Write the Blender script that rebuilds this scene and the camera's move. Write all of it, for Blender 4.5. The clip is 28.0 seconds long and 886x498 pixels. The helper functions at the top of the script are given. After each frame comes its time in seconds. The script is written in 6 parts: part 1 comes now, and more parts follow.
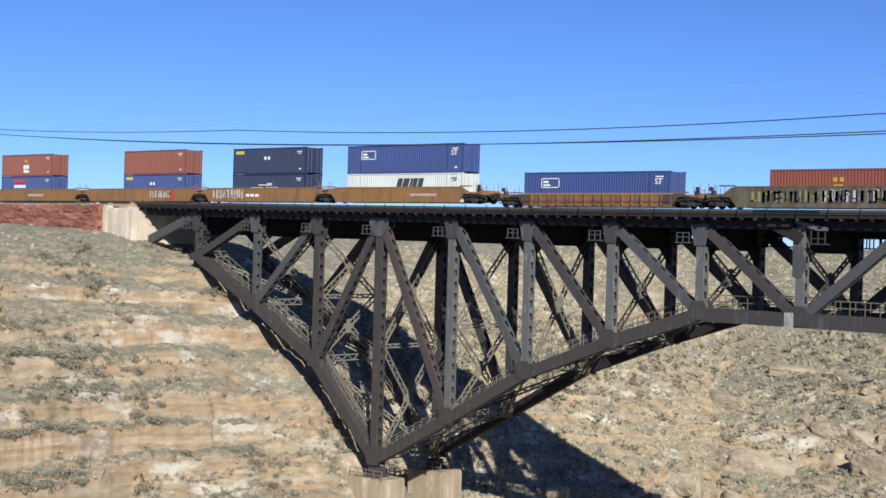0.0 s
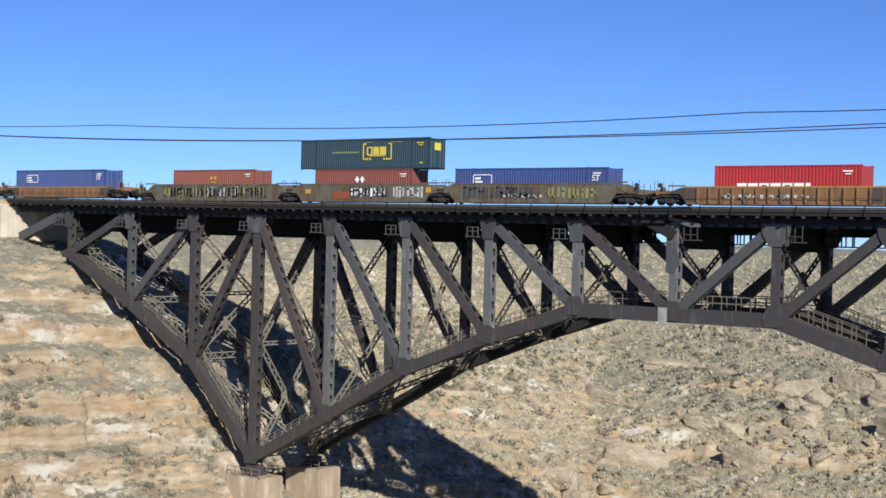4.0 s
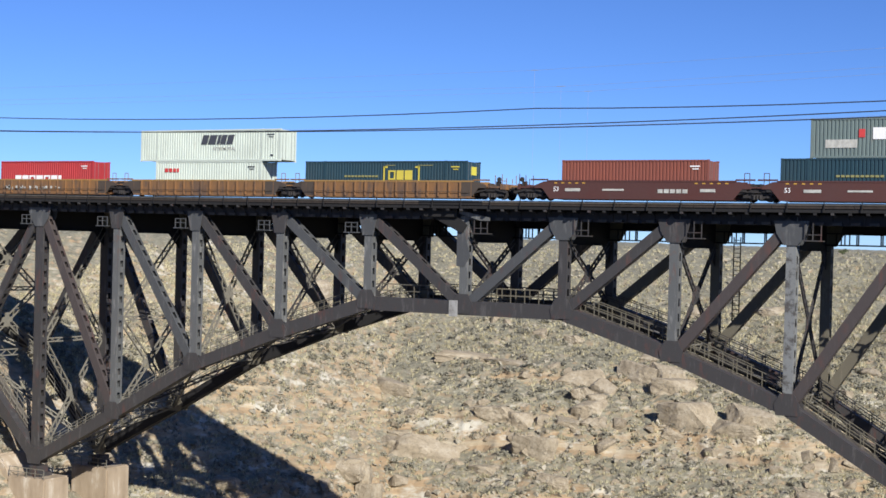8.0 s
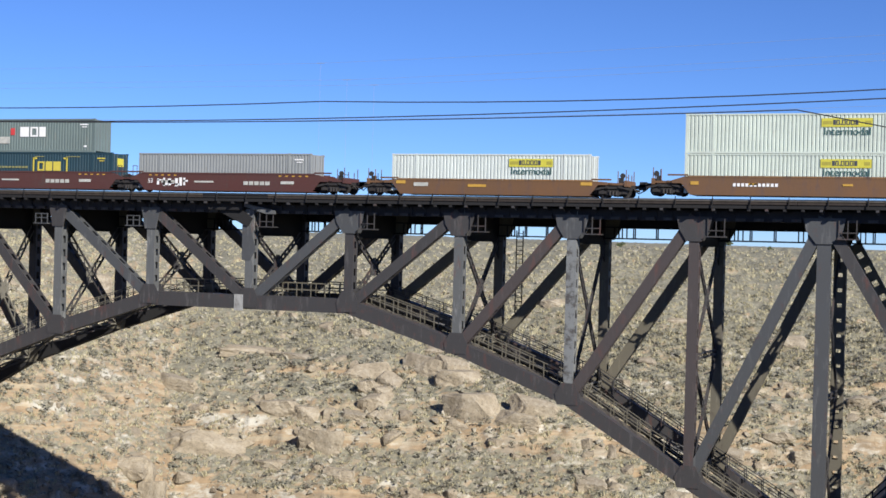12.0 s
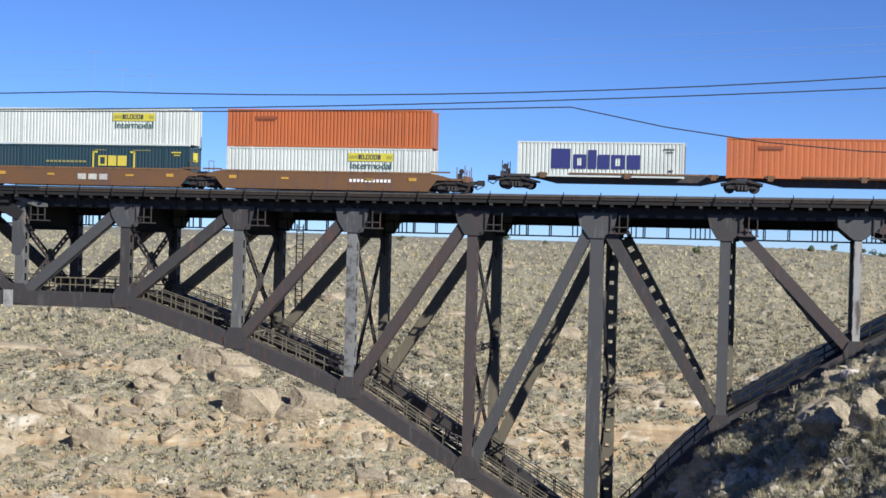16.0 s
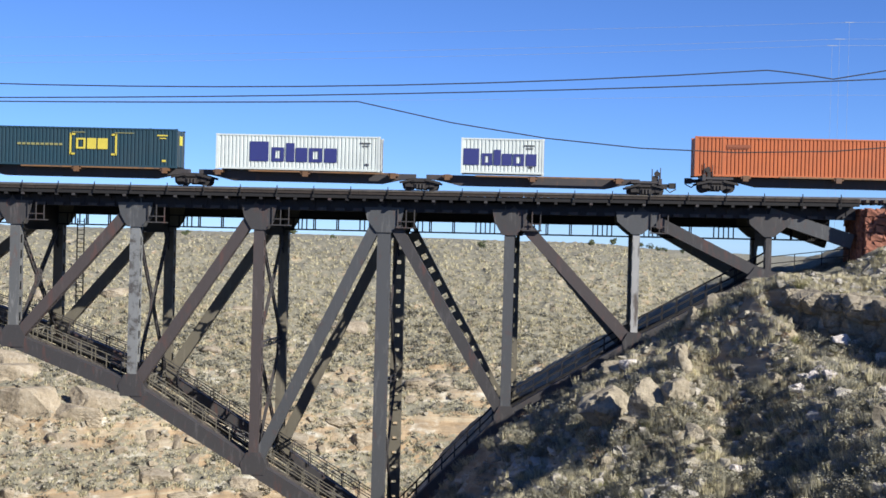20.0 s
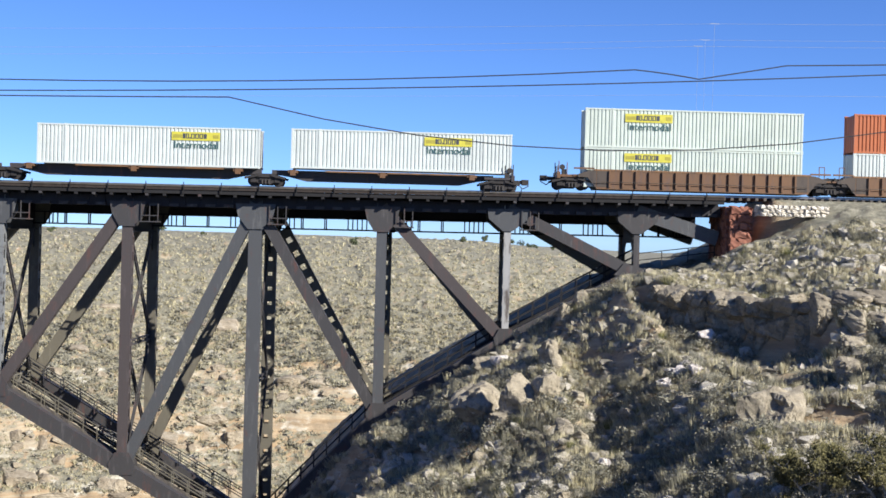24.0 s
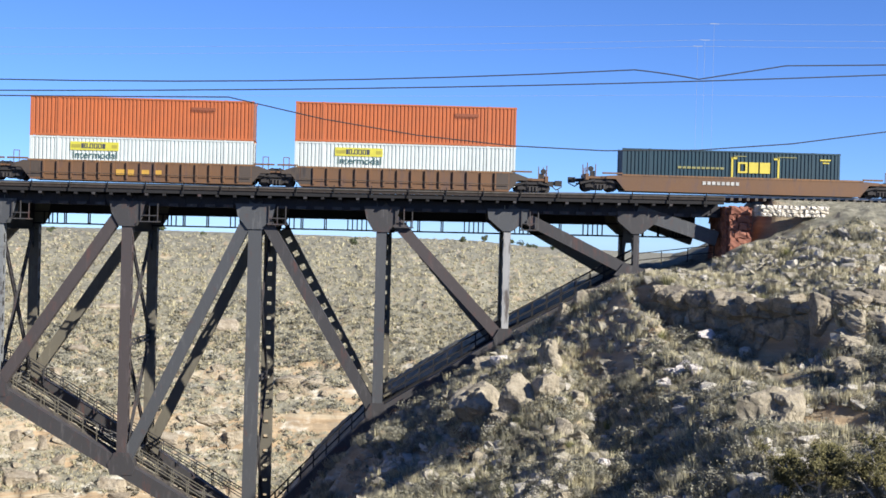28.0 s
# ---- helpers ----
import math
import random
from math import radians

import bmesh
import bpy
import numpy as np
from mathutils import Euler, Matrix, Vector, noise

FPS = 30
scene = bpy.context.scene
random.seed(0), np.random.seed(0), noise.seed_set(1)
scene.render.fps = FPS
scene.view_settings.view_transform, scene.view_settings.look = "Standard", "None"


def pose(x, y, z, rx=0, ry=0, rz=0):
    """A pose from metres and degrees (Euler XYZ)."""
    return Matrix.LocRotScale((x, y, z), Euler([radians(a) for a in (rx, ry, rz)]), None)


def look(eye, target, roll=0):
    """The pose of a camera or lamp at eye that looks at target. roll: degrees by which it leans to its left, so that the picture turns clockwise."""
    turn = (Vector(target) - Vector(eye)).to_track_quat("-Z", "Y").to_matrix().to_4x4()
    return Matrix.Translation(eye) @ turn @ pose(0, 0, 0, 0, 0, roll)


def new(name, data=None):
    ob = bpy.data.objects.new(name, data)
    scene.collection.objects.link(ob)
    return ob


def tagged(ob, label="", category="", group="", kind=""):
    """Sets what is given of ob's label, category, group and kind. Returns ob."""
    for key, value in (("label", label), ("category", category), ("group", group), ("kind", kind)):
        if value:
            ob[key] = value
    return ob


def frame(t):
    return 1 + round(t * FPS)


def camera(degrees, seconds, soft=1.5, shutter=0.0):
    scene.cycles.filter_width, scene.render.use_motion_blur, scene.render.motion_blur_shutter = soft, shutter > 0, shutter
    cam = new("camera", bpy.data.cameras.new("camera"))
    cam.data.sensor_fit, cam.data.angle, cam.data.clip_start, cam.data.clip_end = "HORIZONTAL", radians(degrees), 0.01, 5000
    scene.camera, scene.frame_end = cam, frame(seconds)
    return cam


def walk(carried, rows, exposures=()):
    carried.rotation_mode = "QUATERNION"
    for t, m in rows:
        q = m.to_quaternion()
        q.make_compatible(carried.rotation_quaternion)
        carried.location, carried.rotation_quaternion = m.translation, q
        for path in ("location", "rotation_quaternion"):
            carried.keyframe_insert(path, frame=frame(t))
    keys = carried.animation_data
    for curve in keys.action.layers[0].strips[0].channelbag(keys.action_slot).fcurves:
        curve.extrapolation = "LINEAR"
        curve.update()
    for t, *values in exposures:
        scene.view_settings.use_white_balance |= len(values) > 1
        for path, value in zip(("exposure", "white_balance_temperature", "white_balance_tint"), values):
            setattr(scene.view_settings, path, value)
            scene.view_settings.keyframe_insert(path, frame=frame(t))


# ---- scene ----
# camera on a tripod, panned to the right; seconds, pan, tilt, lean in degrees
cam = camera(34.19, 28.0, soft=1.6)
EYE = Vector((56.17, -104.46, 0.0))
PAN_ROWS = [
    (0.0, -42.042, -0.302, 1.632),
    (0.5, -42.008, -0.305, 1.613),
    (1.0, -41.827, -0.304, 1.579),
    (1.5, -41.483, -0.302, 1.519),
    (2.0, -40.821, -0.316, 1.521),
    (2.5, -39.804, -0.307, 1.517),
    (3.0, -38.908, -0.301, 1.509),
    (3.5, -38.098, -0.306, 1.534),
    (5.5, -34.402, -0.315, 1.537),
    (6.0, -33.564, -0.321, 1.525),
    (6.5, -32.482, -0.329, 1.522),
    (7.0, -31.336, -0.337, 1.526),
    (7.5, -30.092, -0.345, 1.545),
    (8.0, -28.943, -0.346, 1.514),
    (8.5, -27.739, -0.348, 1.489),
    (9.0, -26.627, -0.356, 1.496),
    (9.5, -25.529, -0.357, 1.481),
    (10.0, -24.488, -0.367, 1.496),
    (10.5, -23.538, -0.380, 1.508),
    (11.0, -22.504, -0.380, 1.493),
    (11.5, -21.478, -0.383, 1.494),
    (13.5, -17.102, -0.408, 1.474),
    (14.0, -15.851, -0.412, 1.509),
    (14.5, -14.577, -0.412, 1.501),
    (15.0, -13.484, -0.397, 1.508),
    (15.5, -12.707, -0.402, 1.518),
    (16.0, -11.724, -0.406, 1.519),
    (16.5, -10.683, -0.407, 1.514),
    (17.0, -9.614, -0.409, 1.499),
    (17.5, -8.520, -0.409, 1.483),
    (18.0, -7.391, -0.408, 1.482),
    (18.5, -6.303, -0.414, 1.508),
    (19.0, -5.267, -0.413, 1.507),
    (19.5, -4.277, -0.412, 1.510),
    (20.0, -3.276, -0.412, 1.488),
    (20.5, -2.331, -0.411, 1.486),
    (21.0, -1.446, -0.407, 1.489),
    (21.5, -0.532, -0.406, 1.502),
    (22.0, 0.333, -0.412, 1.479),
    (22.5, 1.109, -0.413, 1.510),
    (24.5, 1.818, -0.405, 1.516),
    (25.0, 1.818, -0.405, 1.516),
    (25.5, 1.818, -0.405, 1.516),
    (26.0, 1.818, -0.405, 1.516),
    (26.5, 1.818, -0.405, 1.516),
    (27.0, 1.818, -0.405, 1.516),
    (27.5, 1.818, -0.405, 1.516),
    (28.0, 1.818, -0.405, 1.516),
]


def view(pan, tilt, lean):
    a, b = radians(pan), radians(tilt)
    way = Vector((math.sin(a) * math.cos(b), math.cos(a) * math.cos(b), math.sin(b)))
    return look(EYE, EYE + way * 10.0, lean)


walk(cam, [(t, view(p, q, r)) for t, p, q, r in PAN_ROWS], [(0, 0.42), (10, 0.5), (15, 0.545), (22, 0.8), (28, 0.9)])

# ---- daylight: low winter sun over the camera's right shoulder ----
SUN_WAY = Vector((0.745, -0.56, 0.51)).normalized()
world = bpy.data.worlds.new("world")
scene.world = world
world.use_nodes = True
wn, wl = world.node_tree.nodes, world.node_tree.links
sky = wn.new("ShaderNodeTexSky")
sky.sky_type = "NISHITA"
sky.sun_disc = False
sky.sun_elevation = math.asin(SUN_WAY.z)
sky.sun_rotation = math.atan2(SUN_WAY.x, SUN_WAY.y)
sky.altitude, sky.air_density, sky.dust_density, sky.ozone_density = 1800, 0.8, 0.0, 6.0
clear = wn.new("ShaderNodeMix")
clear.data_type, clear.blend_type = "RGBA", "MULTIPLY"
clear.inputs[0].default_value, clear.inputs[7].default_value = 1.0, (0.80, 0.955, 1.30, 1)
wl.new(sky.outputs[0], clear.inputs[6])
wl.new(clear.outputs[2], wn["Background"].inputs[0])
wn["Background"].inputs[1].default_value = 0.068
sun = new("sun", bpy.data.lights.new("sun", "SUN"))
sun.data.energy, sun.data.angle, sun.data.color = 5.0, radians(0.55), (1.0, 0.95, 0.87)
sun.matrix_world = look(SUN_WAY * 50, (0, 0, 0))

# ---- materials ----
def mat(name, rough=0.7, metal=0.0):
    m = bpy.data.materials.new(name)
    m.use_nodes = True
    b = m.node_tree.nodes["Principled BSDF"]
    b.inputs["Roughness"].default_value, b.inputs["Metallic"].default_value = rough, metal
    return m, m.node_tree.nodes, m.node_tree.links, b


def noise_node(n, l, scale, detail=4.0, rough=0.6, space="Object", stretch=(1, 1, 1)):
    co = n.new("ShaderNodeTexCoord")
    mp = n.new("ShaderNodeMapping")
    mp.inputs["Scale"].default_value = stretch
    t = n.new("ShaderNodeTexNoise")
    t.inputs["Scale"].default_value, t.inputs["Detail"].default_value, t.inputs["Roughness"].default_value = scale, detail, rough
    l.new(co.outputs[space], mp.inputs[0])
    l.new(mp.outputs[0], t.inputs["Vector"])
    return t.outputs["Fac"]


def ramp(n, l, fac, stops):
    r = n.new("ShaderNodeValToRGB")
    while len(r.color_ramp.elements) < len(stops):
        r.color_ramp.elements.new(0.5)
    for e, (p, c) in zip(r.color_ramp.elements, stops):
        e.position, e.color = p, (*c, 1) if len(c) == 3 else c
    l.new(fac, r.inputs[0])
    return r.outputs[0]


def mix(n, l, fac, a, b, mode="MIX"):
    m = n.new("ShaderNodeMix")
    m.data_type, m.blend_type = "RGBA", mode
    for sock, v in ((m.inputs[0], fac), (m.inputs[6], a), (m.inputs[7], b)):
        if isinstance(v, (int, float)):
            sock.default_value = v
        elif isinstance(v, tuple):
            sock.default_value = (*v, 1)
        else:
            l.new(v, sock)
    return m.outputs[2]


def bump(n, l, b, height, strength=0.3, dist=0.05):
    k = n.new("ShaderNodeBump")
    k.inputs["Strength"].default_value, k.inputs["Distance"].default_value = strength, dist
    l.new(height, k.inputs["Height"])
    l.new(k.outputs[0], b.inputs["Normal"])


def paint(name, colour, worn, amount=0.35, rough=0.55, streak=True, metal=0.0, pale=None):
    """Weathered paint: a base colour, broad fading, worn or rusty patches and run-down streaks."""
    m, n, l, b = mat(name, rough, metal)
    a = noise_node(n, l, 0.35, 3)
    base = mix(n, l, ramp(n, l, a, [(0.3, (0, 0, 0)), (0.75, (1, 1, 1))]), colour, tuple(min(1, c * 0.78 + 0.012) for c in colour))
    k = noise_node(n, l, 1.6, 6, 0.7, "Object", (1, 1, 0.25 if streak else 1))
    lo = 0.72 - amount * 0.4
    base = mix(n, l, ramp(n, l, k, [(lo, (0, 0, 0)), (lo + 0.13, (1, 1, 1))]), base, worn)
    if pale:
        run = noise_node(n, l, 2.6, 7, 0.72, "Object", (1, 1, 0.16))
        base = mix(n, l, ramp(n, l, run, [(0.55, (0, 0, 0)), (0.70, (0.85, 0.85, 0.85))]), base, pale)
        spot = noise_node(n, l, 0.8, 6, 0.7)
        base = mix(n, l, ramp(n, l, spot, [(0.60, (0, 0, 0)), (0.72, (0.8, 0.8, 0.8))]), base, worn)
    g = noise_node(n, l, 14, 3)
    base = mix(n, l, 0.22, base, ramp(n, l, g, [(0.3, (0.25, 0.25, 0.25)), (0.7, (1, 1, 1))]), "MULTIPLY")
    l.new(base, b.inputs["Base Color"])
    bump(n, l, b, g, 0.12, 0.01)
    return m


def plain(name, colour, rough=0.7, metal=0.0, vary=0.25, scale=3.0):
    m, n, l, b = mat(name, rough, metal)
    k = noise_node(n, l, scale, 5)
    l.new(mix(n, l, ramp(n, l, k, [(0.3, (0, 0, 0)), (0.7, (1, 1, 1))]), colour, tuple(c * (1 - vary) for c in colour)), b.inputs["Base Color"])
    bump(n, l, b, k, 0.15, 0.01)
    return m


STEEL = paint("bridge_steel", (0.042, 0.0395, 0.0405), (0.09, 0.044, 0.037), 0.40, 0.65, pale=(0.105, 0.10, 0.098))
STEEL_GREY = paint("bridge_steel_grey", (0.064, 0.068, 0.073), (0.095, 0.048, 0.04), 0.30, 0.65, pale=(0.14, 0.14, 0.14))
STEEL_PALE = paint("bracing_steel", (0.19, 0.178, 0.145), (0.11, 0.085, 0.065), 0.3, 0.7)
STEEL_OLIVE = paint("old_olive_steel", (0.14, 0.126, 0.093), (0.075, 0.056, 0.042), 0.3, 0.7, pale=(0.19, 0.175, 0.13))
STEEL_RED = paint("rusty_red_steel", (0.058, 0.0465, 0.0455), (0.095, 0.048, 0.041), 0.42, 0.7, pale=(0.10, 0.082, 0.078))
STEEL_STREAK = paint("pale_streaked_steel", (0.105, 0.11, 0.112), (0.13, 0.07, 0.055), 0.32, 0.7, pale=(0.30, 0.30, 0.29))
STEEL_SPECKLE = paint("speckled_pale_steel", (0.20, 0.21, 0.212), (0.065, 0.06, 0.057), 0.55, 0.75, streak=False)
STEEL_WORN = paint("flaking_pale_steel", (0.36, 0.36, 0.35), (0.10, 0.085, 0.075), 0.55, 0.75)
# blue-black tone carries the deck's shade on the upper chord
GIRDER = plain("shaded_girder_steel", (0.017, 0.0165, 0.0215), 0.75)
# near-black: the deep shade under the deck is put into this colour
STEEL_DARK = plain("shade_dark_steel", (0.0115, 0.011, 0.012), 0.85)
RAIL_STEEL = plain("rail_steel", (0.30, 0.29, 0.29), 0.35, 0.7)
TIMBER = plain("weathered_timber", (0.115, 0.10, 0.083), 0.9, 0.0, 0.5, 2.0)
TIMBER_DARK = plain("dark_curb_timber", (0.04, 0.03, 0.025), 0.9, 0.0, 0.5, 2.0)
CABLE = plain("black_cable", (0.03, 0.03, 0.035), 0.6)
CABLE_PALE = plain("aluminium_cable", (0.36, 0.40, 0.46), 0.5, 0.3)


def concrete_mat(name, lo, mid, hi):
    m, n, l, b = mat(name, 0.9)
    k = noise_node(n, l, 0.6, 6, 0.65, "Object", (1, 1, 0.3))
    c = ramp(n, l, k, [(0.3, lo), (0.55, mid), (0.72, hi)])
    l.new(c, b.inputs["Base Color"])
    bump(n, l, b, noise_node(n, l, 5, 6), 0.4, 0.05)
    return m


CONCRETE = concrete_mat("old_concrete", (0.36, 0.31, 0.24), (0.55, 0.49, 0.39), (0.72, 0.68, 0.6))
CONCRETE_TAN = concrete_mat("tan_stained_concrete", (0.24, 0.185, 0.125), (0.36, 0.29, 0.21), (0.62, 0.58, 0.5))


def masonry_mat(name, dark, light):
    m, n, l, b = mat(name, 0.92)
    info = n.new("ShaderNodeObjectInfo")
    c = ramp(n, l, info.outputs["Random"], [(0.0, dark), (1.0, light)])
    k = noise_node(n, l, 3.0, 6)
    c = mix(n, l, 0.5, c, ramp(n, l, k, [(0.3, (0.45, 0.42, 0.4)), (0.7, (1, 1, 1))]), "MULTIPLY")
    l.new(c, b.inputs["Base Color"])
    bump(n, l, b, k, 0.6, 0.06)
    return m


RED_STONE = masonry_mat("red_sandstone", (0.22, 0.085, 0.055), (0.34, 0.15, 0.10))
PALE_STONE = masonry_mat("pale_limestone_block", (0.5, 0.45, 0.36), (0.75, 0.7, 0.6))


def ground_mat():
    """Layered limestone and sandstone with scree and dry soil on the flatter parts."""
    m, n, l, b = mat("desert_ground", 0.95)
    geo = n.new("ShaderNodeNewGeometry")
    warp = noise_node(n, l, 0.045, 3)
    z = n.new("ShaderNodeMath")
    z.operation = "MULTIPLY_ADD"
    l.new(warp, z.inputs[0])
    z.inputs[1].default_value = 4.0
    tip = n.new("ShaderNodeVectorMath")
    tip.operation = "DOT_PRODUCT"
    tip.inputs[1].default_value = (-0.054, 0.059, 1.0)
    l.new(geo.outputs["Position"], tip.inputs[0])
    l.new(tip.outputs["Value"], z.inputs[2])
    comb = n.new("ShaderNodeCombineXYZ")
    l.new(z.outputs[0], comb.inputs["Z"])
    strata = n.new("ShaderNodeTexNoise")
    strata.inputs["Scale"].default_value, strata.inputs["Detail"].default_value = 0.55, 5
    l.new(comb.outputs[0], strata.inputs["Vector"])
    rock = ramp(n, l, strata.outputs["Fac"], [(0.30, (0.52, 0.35, 0.20)), (0.40, (0.60, 0.42, 0.25)), (0.45, (0.68, 0.55, 0.38)), (0.50, (0.60, 0.42, 0.25)), (0.56, (0.50, 0.37, 0.24)), (0.62, (0.66, 0.50, 0.32)), (0.72, (0.76, 0.69, 0.55))])
    big = noise_node(n, l, 0.075, 6, 0.65)
    rock = mix(n, l, ramp(n, l, big, [(0.36, (0.6, 0.6, 0.6)), (0.46, (0, 0, 0)), (0.56, (0, 0, 0)), (0.66, (0.6, 0.6, 0.6))]), rock, ramp(n, l, big, [(0.4, (0.62, 0.42, 0.24)), (0.6, (0.68, 0.60, 0.47))]))
    stain = noise_node(n, l, 0.30, 8, 0.72, "Object", (1, 1, 5.5))
    rock = mix(n, l, 0.75, rock, ramp(n, l, stain, [(0.3, (0.36, 0.32, 0.28)), (0.43, (0.80, 0.77, 0.73)), (0.55, (1.0, 0.98, 0.95)), (0.68, (1.28, 1.25, 1.2))]), "MULTIPLY")
    grey = noise_node(n, l, 0.11, 7, 0.7, "Object", (1, 1, 2.4))
    rock = mix(n, l, ramp(n, l, grey, [(0.55, (0, 0, 0)), (0.66, (0.6, 0.6, 0.6))]), rock, (0.40, 0.345, 0.27))
    white = noise_node(n, l, 0.13, 7, 0.7, "Object", (1, 1, 2.6))
    rock = mix(n, l, ramp(n, l, white, [(0.53, (0, 0, 0)), (0.62, (0.9, 0.9, 0.9))]), rock, (0.88, 0.80, 0.66))
    fine = noise_node(n, l, 1.7, 8, 0.75)
    soil = ramp(n, l, fine, [(0.3, (0.15, 0.13, 0.09)), (0.44, (0.31, 0.275, 0.19)), (0.57, (0.46, 0.41, 0.29)), (0.7, (0.70, 0.65, 0.52))])
    patch = noise_node(n, l, 0.12, 4)
    soil = mix(n, l, ramp(n, l, patch, [(0.45, (0, 0, 0)), (0.7, (0.6, 0.6, 0.6))]), soil, (0.35, 0.31, 0.21))
    nz = n.new("ShaderNodeSeparateXYZ")
    l.new(geo.outputs["True Normal"], nz.inputs[0])
    nzj = n.new("ShaderNodeMath")
    nzj.operation = "MULTIPLY_ADD"
    l.new(fine, nzj.inputs[0])
    nzj.inputs[1].default_value = 0.25
    l.new(nz.outputs["Z"], nzj.inputs[2])
    fac = ramp(n, l, nzj.outputs[0], [(0.75, (0, 0, 0)), (0.97, (1, 1, 1))])
    col = mix(n, l, fac, rock, soil)
    col = mix(n, l, 1.0, col, (0.575, 0.61, 0.635), "MULTIPLY")
    l.new(col, b.inputs["Base Color"])
    hgt = mix(n, l, 0.5, fine, big)
    bump(n, l, b, hgt, 0.9, 0.35)
    return m


GROUND = ground_mat()


def rock_mat(name, lo, mid, hi):
    """Broken limestone: pale and tan faces, dark lichen specks and a rough grain."""
    m, n, l, b = mat(name, 0.93)
    k = noise_node(n, l, 0.9, 8, 0.75)
    geo = n.new("ShaderNodeNewGeometry")
    lo, mid, hi = (tuple(0.78 * v for v in c) for c in (lo, mid, hi))
    c = ramp(n, l, k, [(0.3, lo), (0.5, mid), (0.68, hi)])
    c = mix(n, l, 0.45, c, ramp(n, l, geo.outputs["Random Per Island"], [(0, (0.6, 0.56, 0.51)), (1, (1.15, 1.13, 1.07))]), "MULTIPLY")
    lichen = noise_node(n, l, 5.5, 6, 0.75)
    c = mix(n, l, 0.7, c, ramp(n, l, lichen, [(0.34, (0.35, 0.34, 0.31)), (0.47, (1, 1, 1)), (0.6, (1, 1, 1)), (0.72, (1.25, 1.22, 1.15))]), "MULTIPLY")
    l.new(c, b.inputs["Base Color"])
    bump(n, l, b, noise_node(n, l, 3.0, 8, 0.75), 0.9, 0.2)
    return m


ROCK = rock_mat("boulder_rock", (0.25, 0.225, 0.17), (0.44, 0.405, 0.325), (0.62, 0.585, 0.50))
ROCK_GREY = rock_mat("weathered_rock", (0.20, 0.175, 0.13), (0.41, 0.36, 0.27), (0.58, 0.52, 0.41))
ROCK_TAN = rock_mat("tan_rock", (0.25, 0.205, 0.145), (0.41, 0.35, 0.26), (0.54, 0.48, 0.385))
ROCK_PALE = rock_mat("pale_broken_rock", (0.44, 0.40, 0.33), (0.64, 0.60, 0.52), (0.78, 0.75, 0.68))
ROCK_WHITE = rock_mat("white_rock", (0.6, 0.54, 0.5), (0.78, 0.72, 0.68), (0.85, 0.82, 0.8))


def leaf_mat(name, a, c):
    m, n, l, b = mat(name, 0.85)
    geo = n.new("ShaderNodeNewGeometry")
    k = noise_node(n, l, 0.25, 4)
    col = ramp(n, l, geo.outputs["Random Per Island"], [(0, a), (1, c)])
    col = mix(n, l, 0.5, col, ramp(n, l, k, [(0.3, (0.6, 0.6, 0.6)), (0.7, (1.2, 1.2, 1.15))]), "MULTIPLY")
    l.new(col, b.inputs["Base Color"])
    thin = n.new("ShaderNodeBsdfTranslucent")
    l.new(col, thin.inputs[0])
    both = n.new("ShaderNodeMixShader")
    both.inputs[0].default_value = 0.2
    l.new(b.outputs[0], both.inputs[1])
    l.new(thin.outputs[0], both.inputs[2])
    l.new(both.outputs[0], n["Material Output"].inputs[0])
    return m


SAGE = leaf_mat("sage_leaf", (0.18, 0.172, 0.132), (0.36, 0.345, 0.26))
SAGE_GREY = leaf_mat("grey_brush_leaf", (0.185, 0.178, 0.143), (0.35, 0.335, 0.262))
SAGE_PALE = leaf_mat("pale_sage_leaf", (0.27, 0.25, 0.18), (0.47, 0.44, 0.32))
STRAW = leaf_mat("dry_grass", (0.40, 0.36, 0.235), (0.63, 0.575, 0.39))
OLIVE = leaf_mat("olive_scrub_leaf", (0.08, 0.075, 0.029), (0.19, 0.17, 0.068))
JUNIPER = leaf_mat("juniper_leaf", (0.05, 0.065, 0.035), (0.13, 0.15, 0.07))
RUSSET = leaf_mat("russet_brush", (0.16, 0.10, 0.06), (0.28, 0.18, 0.10))
YELLOW_GREEN = leaf_mat("rabbitbrush_leaf", (0.13, 0.14, 0.05), (0.25, 0.24, 0.09))
BARK = plain("grey_bark", (0.44, 0.40, 0.33), 0.95, 0, 0.5, 6)

# ---- building helpers ----
def part(name, bm, material, parent, label=""):
    me = bpy.data.meshes.new(name)
    bm.to_mesh(me)
    bm.free()
    me.materials.append(material)
    ob = new(name, me)
    ob.parent = parent
    if label:
        ob["label"] = label
    return ob


def empty(name, label, category, m=Matrix(), group="", kind=""):
    ob = tagged(new(name), label, category, group, kind)
    ob.empty_display_size = 0.2
    ob.matrix_basis = m
    return ob


def box(bm, x0, x1, y0, y1, z0, z1):
    v = [bm.verts.new((x, y, z)) for z in (z0, z1) for x, y in ((x0, y0), (x1, y0), (x1, y1), (x0, y1))]
    for q in ((3, 2, 1, 0), (4, 5, 6, 7), (0, 1, 5, 4), (1, 2, 6, 5), (2, 3, 7, 6), (3, 0, 4, 7)):
        bm.faces.new([v[i] for i in q])
    return v


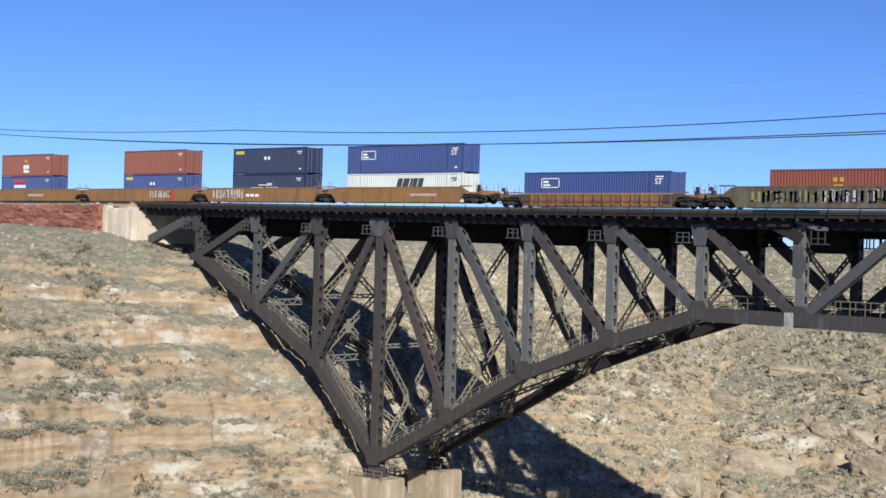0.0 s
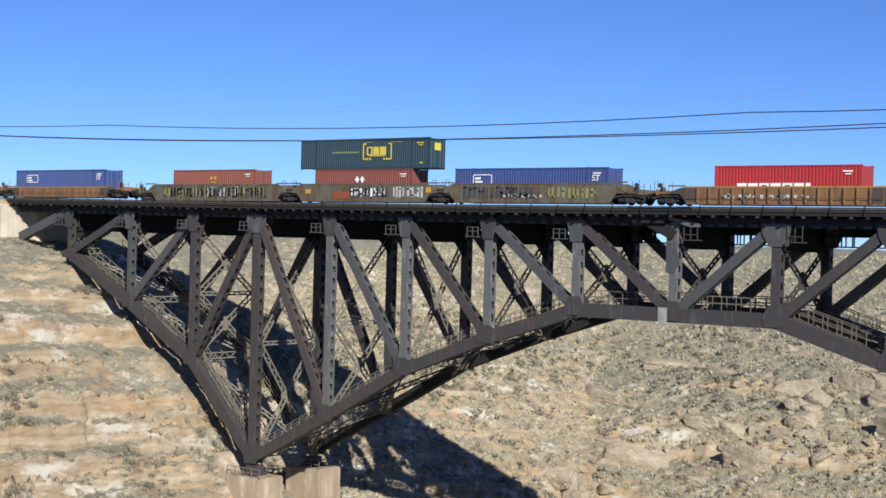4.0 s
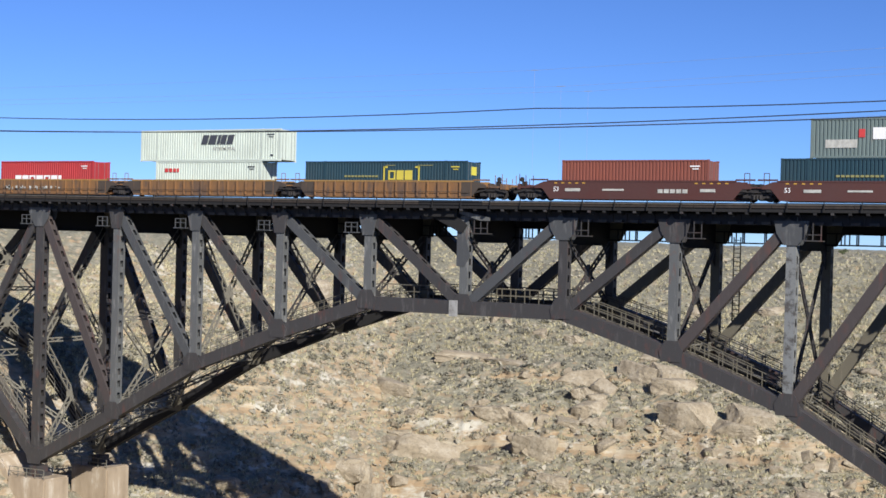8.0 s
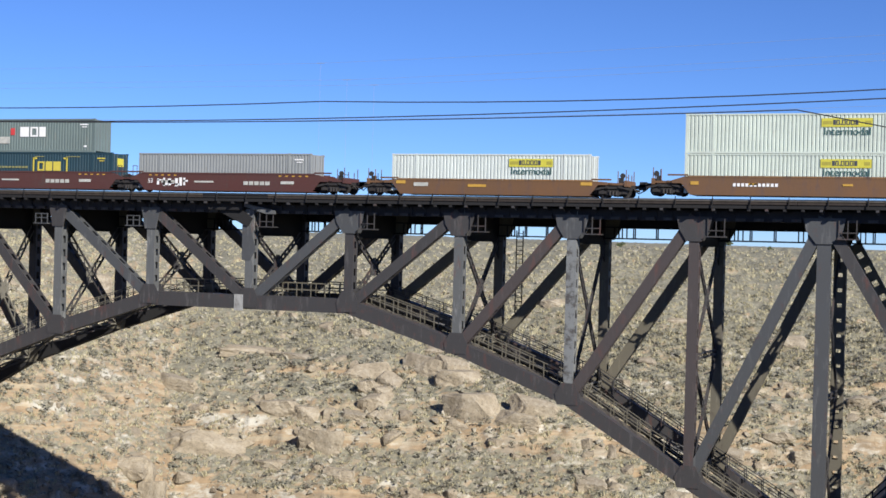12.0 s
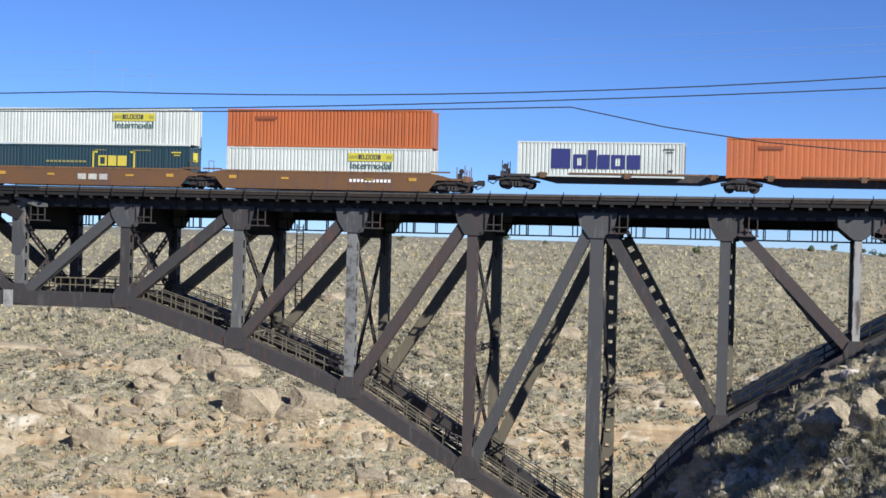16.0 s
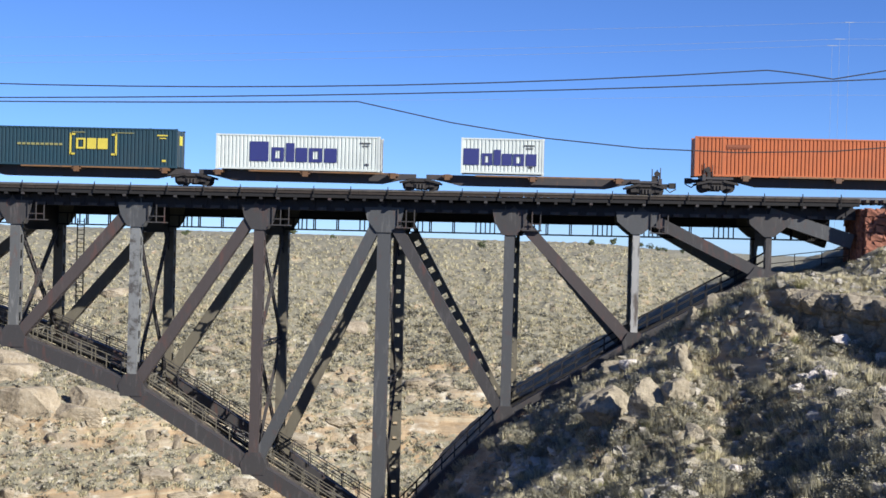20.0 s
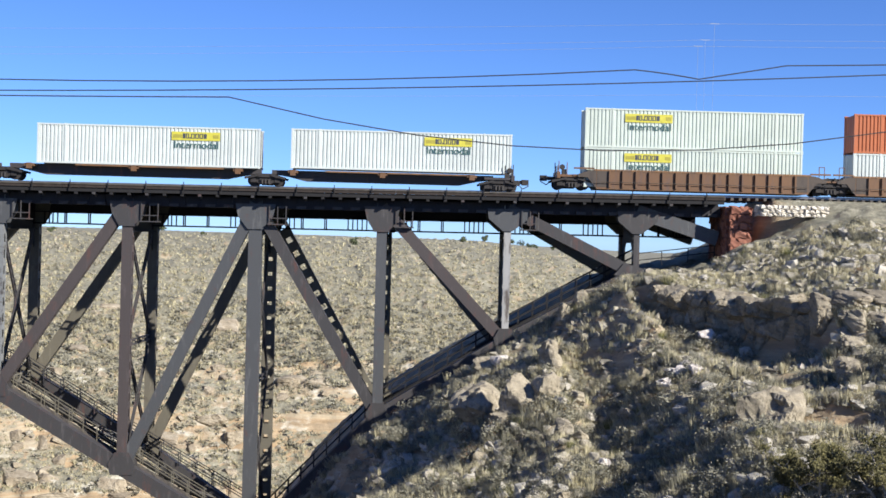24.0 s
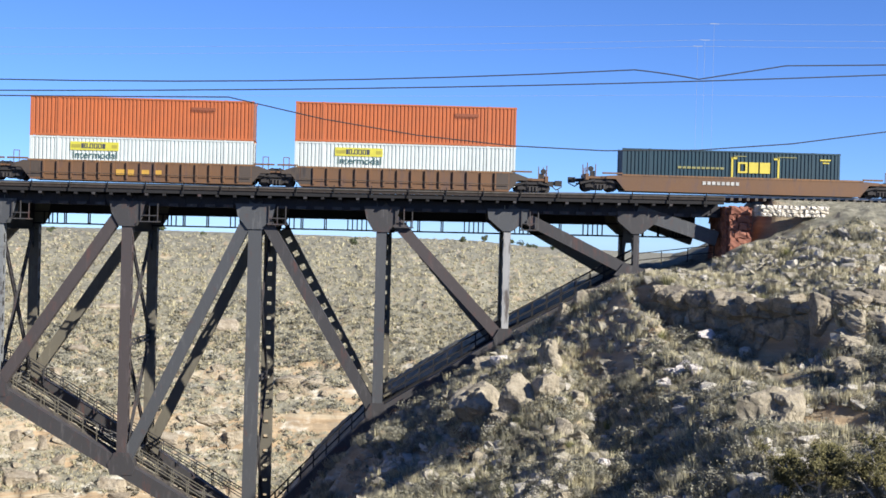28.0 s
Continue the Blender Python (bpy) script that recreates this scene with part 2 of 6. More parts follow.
def beam(bm, a, b, wide, tall, up=(0, 0, 1)):
    """A box from a to b; tall is measured along up, wide across it."""
    a, b = Vector(a), Vector(b)
    d = (b - a).normalized()
    s = d.cross(Vector(up))
    if s.length < 1e-4:
        s = d.cross(Vector((1, 0, 0)))
    s.normalize()
    u = s.cross(d)
    v = []
    for p in (a, b):
        for i, j in ((-1, -1), (1, -1), (1, 1), (-1, 1)):
            v.append(bm.verts.new(p + s * wide / 2 * i + u * tall / 2 * j))
    for q in ((3, 2, 1, 0), (4, 5, 6, 7), (0, 1, 5, 4), (1, 2, 6, 5), (2, 3, 7, 6), (3, 0, 4, 7)):
        bm.faces.new([v[i] for i in q])


def rod(bm, a, b, r, n=8):
    a, b = Vector(a), Vector(b)
    q = (b - a).to_track_quat("Z", "Y")
    rings = [[bm.verts.new(p + q @ Vector((r * math.cos(k * math.tau / n), r * math.sin(k * math.tau / n), 0))) for k in range(n)] for p in (a, b)]
    for k in range(n):
        bm.faces.new((rings[0][k], rings[0][(k + 1) % n], rings[1][(k + 1) % n], rings[1][k]))
    bm.faces.new(rings[0][::-1])
    bm.faces.new(rings[1])


def camber(x):
    """The deck and the track rise a little towards both banks."""
    return 0.38 * min(abs(x) / 80, 1.1) ** 2 - 0.06


# ---- the canyon: one sheet of ground ----
def lattice(ix, iy, seed):
    h = (ix * 374761393 + iy * 668265263 + seed * 974634777) & 0xFFFFFFFF
    h = ((h ^ (h >> 13)) * 1274126177) & 0xFFFFFFFF
    return ((h ^ (h >> 16)) & 0xFFFF) / 65535.0


def vnoise(x, y, scale, seed=0, octaves=4, gain=0.5):
    x, y = np.asarray(x, float) / scale, np.asarray(y, float) / scale
    total, amp, norm = 0.0, 1.0, 0.0
    for o in range(octaves):
        ix, iy = np.floor(x).astype(np.int64), np.floor(y).astype(np.int64)
        fx, fy = x - ix, y - iy
        fx, fy = fx * fx * (3 - 2 * fx), fy * fy * (3 - 2 * fy)
        a, b = lattice(ix, iy, seed + o), lattice(ix + 1, iy, seed + o)
        c, d = lattice(ix, iy + 1, seed + o), lattice(ix + 1, iy + 1, seed + o)
        total = total + amp * ((a + (b - a) * fx) + ((c + (d - c) * fx) - (a + (b - a) * fx)) * fy - 0.5) * 2
        norm += amp
        amp *= gain
        x, y = x * 2.03, y * 2.03
    return total / norm


def terrace(z, step, sharp, phase):
    """Turns a slope into ledges: flat treads and steep risers."""
    k = (z + phase) / step
    i = np.floor(k)
    f = k - i
    g = np.clip((f - 0.5) * sharp + 0.5, 0, 1)
    g = 0.25 * f + 0.75 * g * g * (3 - 2 * g)
    return (i + g) * step - phase


LEFT_X = [-900, -160, -104, -92, -88.5, -84.5, -76, -66, -56, -48.5, -42, -34, -22, 0]
LEFT_Z = [0.6, 0.9, 0.5, 0.1, -0.3, -1.3, -4.4, -10.4, -17.0, -24.3, -30, -40, -48, -50]
RIGHT_X = [0, 20, 34, 43, 49, 55, 64, 68, 71.5, 74, 76, 79, 82, 85, 88, 92, 400]
RIGHT_Z = [-50, -48, -40, -30.0, -20.2, -13.9, -7.9, -5.35, -3.2, -2.3, -2.0, -1.3, 0.0, 2.0, 3.0, 3.3, 3.4]
FAR_D = [-20, 0, 10, 17, 20, 30, 34, 45, 70, 100, 122, 150, 400, 5000]
FAR_Z = [-50, -48, -43, -37, -32, -28, -24, -19.5, -11, -3.4, -0.9, -0.4, -0.6, -12]


def blocky(x, y, level, wide, seed):
    """One value for each block of a rock layer, so that its edge breaks at upright joints."""
    s = (y * 0.83 + x * 0.55) / wide + lattice(level, level * 0, seed) * 7.3
    i = np.floor(s).astype(np.int64)
    j = np.floor(s * 0.37 + 3.1).astype(np.int64)
    return 0.6 * lattice(i, level, seed + 1) + 0.4 * lattice(j, level, seed + 2) - 0.5


RAIL_BED = 3.5


def height(x, y):
    x, y = np.asarray(x, float), np.asarray(y, float)
    wob = vnoise(x, y, 34, 3, 5)
    # western wall of layered rock
    xl = x + 0.10 * np.minimum(y, 30) + 3.6 * wob - 0.0009 * np.clip(-y, 0, 200) ** 2
    zl = np.interp(xl, LEFT_X, LEFT_Z)
    dip = zl + 0.08 * (0.74 * y - 0.67 * (x + 60)) + 0.8 * vnoise(x, y, 42, 11, 3)
    level = np.floor((dip + 60.5) / 3.3).astype(np.int64)
    cliff = np.clip((-1.2 - zl) / 2.5, 0, 1) * np.clip((zl + 46) / 8, 0, 1) * np.clip((24 - y) / 16, 0.2, 1)
    step = 1.9 * blocky(x, y, level, 9.0, 17) + 0.5 * blocky(x, y, level * 3, 3.1, 19)
    zl = np.interp(xl + cliff * step, LEFT_X, LEFT_Z)
    dip = zl + 0.08 * (0.74 * y - 0.67 * (x + 60)) + 0.8 * vnoise(x, y, 42, 11, 3)
    broken = np.clip(0.55 + 1.5 * vnoise(x, y, 17, 15, 4), 0, 1)
    zl = zl + cliff * broken * (terrace(dip, 3.3, 2.5, 0.5 + 1.9 * vnoise(dip, 0 * dip, 5.5, 18, 2) + 1.6 * vnoise(x, y, 26, 12, 3)) - dip)
    dip = zl + 0.08 * (0.74 * y - 0.67 * (x + 60)) + 0.5 * vnoise(x, y, 30, 13, 3)
    zl = zl + cliff * np.clip(0.45 + 1.0 * vnoise(x, y, 9, 16, 3), 0, 0.9) * (terrace(dip, 0.95, 3.0, 0.5 * vnoise(dip, 0 * dip, 2.0, 20, 2) + 0.5 * vnoise(x, y, 12, 22, 3)) - dip)
    zl = zl + (0.3 * cliff + 0.5 * (1 - broken) * np.clip((-1.2 - zl) / 2.5, 0, 1)) * vnoise(x, y, 5, 14, 4)
    # far bank, where the canyon bends behind the bridge
    d = y - (46 + 0.16 * x) + 9 * vnoise(x, y, 70, 21, 3) * np.clip((y - 25) / 30, 0, 1)
    zf = np.interp(d, FAR_D, FAR_Z)
    level = np.floor((zf + 60) / 3.6).astype(np.int64)
    steep = np.clip((-14 - zf) / 6, 0, 1) * np.clip((zf + 47) / 6, 0, 1)
    zf = np.interp(d + steep * 1.3 * blocky(y, x, level, 5.0, 27), FAR_D, FAR_Z)
    zf = zf + steep * (terrace(zf, 3.6, 3.6, 2.6 * vnoise(x, y, 45, 31, 3)) - zf) * np.clip(0.1 + 1.3 * vnoise(x, y, 26, 35, 3), 0, 1)
    zf = zf + np.clip((zf + 46) / 8, 0, 1) * np.clip((-0.5 - zf) / 3, 0, 1) * (1.0 * vnoise(x, y, 12, 41, 4))
    bearing = np.degrees(np.arctan2(x - EYE.x, np.maximum(y - EYE.y, 1)))
    fall = np.clip((bearing - 2.5) / 7, 0, 1)
    zf = zf - np.where(y > 60, fall ** 1.3 * np.interp(y, [60, 150, 400, 3000], [0, 4.2, 6, 16]), 0)
    # eastern bank and the promontory that carries the bridge's end
    xr = x + 2.4 * vnoise(x, y, 15, 51, 4) * np.clip((-y - 3) / 6, 0, 1) * np.clip((76 - x) / 4, 0.2, 1)
    xr = xr + np.clip(66 - xr, 0, 12) * 0.3 * np.clip((-y - 20) / 8, 0, 1)
    zr = np.interp(xr, RIGHT_X, RIGHT_Z) + np.interp(-y, [1, 5, 14], [0.0, 1.2, 1.8]) * np.clip((78 - x) / 5, 0, 1)
    zr = zr + 0.8 * np.exp(-((x - 81) / 2.2) ** 2 - ((y + 4) / 3) ** 2)
    zr = zr + np.where(y < -2, np.interp(x, [70, 77, 82, 90], [0.20, 0.14, 0.15, 0.30]) * (y + 2), 0) * np.clip((x - 30) / 30, 0, 1)
    lip = -12.45 - 1.15 * (x - 74) + 0.5 * vnoise(x, y, 16, 57, 3)
    corner = np.clip((x - 80.6) / 1.2, 0, 1)
    drop = (1 - corner) * np.clip((lip - y) / 0.7, 0, 1) * np.clip((x - 71.2) / 2, 0, 1) + corner * np.clip((-20.3 - y) / 5, 0, 1)
    drop = np.maximum(drop, np.clip((lip - 1.5 - y) / 7, 0, 1) * np.clip((x - 65) / 3, 0, 1) * (1 - corner))
    zr = zr - 2.7 * drop * np.clip((y + 42) / 18, 0, 1)
    lip2 = -34.0 - 0.6 * (x - 72) + 3.5 * vnoise(x, y, 14, 67, 3) + 2.4 * blocky(y, x, np.ones_like(x, dtype=np.int64), 3.0, 68)
    zr = zr - 1.1 * np.clip((lip2 - y) / 0.8, 0, 1) * np.clip((x - 72) / 2, 0, 1)
    zr = zr + np.clip((-y - 3) / 5, 0, 1) * ((0.35 + 0.5 * np.clip((lip - y) / 2, 0, 1)) * vnoise(x, y, 7, 71, 4) + (0.8 * vnoise(x, y, 2.6, 72, 3) + 0.3 * vnoise(x, y, 0.9, 73, 2)) * np.clip((lip - y) / 2, 0.1, 1))
    zr = np.minimum(zr, np.interp(y, [11, 16, 26, 40, 60], [9, 0.5, -8, -28, -60]))
    # the bank under the camera
    r = np.hypot(x - EYE.x, y - EYE.y)
    zn = -1.65 - np.maximum(r - 4, 0) * 0.27
    zn = np.where(y < EYE.y - 6, np.maximum(zn, -1.65 - 0.02 * r), zn)
    z = np.maximum(np.maximum(zl, zf), np.maximum(zr, zn))
    z = np.maximum(z, -50)
    # railway formation on both sides of the bridge
    bank = np.clip((6.4 - np.abs(y - 4.4)) / 2.2, 0, 1)
    off = np.clip((np.abs(x + 3) - 85.0) / 1.6, 0, 1)
    z = z + bank * off * np.maximum(RAIL_BED - z, 0)
    rough = np.clip((r - 20) / 40, 0, 1) * (1 - bank * off)
    coarse = 1 + 0.7 * np.clip((y - 25) / 20, 0, 1)
    return z + rough * coarse * (0.38 * vnoise(x, y, 3.2, 81, 4, 0.65) + 0.22 * vnoise(x, y, 0.9, 91, 2))


def build_ground():
    az = np.concatenate([np.arange(-180, -66, 6.0), np.arange(-66, -17, 0.125), np.arange(-17, 26, 0.115), np.arange(26, 180, 6.0)])
    rad = np.concatenate([[0.0], np.linspace(0.6, 30, 14)[:-1], np.linspace(30, 60, 40)[:-1], np.linspace(60, 118, 190)[:-1], np.linspace(118, 215, 260)[:-1],
                          np.linspace(215, 330, 120)[:-1], np.geomspace(330, 900, 46)[:-1], np.geomspace(900, 4600, 16)])
    a, r = np.meshgrid(np.radians(az), rad)
    x, y = EYE.x + r * np.sin(a), EYE.y + r * np.cos(a)
    z = height(x, y)
    n, k = len(rad), len(az)
    co = np.stack([x, y, z], -1).reshape(-1, 3)
    i, j = np.meshgrid(np.arange(n - 1), np.arange(k), indexing="ij")
    j2 = (j + 1) % k
    quads = np.stack([i * k + j, (i + 1) * k + j, (i + 1) * k + j2, i * k + j2], -1).reshape(-1, 4)
    return grid_mesh("ground", co, quads, GROUND, True)


def grid_mesh(name, co, faces, material, smooth=False):
    """A mesh straight from arrays of corners and faces of one size."""
    me = bpy.data.meshes.new(name)
    m = faces.shape[1]
    me.vertices.add(len(co))
    me.vertices.foreach_set("co", np.ascontiguousarray(co, dtype=np.float32).ravel())
    me.loops.add(faces.size)
    me.loops.foreach_set("vertex_index", faces.astype(np.int32).ravel())
    me.polygons.add(len(faces))
    me.polygons.foreach_set("loop_start", np.arange(0, faces.size, m, dtype=np.int32))
    me.polygons.foreach_set("loop_total", np.full(len(faces), m, dtype=np.int32))
    me.update(calc_edges=True)
    if not smooth:
        me.shade_flat()
    me.materials.append(material)
    return me


ground = tagged(new("ground", build_ground()), "tan layered limestone canyon with scree and dry brush", "ground", kind="structure")
ground.data.flip_normals() if ground.data.polygons[0].normal.z < 0 else None

# ---- the arch bridge ----
NODE_X = [-75.9, -65.6, -55.6, -46.4, -36.6, -27.2, -17.8, -8.65, 0.6, 9.45, 18.65, 27.6, 36.75, 45.9, 55.0, 64.1, 73.5]
LOW_Z = [-2.5, -7.6, -13.1, -22.4, -17.2, -12.0, -8.45, -5.5, -5.5, -5.5, -8.3, -11.65, -17.1, -22.4, -12.95, -7.35, -2.2]
TOP_Z = 2.1
PLATE_Z = 1.75
TRUSS_W = 8.77
REAR_SHIFT = 0.35
REAR_SAG = {13: 0.9, 14: 1.3, 15: 1.2, 16: 0.7}
END_L, END_R = -86.0, 79.6
RAIL_Z = 3.45

bridge = empty("arch_bridge", "dark riveted steel deck arch railway bridge spanning the canyon", "bridge")


def laced_box(bm, a, b, wide, deep, holes=True, pitch=1.15):
    """A built-up member from a to b in a truss plane: two solid webs facing front and back, and the other
    two sides cover plates with a row of openings."""
    a, b = Vector(a), Vector(b)
    d = b - a
    n = d.length
    d.normalize()
    s = Vector((d.z, 0, -d.x))
    for y in (-deep / 2, deep / 2 - 0.05):
        beam(bm, a + Vector((0, y + 0.025, 0)), b + Vector((0, y + 0.025, 0)), 0.05, wide, s)
    for k in (-1, 1):
        o = s * (wide / 2 - 0.03) * k
        if not holes:
            beam(bm, a + o, b + o, deep - 0.1, 0.05, s)
            continue
        for y in (-deep * 0.36, deep * 0.36):
            beam(bm, a + o + Vector((0, y, 0)), b + o + Vector((0, y, 0)), deep * 0.24, 0.05, s)
        m = max(2, round(n / pitch))
        for i in range(m + 1):
            c = a + o + d * (n * i / m)
            beam(bm, c - d * 0.27, c + d * 0.27, deep * 0.5, 0.05, s)


def battened(bm, a, b, wide, deep, plate=0.36, pitch=1.15):
    """Two channels side by side, tied by short plates on the front and the back."""
    a, b = Vector(a), Vector(b)
    d = b - a
    n = d.length
    d.normalize()
    s = Vector((d.z, 0, -d.x))
    for k in (-1, 1):
        o = s * (wide / 2 - 0.03) * k
        beam(bm, a + o, b + o, deep, 0.05, s)
        for y in (-deep / 2, deep / 2):
            p = s * (wide / 2 - 0.14) * k + Vector((0, y, 0))
            beam(bm, a + p, b + p, 0.04, 0.27, s)
    m = max(2, round(n / pitch))
    for i in range(m + 1):
        c = a + d * (n * i / m)
        for y in (-deep / 2 - 0.02, deep / 2 + 0.02):
            beam(bm, c - d * plate + Vector((0, y, 0)), c + d * plate + Vector((0, y, 0)), 0.03, wide - 0.05, s)


def lattice_bar(bm, a, b, size=0.34, pitch=0.8, plates=False):
    """A light laced strut: two angles joined by zigzag bars."""
    a, b = Vector(a), Vector(b)
    d = (b - a).normalized()
    s = Vector((d.z, 0, -d.x)) if abs(d.y) < 0.3 else Vector((0, -d.z, d.y)).normalized()
    for k in (-1, 1):
        beam(bm, a + s * size * k / 2, b + s * size * k / 2, 0.14, 0.12, s)
    m = max(2, round((b - a).length / pitch))
    if plates:
        for i in range(m):
            c = a.lerp(b, (i + 0.5) / m)
            beam(bm, c - d * pitch * 0.22, c + d * pitch * 0.22, 0.05, size, s)
        return
    for i in range(m):
        p, q = a.lerp(b, i / m), a.lerp(b, (i + 1) / m)
        k = 1 if i % 2 else -1
        beam(bm, p + s * size * k / 2, q - s * size * k / 2, 0.06, 0.1, s)


def gusset(bm, outline, y0, y1):
    f = [bm.verts.new((x, y0, z)) for x, z in outline]
    g = [bm.verts.new((x, y1, z)) for x, z in outline]
    bm.faces.new(f)
    bm.faces.new(g[::-1])
    n = len(f)
    for i in range(n):
        bm.faces.new((f[i], g[i], g[(i + 1) % n], f[(i + 1) % n]))


def handrail(bm, a, b, high=1.05, pitch=1.5):
    a, b = Vector(a), Vector(b)
    up = Vector((0, 0, high))
    for k in (0.5, 1.0):
        beam(bm, a + up * k, b + up * k, 0.05, 0.06)
    m = max(1, round((b - a).length / pitch))
    for i in range(m + 1):
        p = a.lerp(b, i / m)
        beam(bm, p, p + up, 0.06, 0.06, (1, 0, 0))


POSTS = {1: STEEL_GREY, 4: STEEL_STREAK, 5: STEEL_STREAK, 6: STEEL_STREAK, 7: STEEL_STREAK, 8: STEEL_STREAK, 10: STEEL_STREAK, 11: STEEL_SPECKLE, 12: STEEL_RED, 13: STEEL_GREY, 14: STEEL_GREY, 15: STEEL_WORN}


def truss(y, shift, mats):
    """One arch truss in the plane y."""
    main, grey = mats
    xs = [x + shift for x in NODE_X]
    low = [Vector((x, y, z - (REAR_SAG.get(i, 0) if y > 1 else 0))) for i, (x, z) in enumerate(zip(xs, LOW_Z))]
    top = [Vector((x, y, TOP_Z)) for x in xs]
    n = len(xs)
    # lower chord from bank to bank
    for i, (a, b) in enumerate(zip(low, low[1:])):
        tall = 1.14 if 6 <= i <= 9 else 0.95 if i > 13 else 1.05
        bm = bmesh.new()
        d = (b - a).normalized()
        laced_box(bm, a - d * 0.2, b + d * 0.2, tall, 0.95, False)
        # western rear chord is near-black: its shade is put into the colour
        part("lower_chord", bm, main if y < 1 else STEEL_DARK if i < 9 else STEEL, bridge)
    # upper chord
    knots = [Vector((END_L + 0.3, y, TOP_Z))] + top + [Vector((END_R, y, TOP_Z))]
    for a, b in zip(knots, knots[1:]):
        bm = bmesh.new()
        drop = 0.0 if y < 1 else 0.27
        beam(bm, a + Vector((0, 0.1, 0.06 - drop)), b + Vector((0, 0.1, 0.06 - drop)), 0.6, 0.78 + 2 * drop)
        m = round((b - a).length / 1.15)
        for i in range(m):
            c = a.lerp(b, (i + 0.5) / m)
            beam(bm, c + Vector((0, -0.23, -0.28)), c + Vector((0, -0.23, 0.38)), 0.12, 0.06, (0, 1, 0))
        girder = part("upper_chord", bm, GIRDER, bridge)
        # short paler pieces imitate sun reaching the flange between bracket shadows
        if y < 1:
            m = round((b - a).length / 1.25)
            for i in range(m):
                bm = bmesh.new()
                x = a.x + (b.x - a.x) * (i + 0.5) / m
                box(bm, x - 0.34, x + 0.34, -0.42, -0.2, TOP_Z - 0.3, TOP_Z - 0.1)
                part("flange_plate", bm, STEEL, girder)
    # verticals
    for i in range(n):
        wide = 0.95 if i in (3, 13) else 0.42 if i in (0, 16) else 0.5 if i in (1, 15) else 0.74
        bm = bmesh.new()
        if y > 1 and i in (13, 14):
            battened(bm, low[i], top[i], wide, 0.7, 0.43)
        else:
            laced_box(bm, low[i], top[i], wide, 0.85, True)
        # western rear posts get a darker steel in place of their shade
        part("vertical", bm, (STEEL if i < 10 else main) if y > 1 else POSTS.get(i, main), bridge)
    # diagonals run down towards the crown in the river span and towards the banks outside
    pairs = []
    for i in range(n - 1):
        if i < 3:
            pairs.append((i + 1, i))
        elif i < 8:
            pairs.append((i, i + 1))
        elif i < 13:
            pairs.append((i + 1, i))
        else:
            pairs.append((i, i + 1))
    for hi, lo in pairs:
        bm = bmesh.new()
        if y > 1 and hi == 13 and lo == 14:
            battened(bm, top[hi], low[lo], 1.0, 0.5)
        else:
            laced_box(bm, top[hi], low[lo], 0.8, 0.8, True)
        # western rear diagonals likewise carry their shade as a darker steel
        part("diagonal", bm, STEEL if y > 1 and hi < 10 else STEEL_RED if y < 1 and (hi, lo) in ((3, 4), (12, 11), (11, 10), (14, 15)) else grey if (hi, lo) in ((6, 7), (13, 12), (2, 1), (4, 5), (9, 8)) else main, bridge)
    for end, node in ((Vector((END_L + 1.0, y, -0.9)), top[0]), (Vector((END_R - 0.2, y, 0.35)), top[16])):
        bm = bmesh.new()
        laced_box(bm, node, end, 0.95, 0.8, False)
        part("end_diagonal", bm, grey, bridge)
    # gusset plates at the panel points
    for i in range(n):
        for face in (-1, 1):
            yy = y + face * 0.5
            w = 1.25 if i in (3, 13) else 1.1 if i > 8 else 0.72
            xm = xs[i]
            rise = 0.35
            out = [(xm - w - 0.2, PLATE_Z + rise), (xm + w + 0.2, PLATE_Z + rise), (xm + w, PLATE_Z - 0.55), (xm + 0.55, PLATE_Z - 1.45), (xm - 0.55, PLATE_Z - 1.45), (xm - w, PLATE_Z - 0.55)]
            if i > 14:
                out = [(xm - 1.5, PLATE_Z + rise), (xm + 1.55, PLATE_Z + rise), (xm + 1.45, PLATE_Z - 0.35), (xm + 0.35, PLATE_Z - 1.2), (xm - 0.35, PLATE_Z - 1.2), (xm - 1.4, PLATE_Z - 0.35)]
            if i != 8:
                bm = bmesh.new()
                gusset(bm, out, yy - 0.03, yy + 0.03)
                part("gusset_plate", bm, grey if i % 2 else main, bridge)
            z = LOW_Z[i]
            k = 0.72 if i >= 14 else 0.85
            out = [(xm - 0.95 * k, z - 0.55 * k), (xm + 0.95 * k, z - 0.55 * k), (xm + 1.15 * k, z + 0.35 * k), (xm + 0.6 * k, z + 1.35 * k), (xm - 0.6 * k, z + 1.35 * k), (xm - 1.15 * k, z + 0.35 * k)]
            if i in (0, 16):
                out = [(xm - 1.6, z - 0.1), (xm + 1.0, z - 0.45), (xm + 1.1, z + 0.25), (xm + 0.3, z + 0.45), (xm - 0.9, z + 0.75)] if i else [(xm - 1.0, z - 0.45), (xm + 1.6, z - 0.6), (xm + 0.9, z + 0.75), (xm - 0.3, z + 0.45), (xm - 1.1, z + 0.25)]
            bm = bmesh.new()
            gusset(bm, out, yy - 0.03, yy + 0.03)
            part("gusset_plate", bm, main, bridge)


truss(0.0, 0.0, (STEEL, STEEL_GREY))
truss(TRUSS_W, REAR_SHIFT, (STEEL_OLIVE, STEEL_OLIVE))

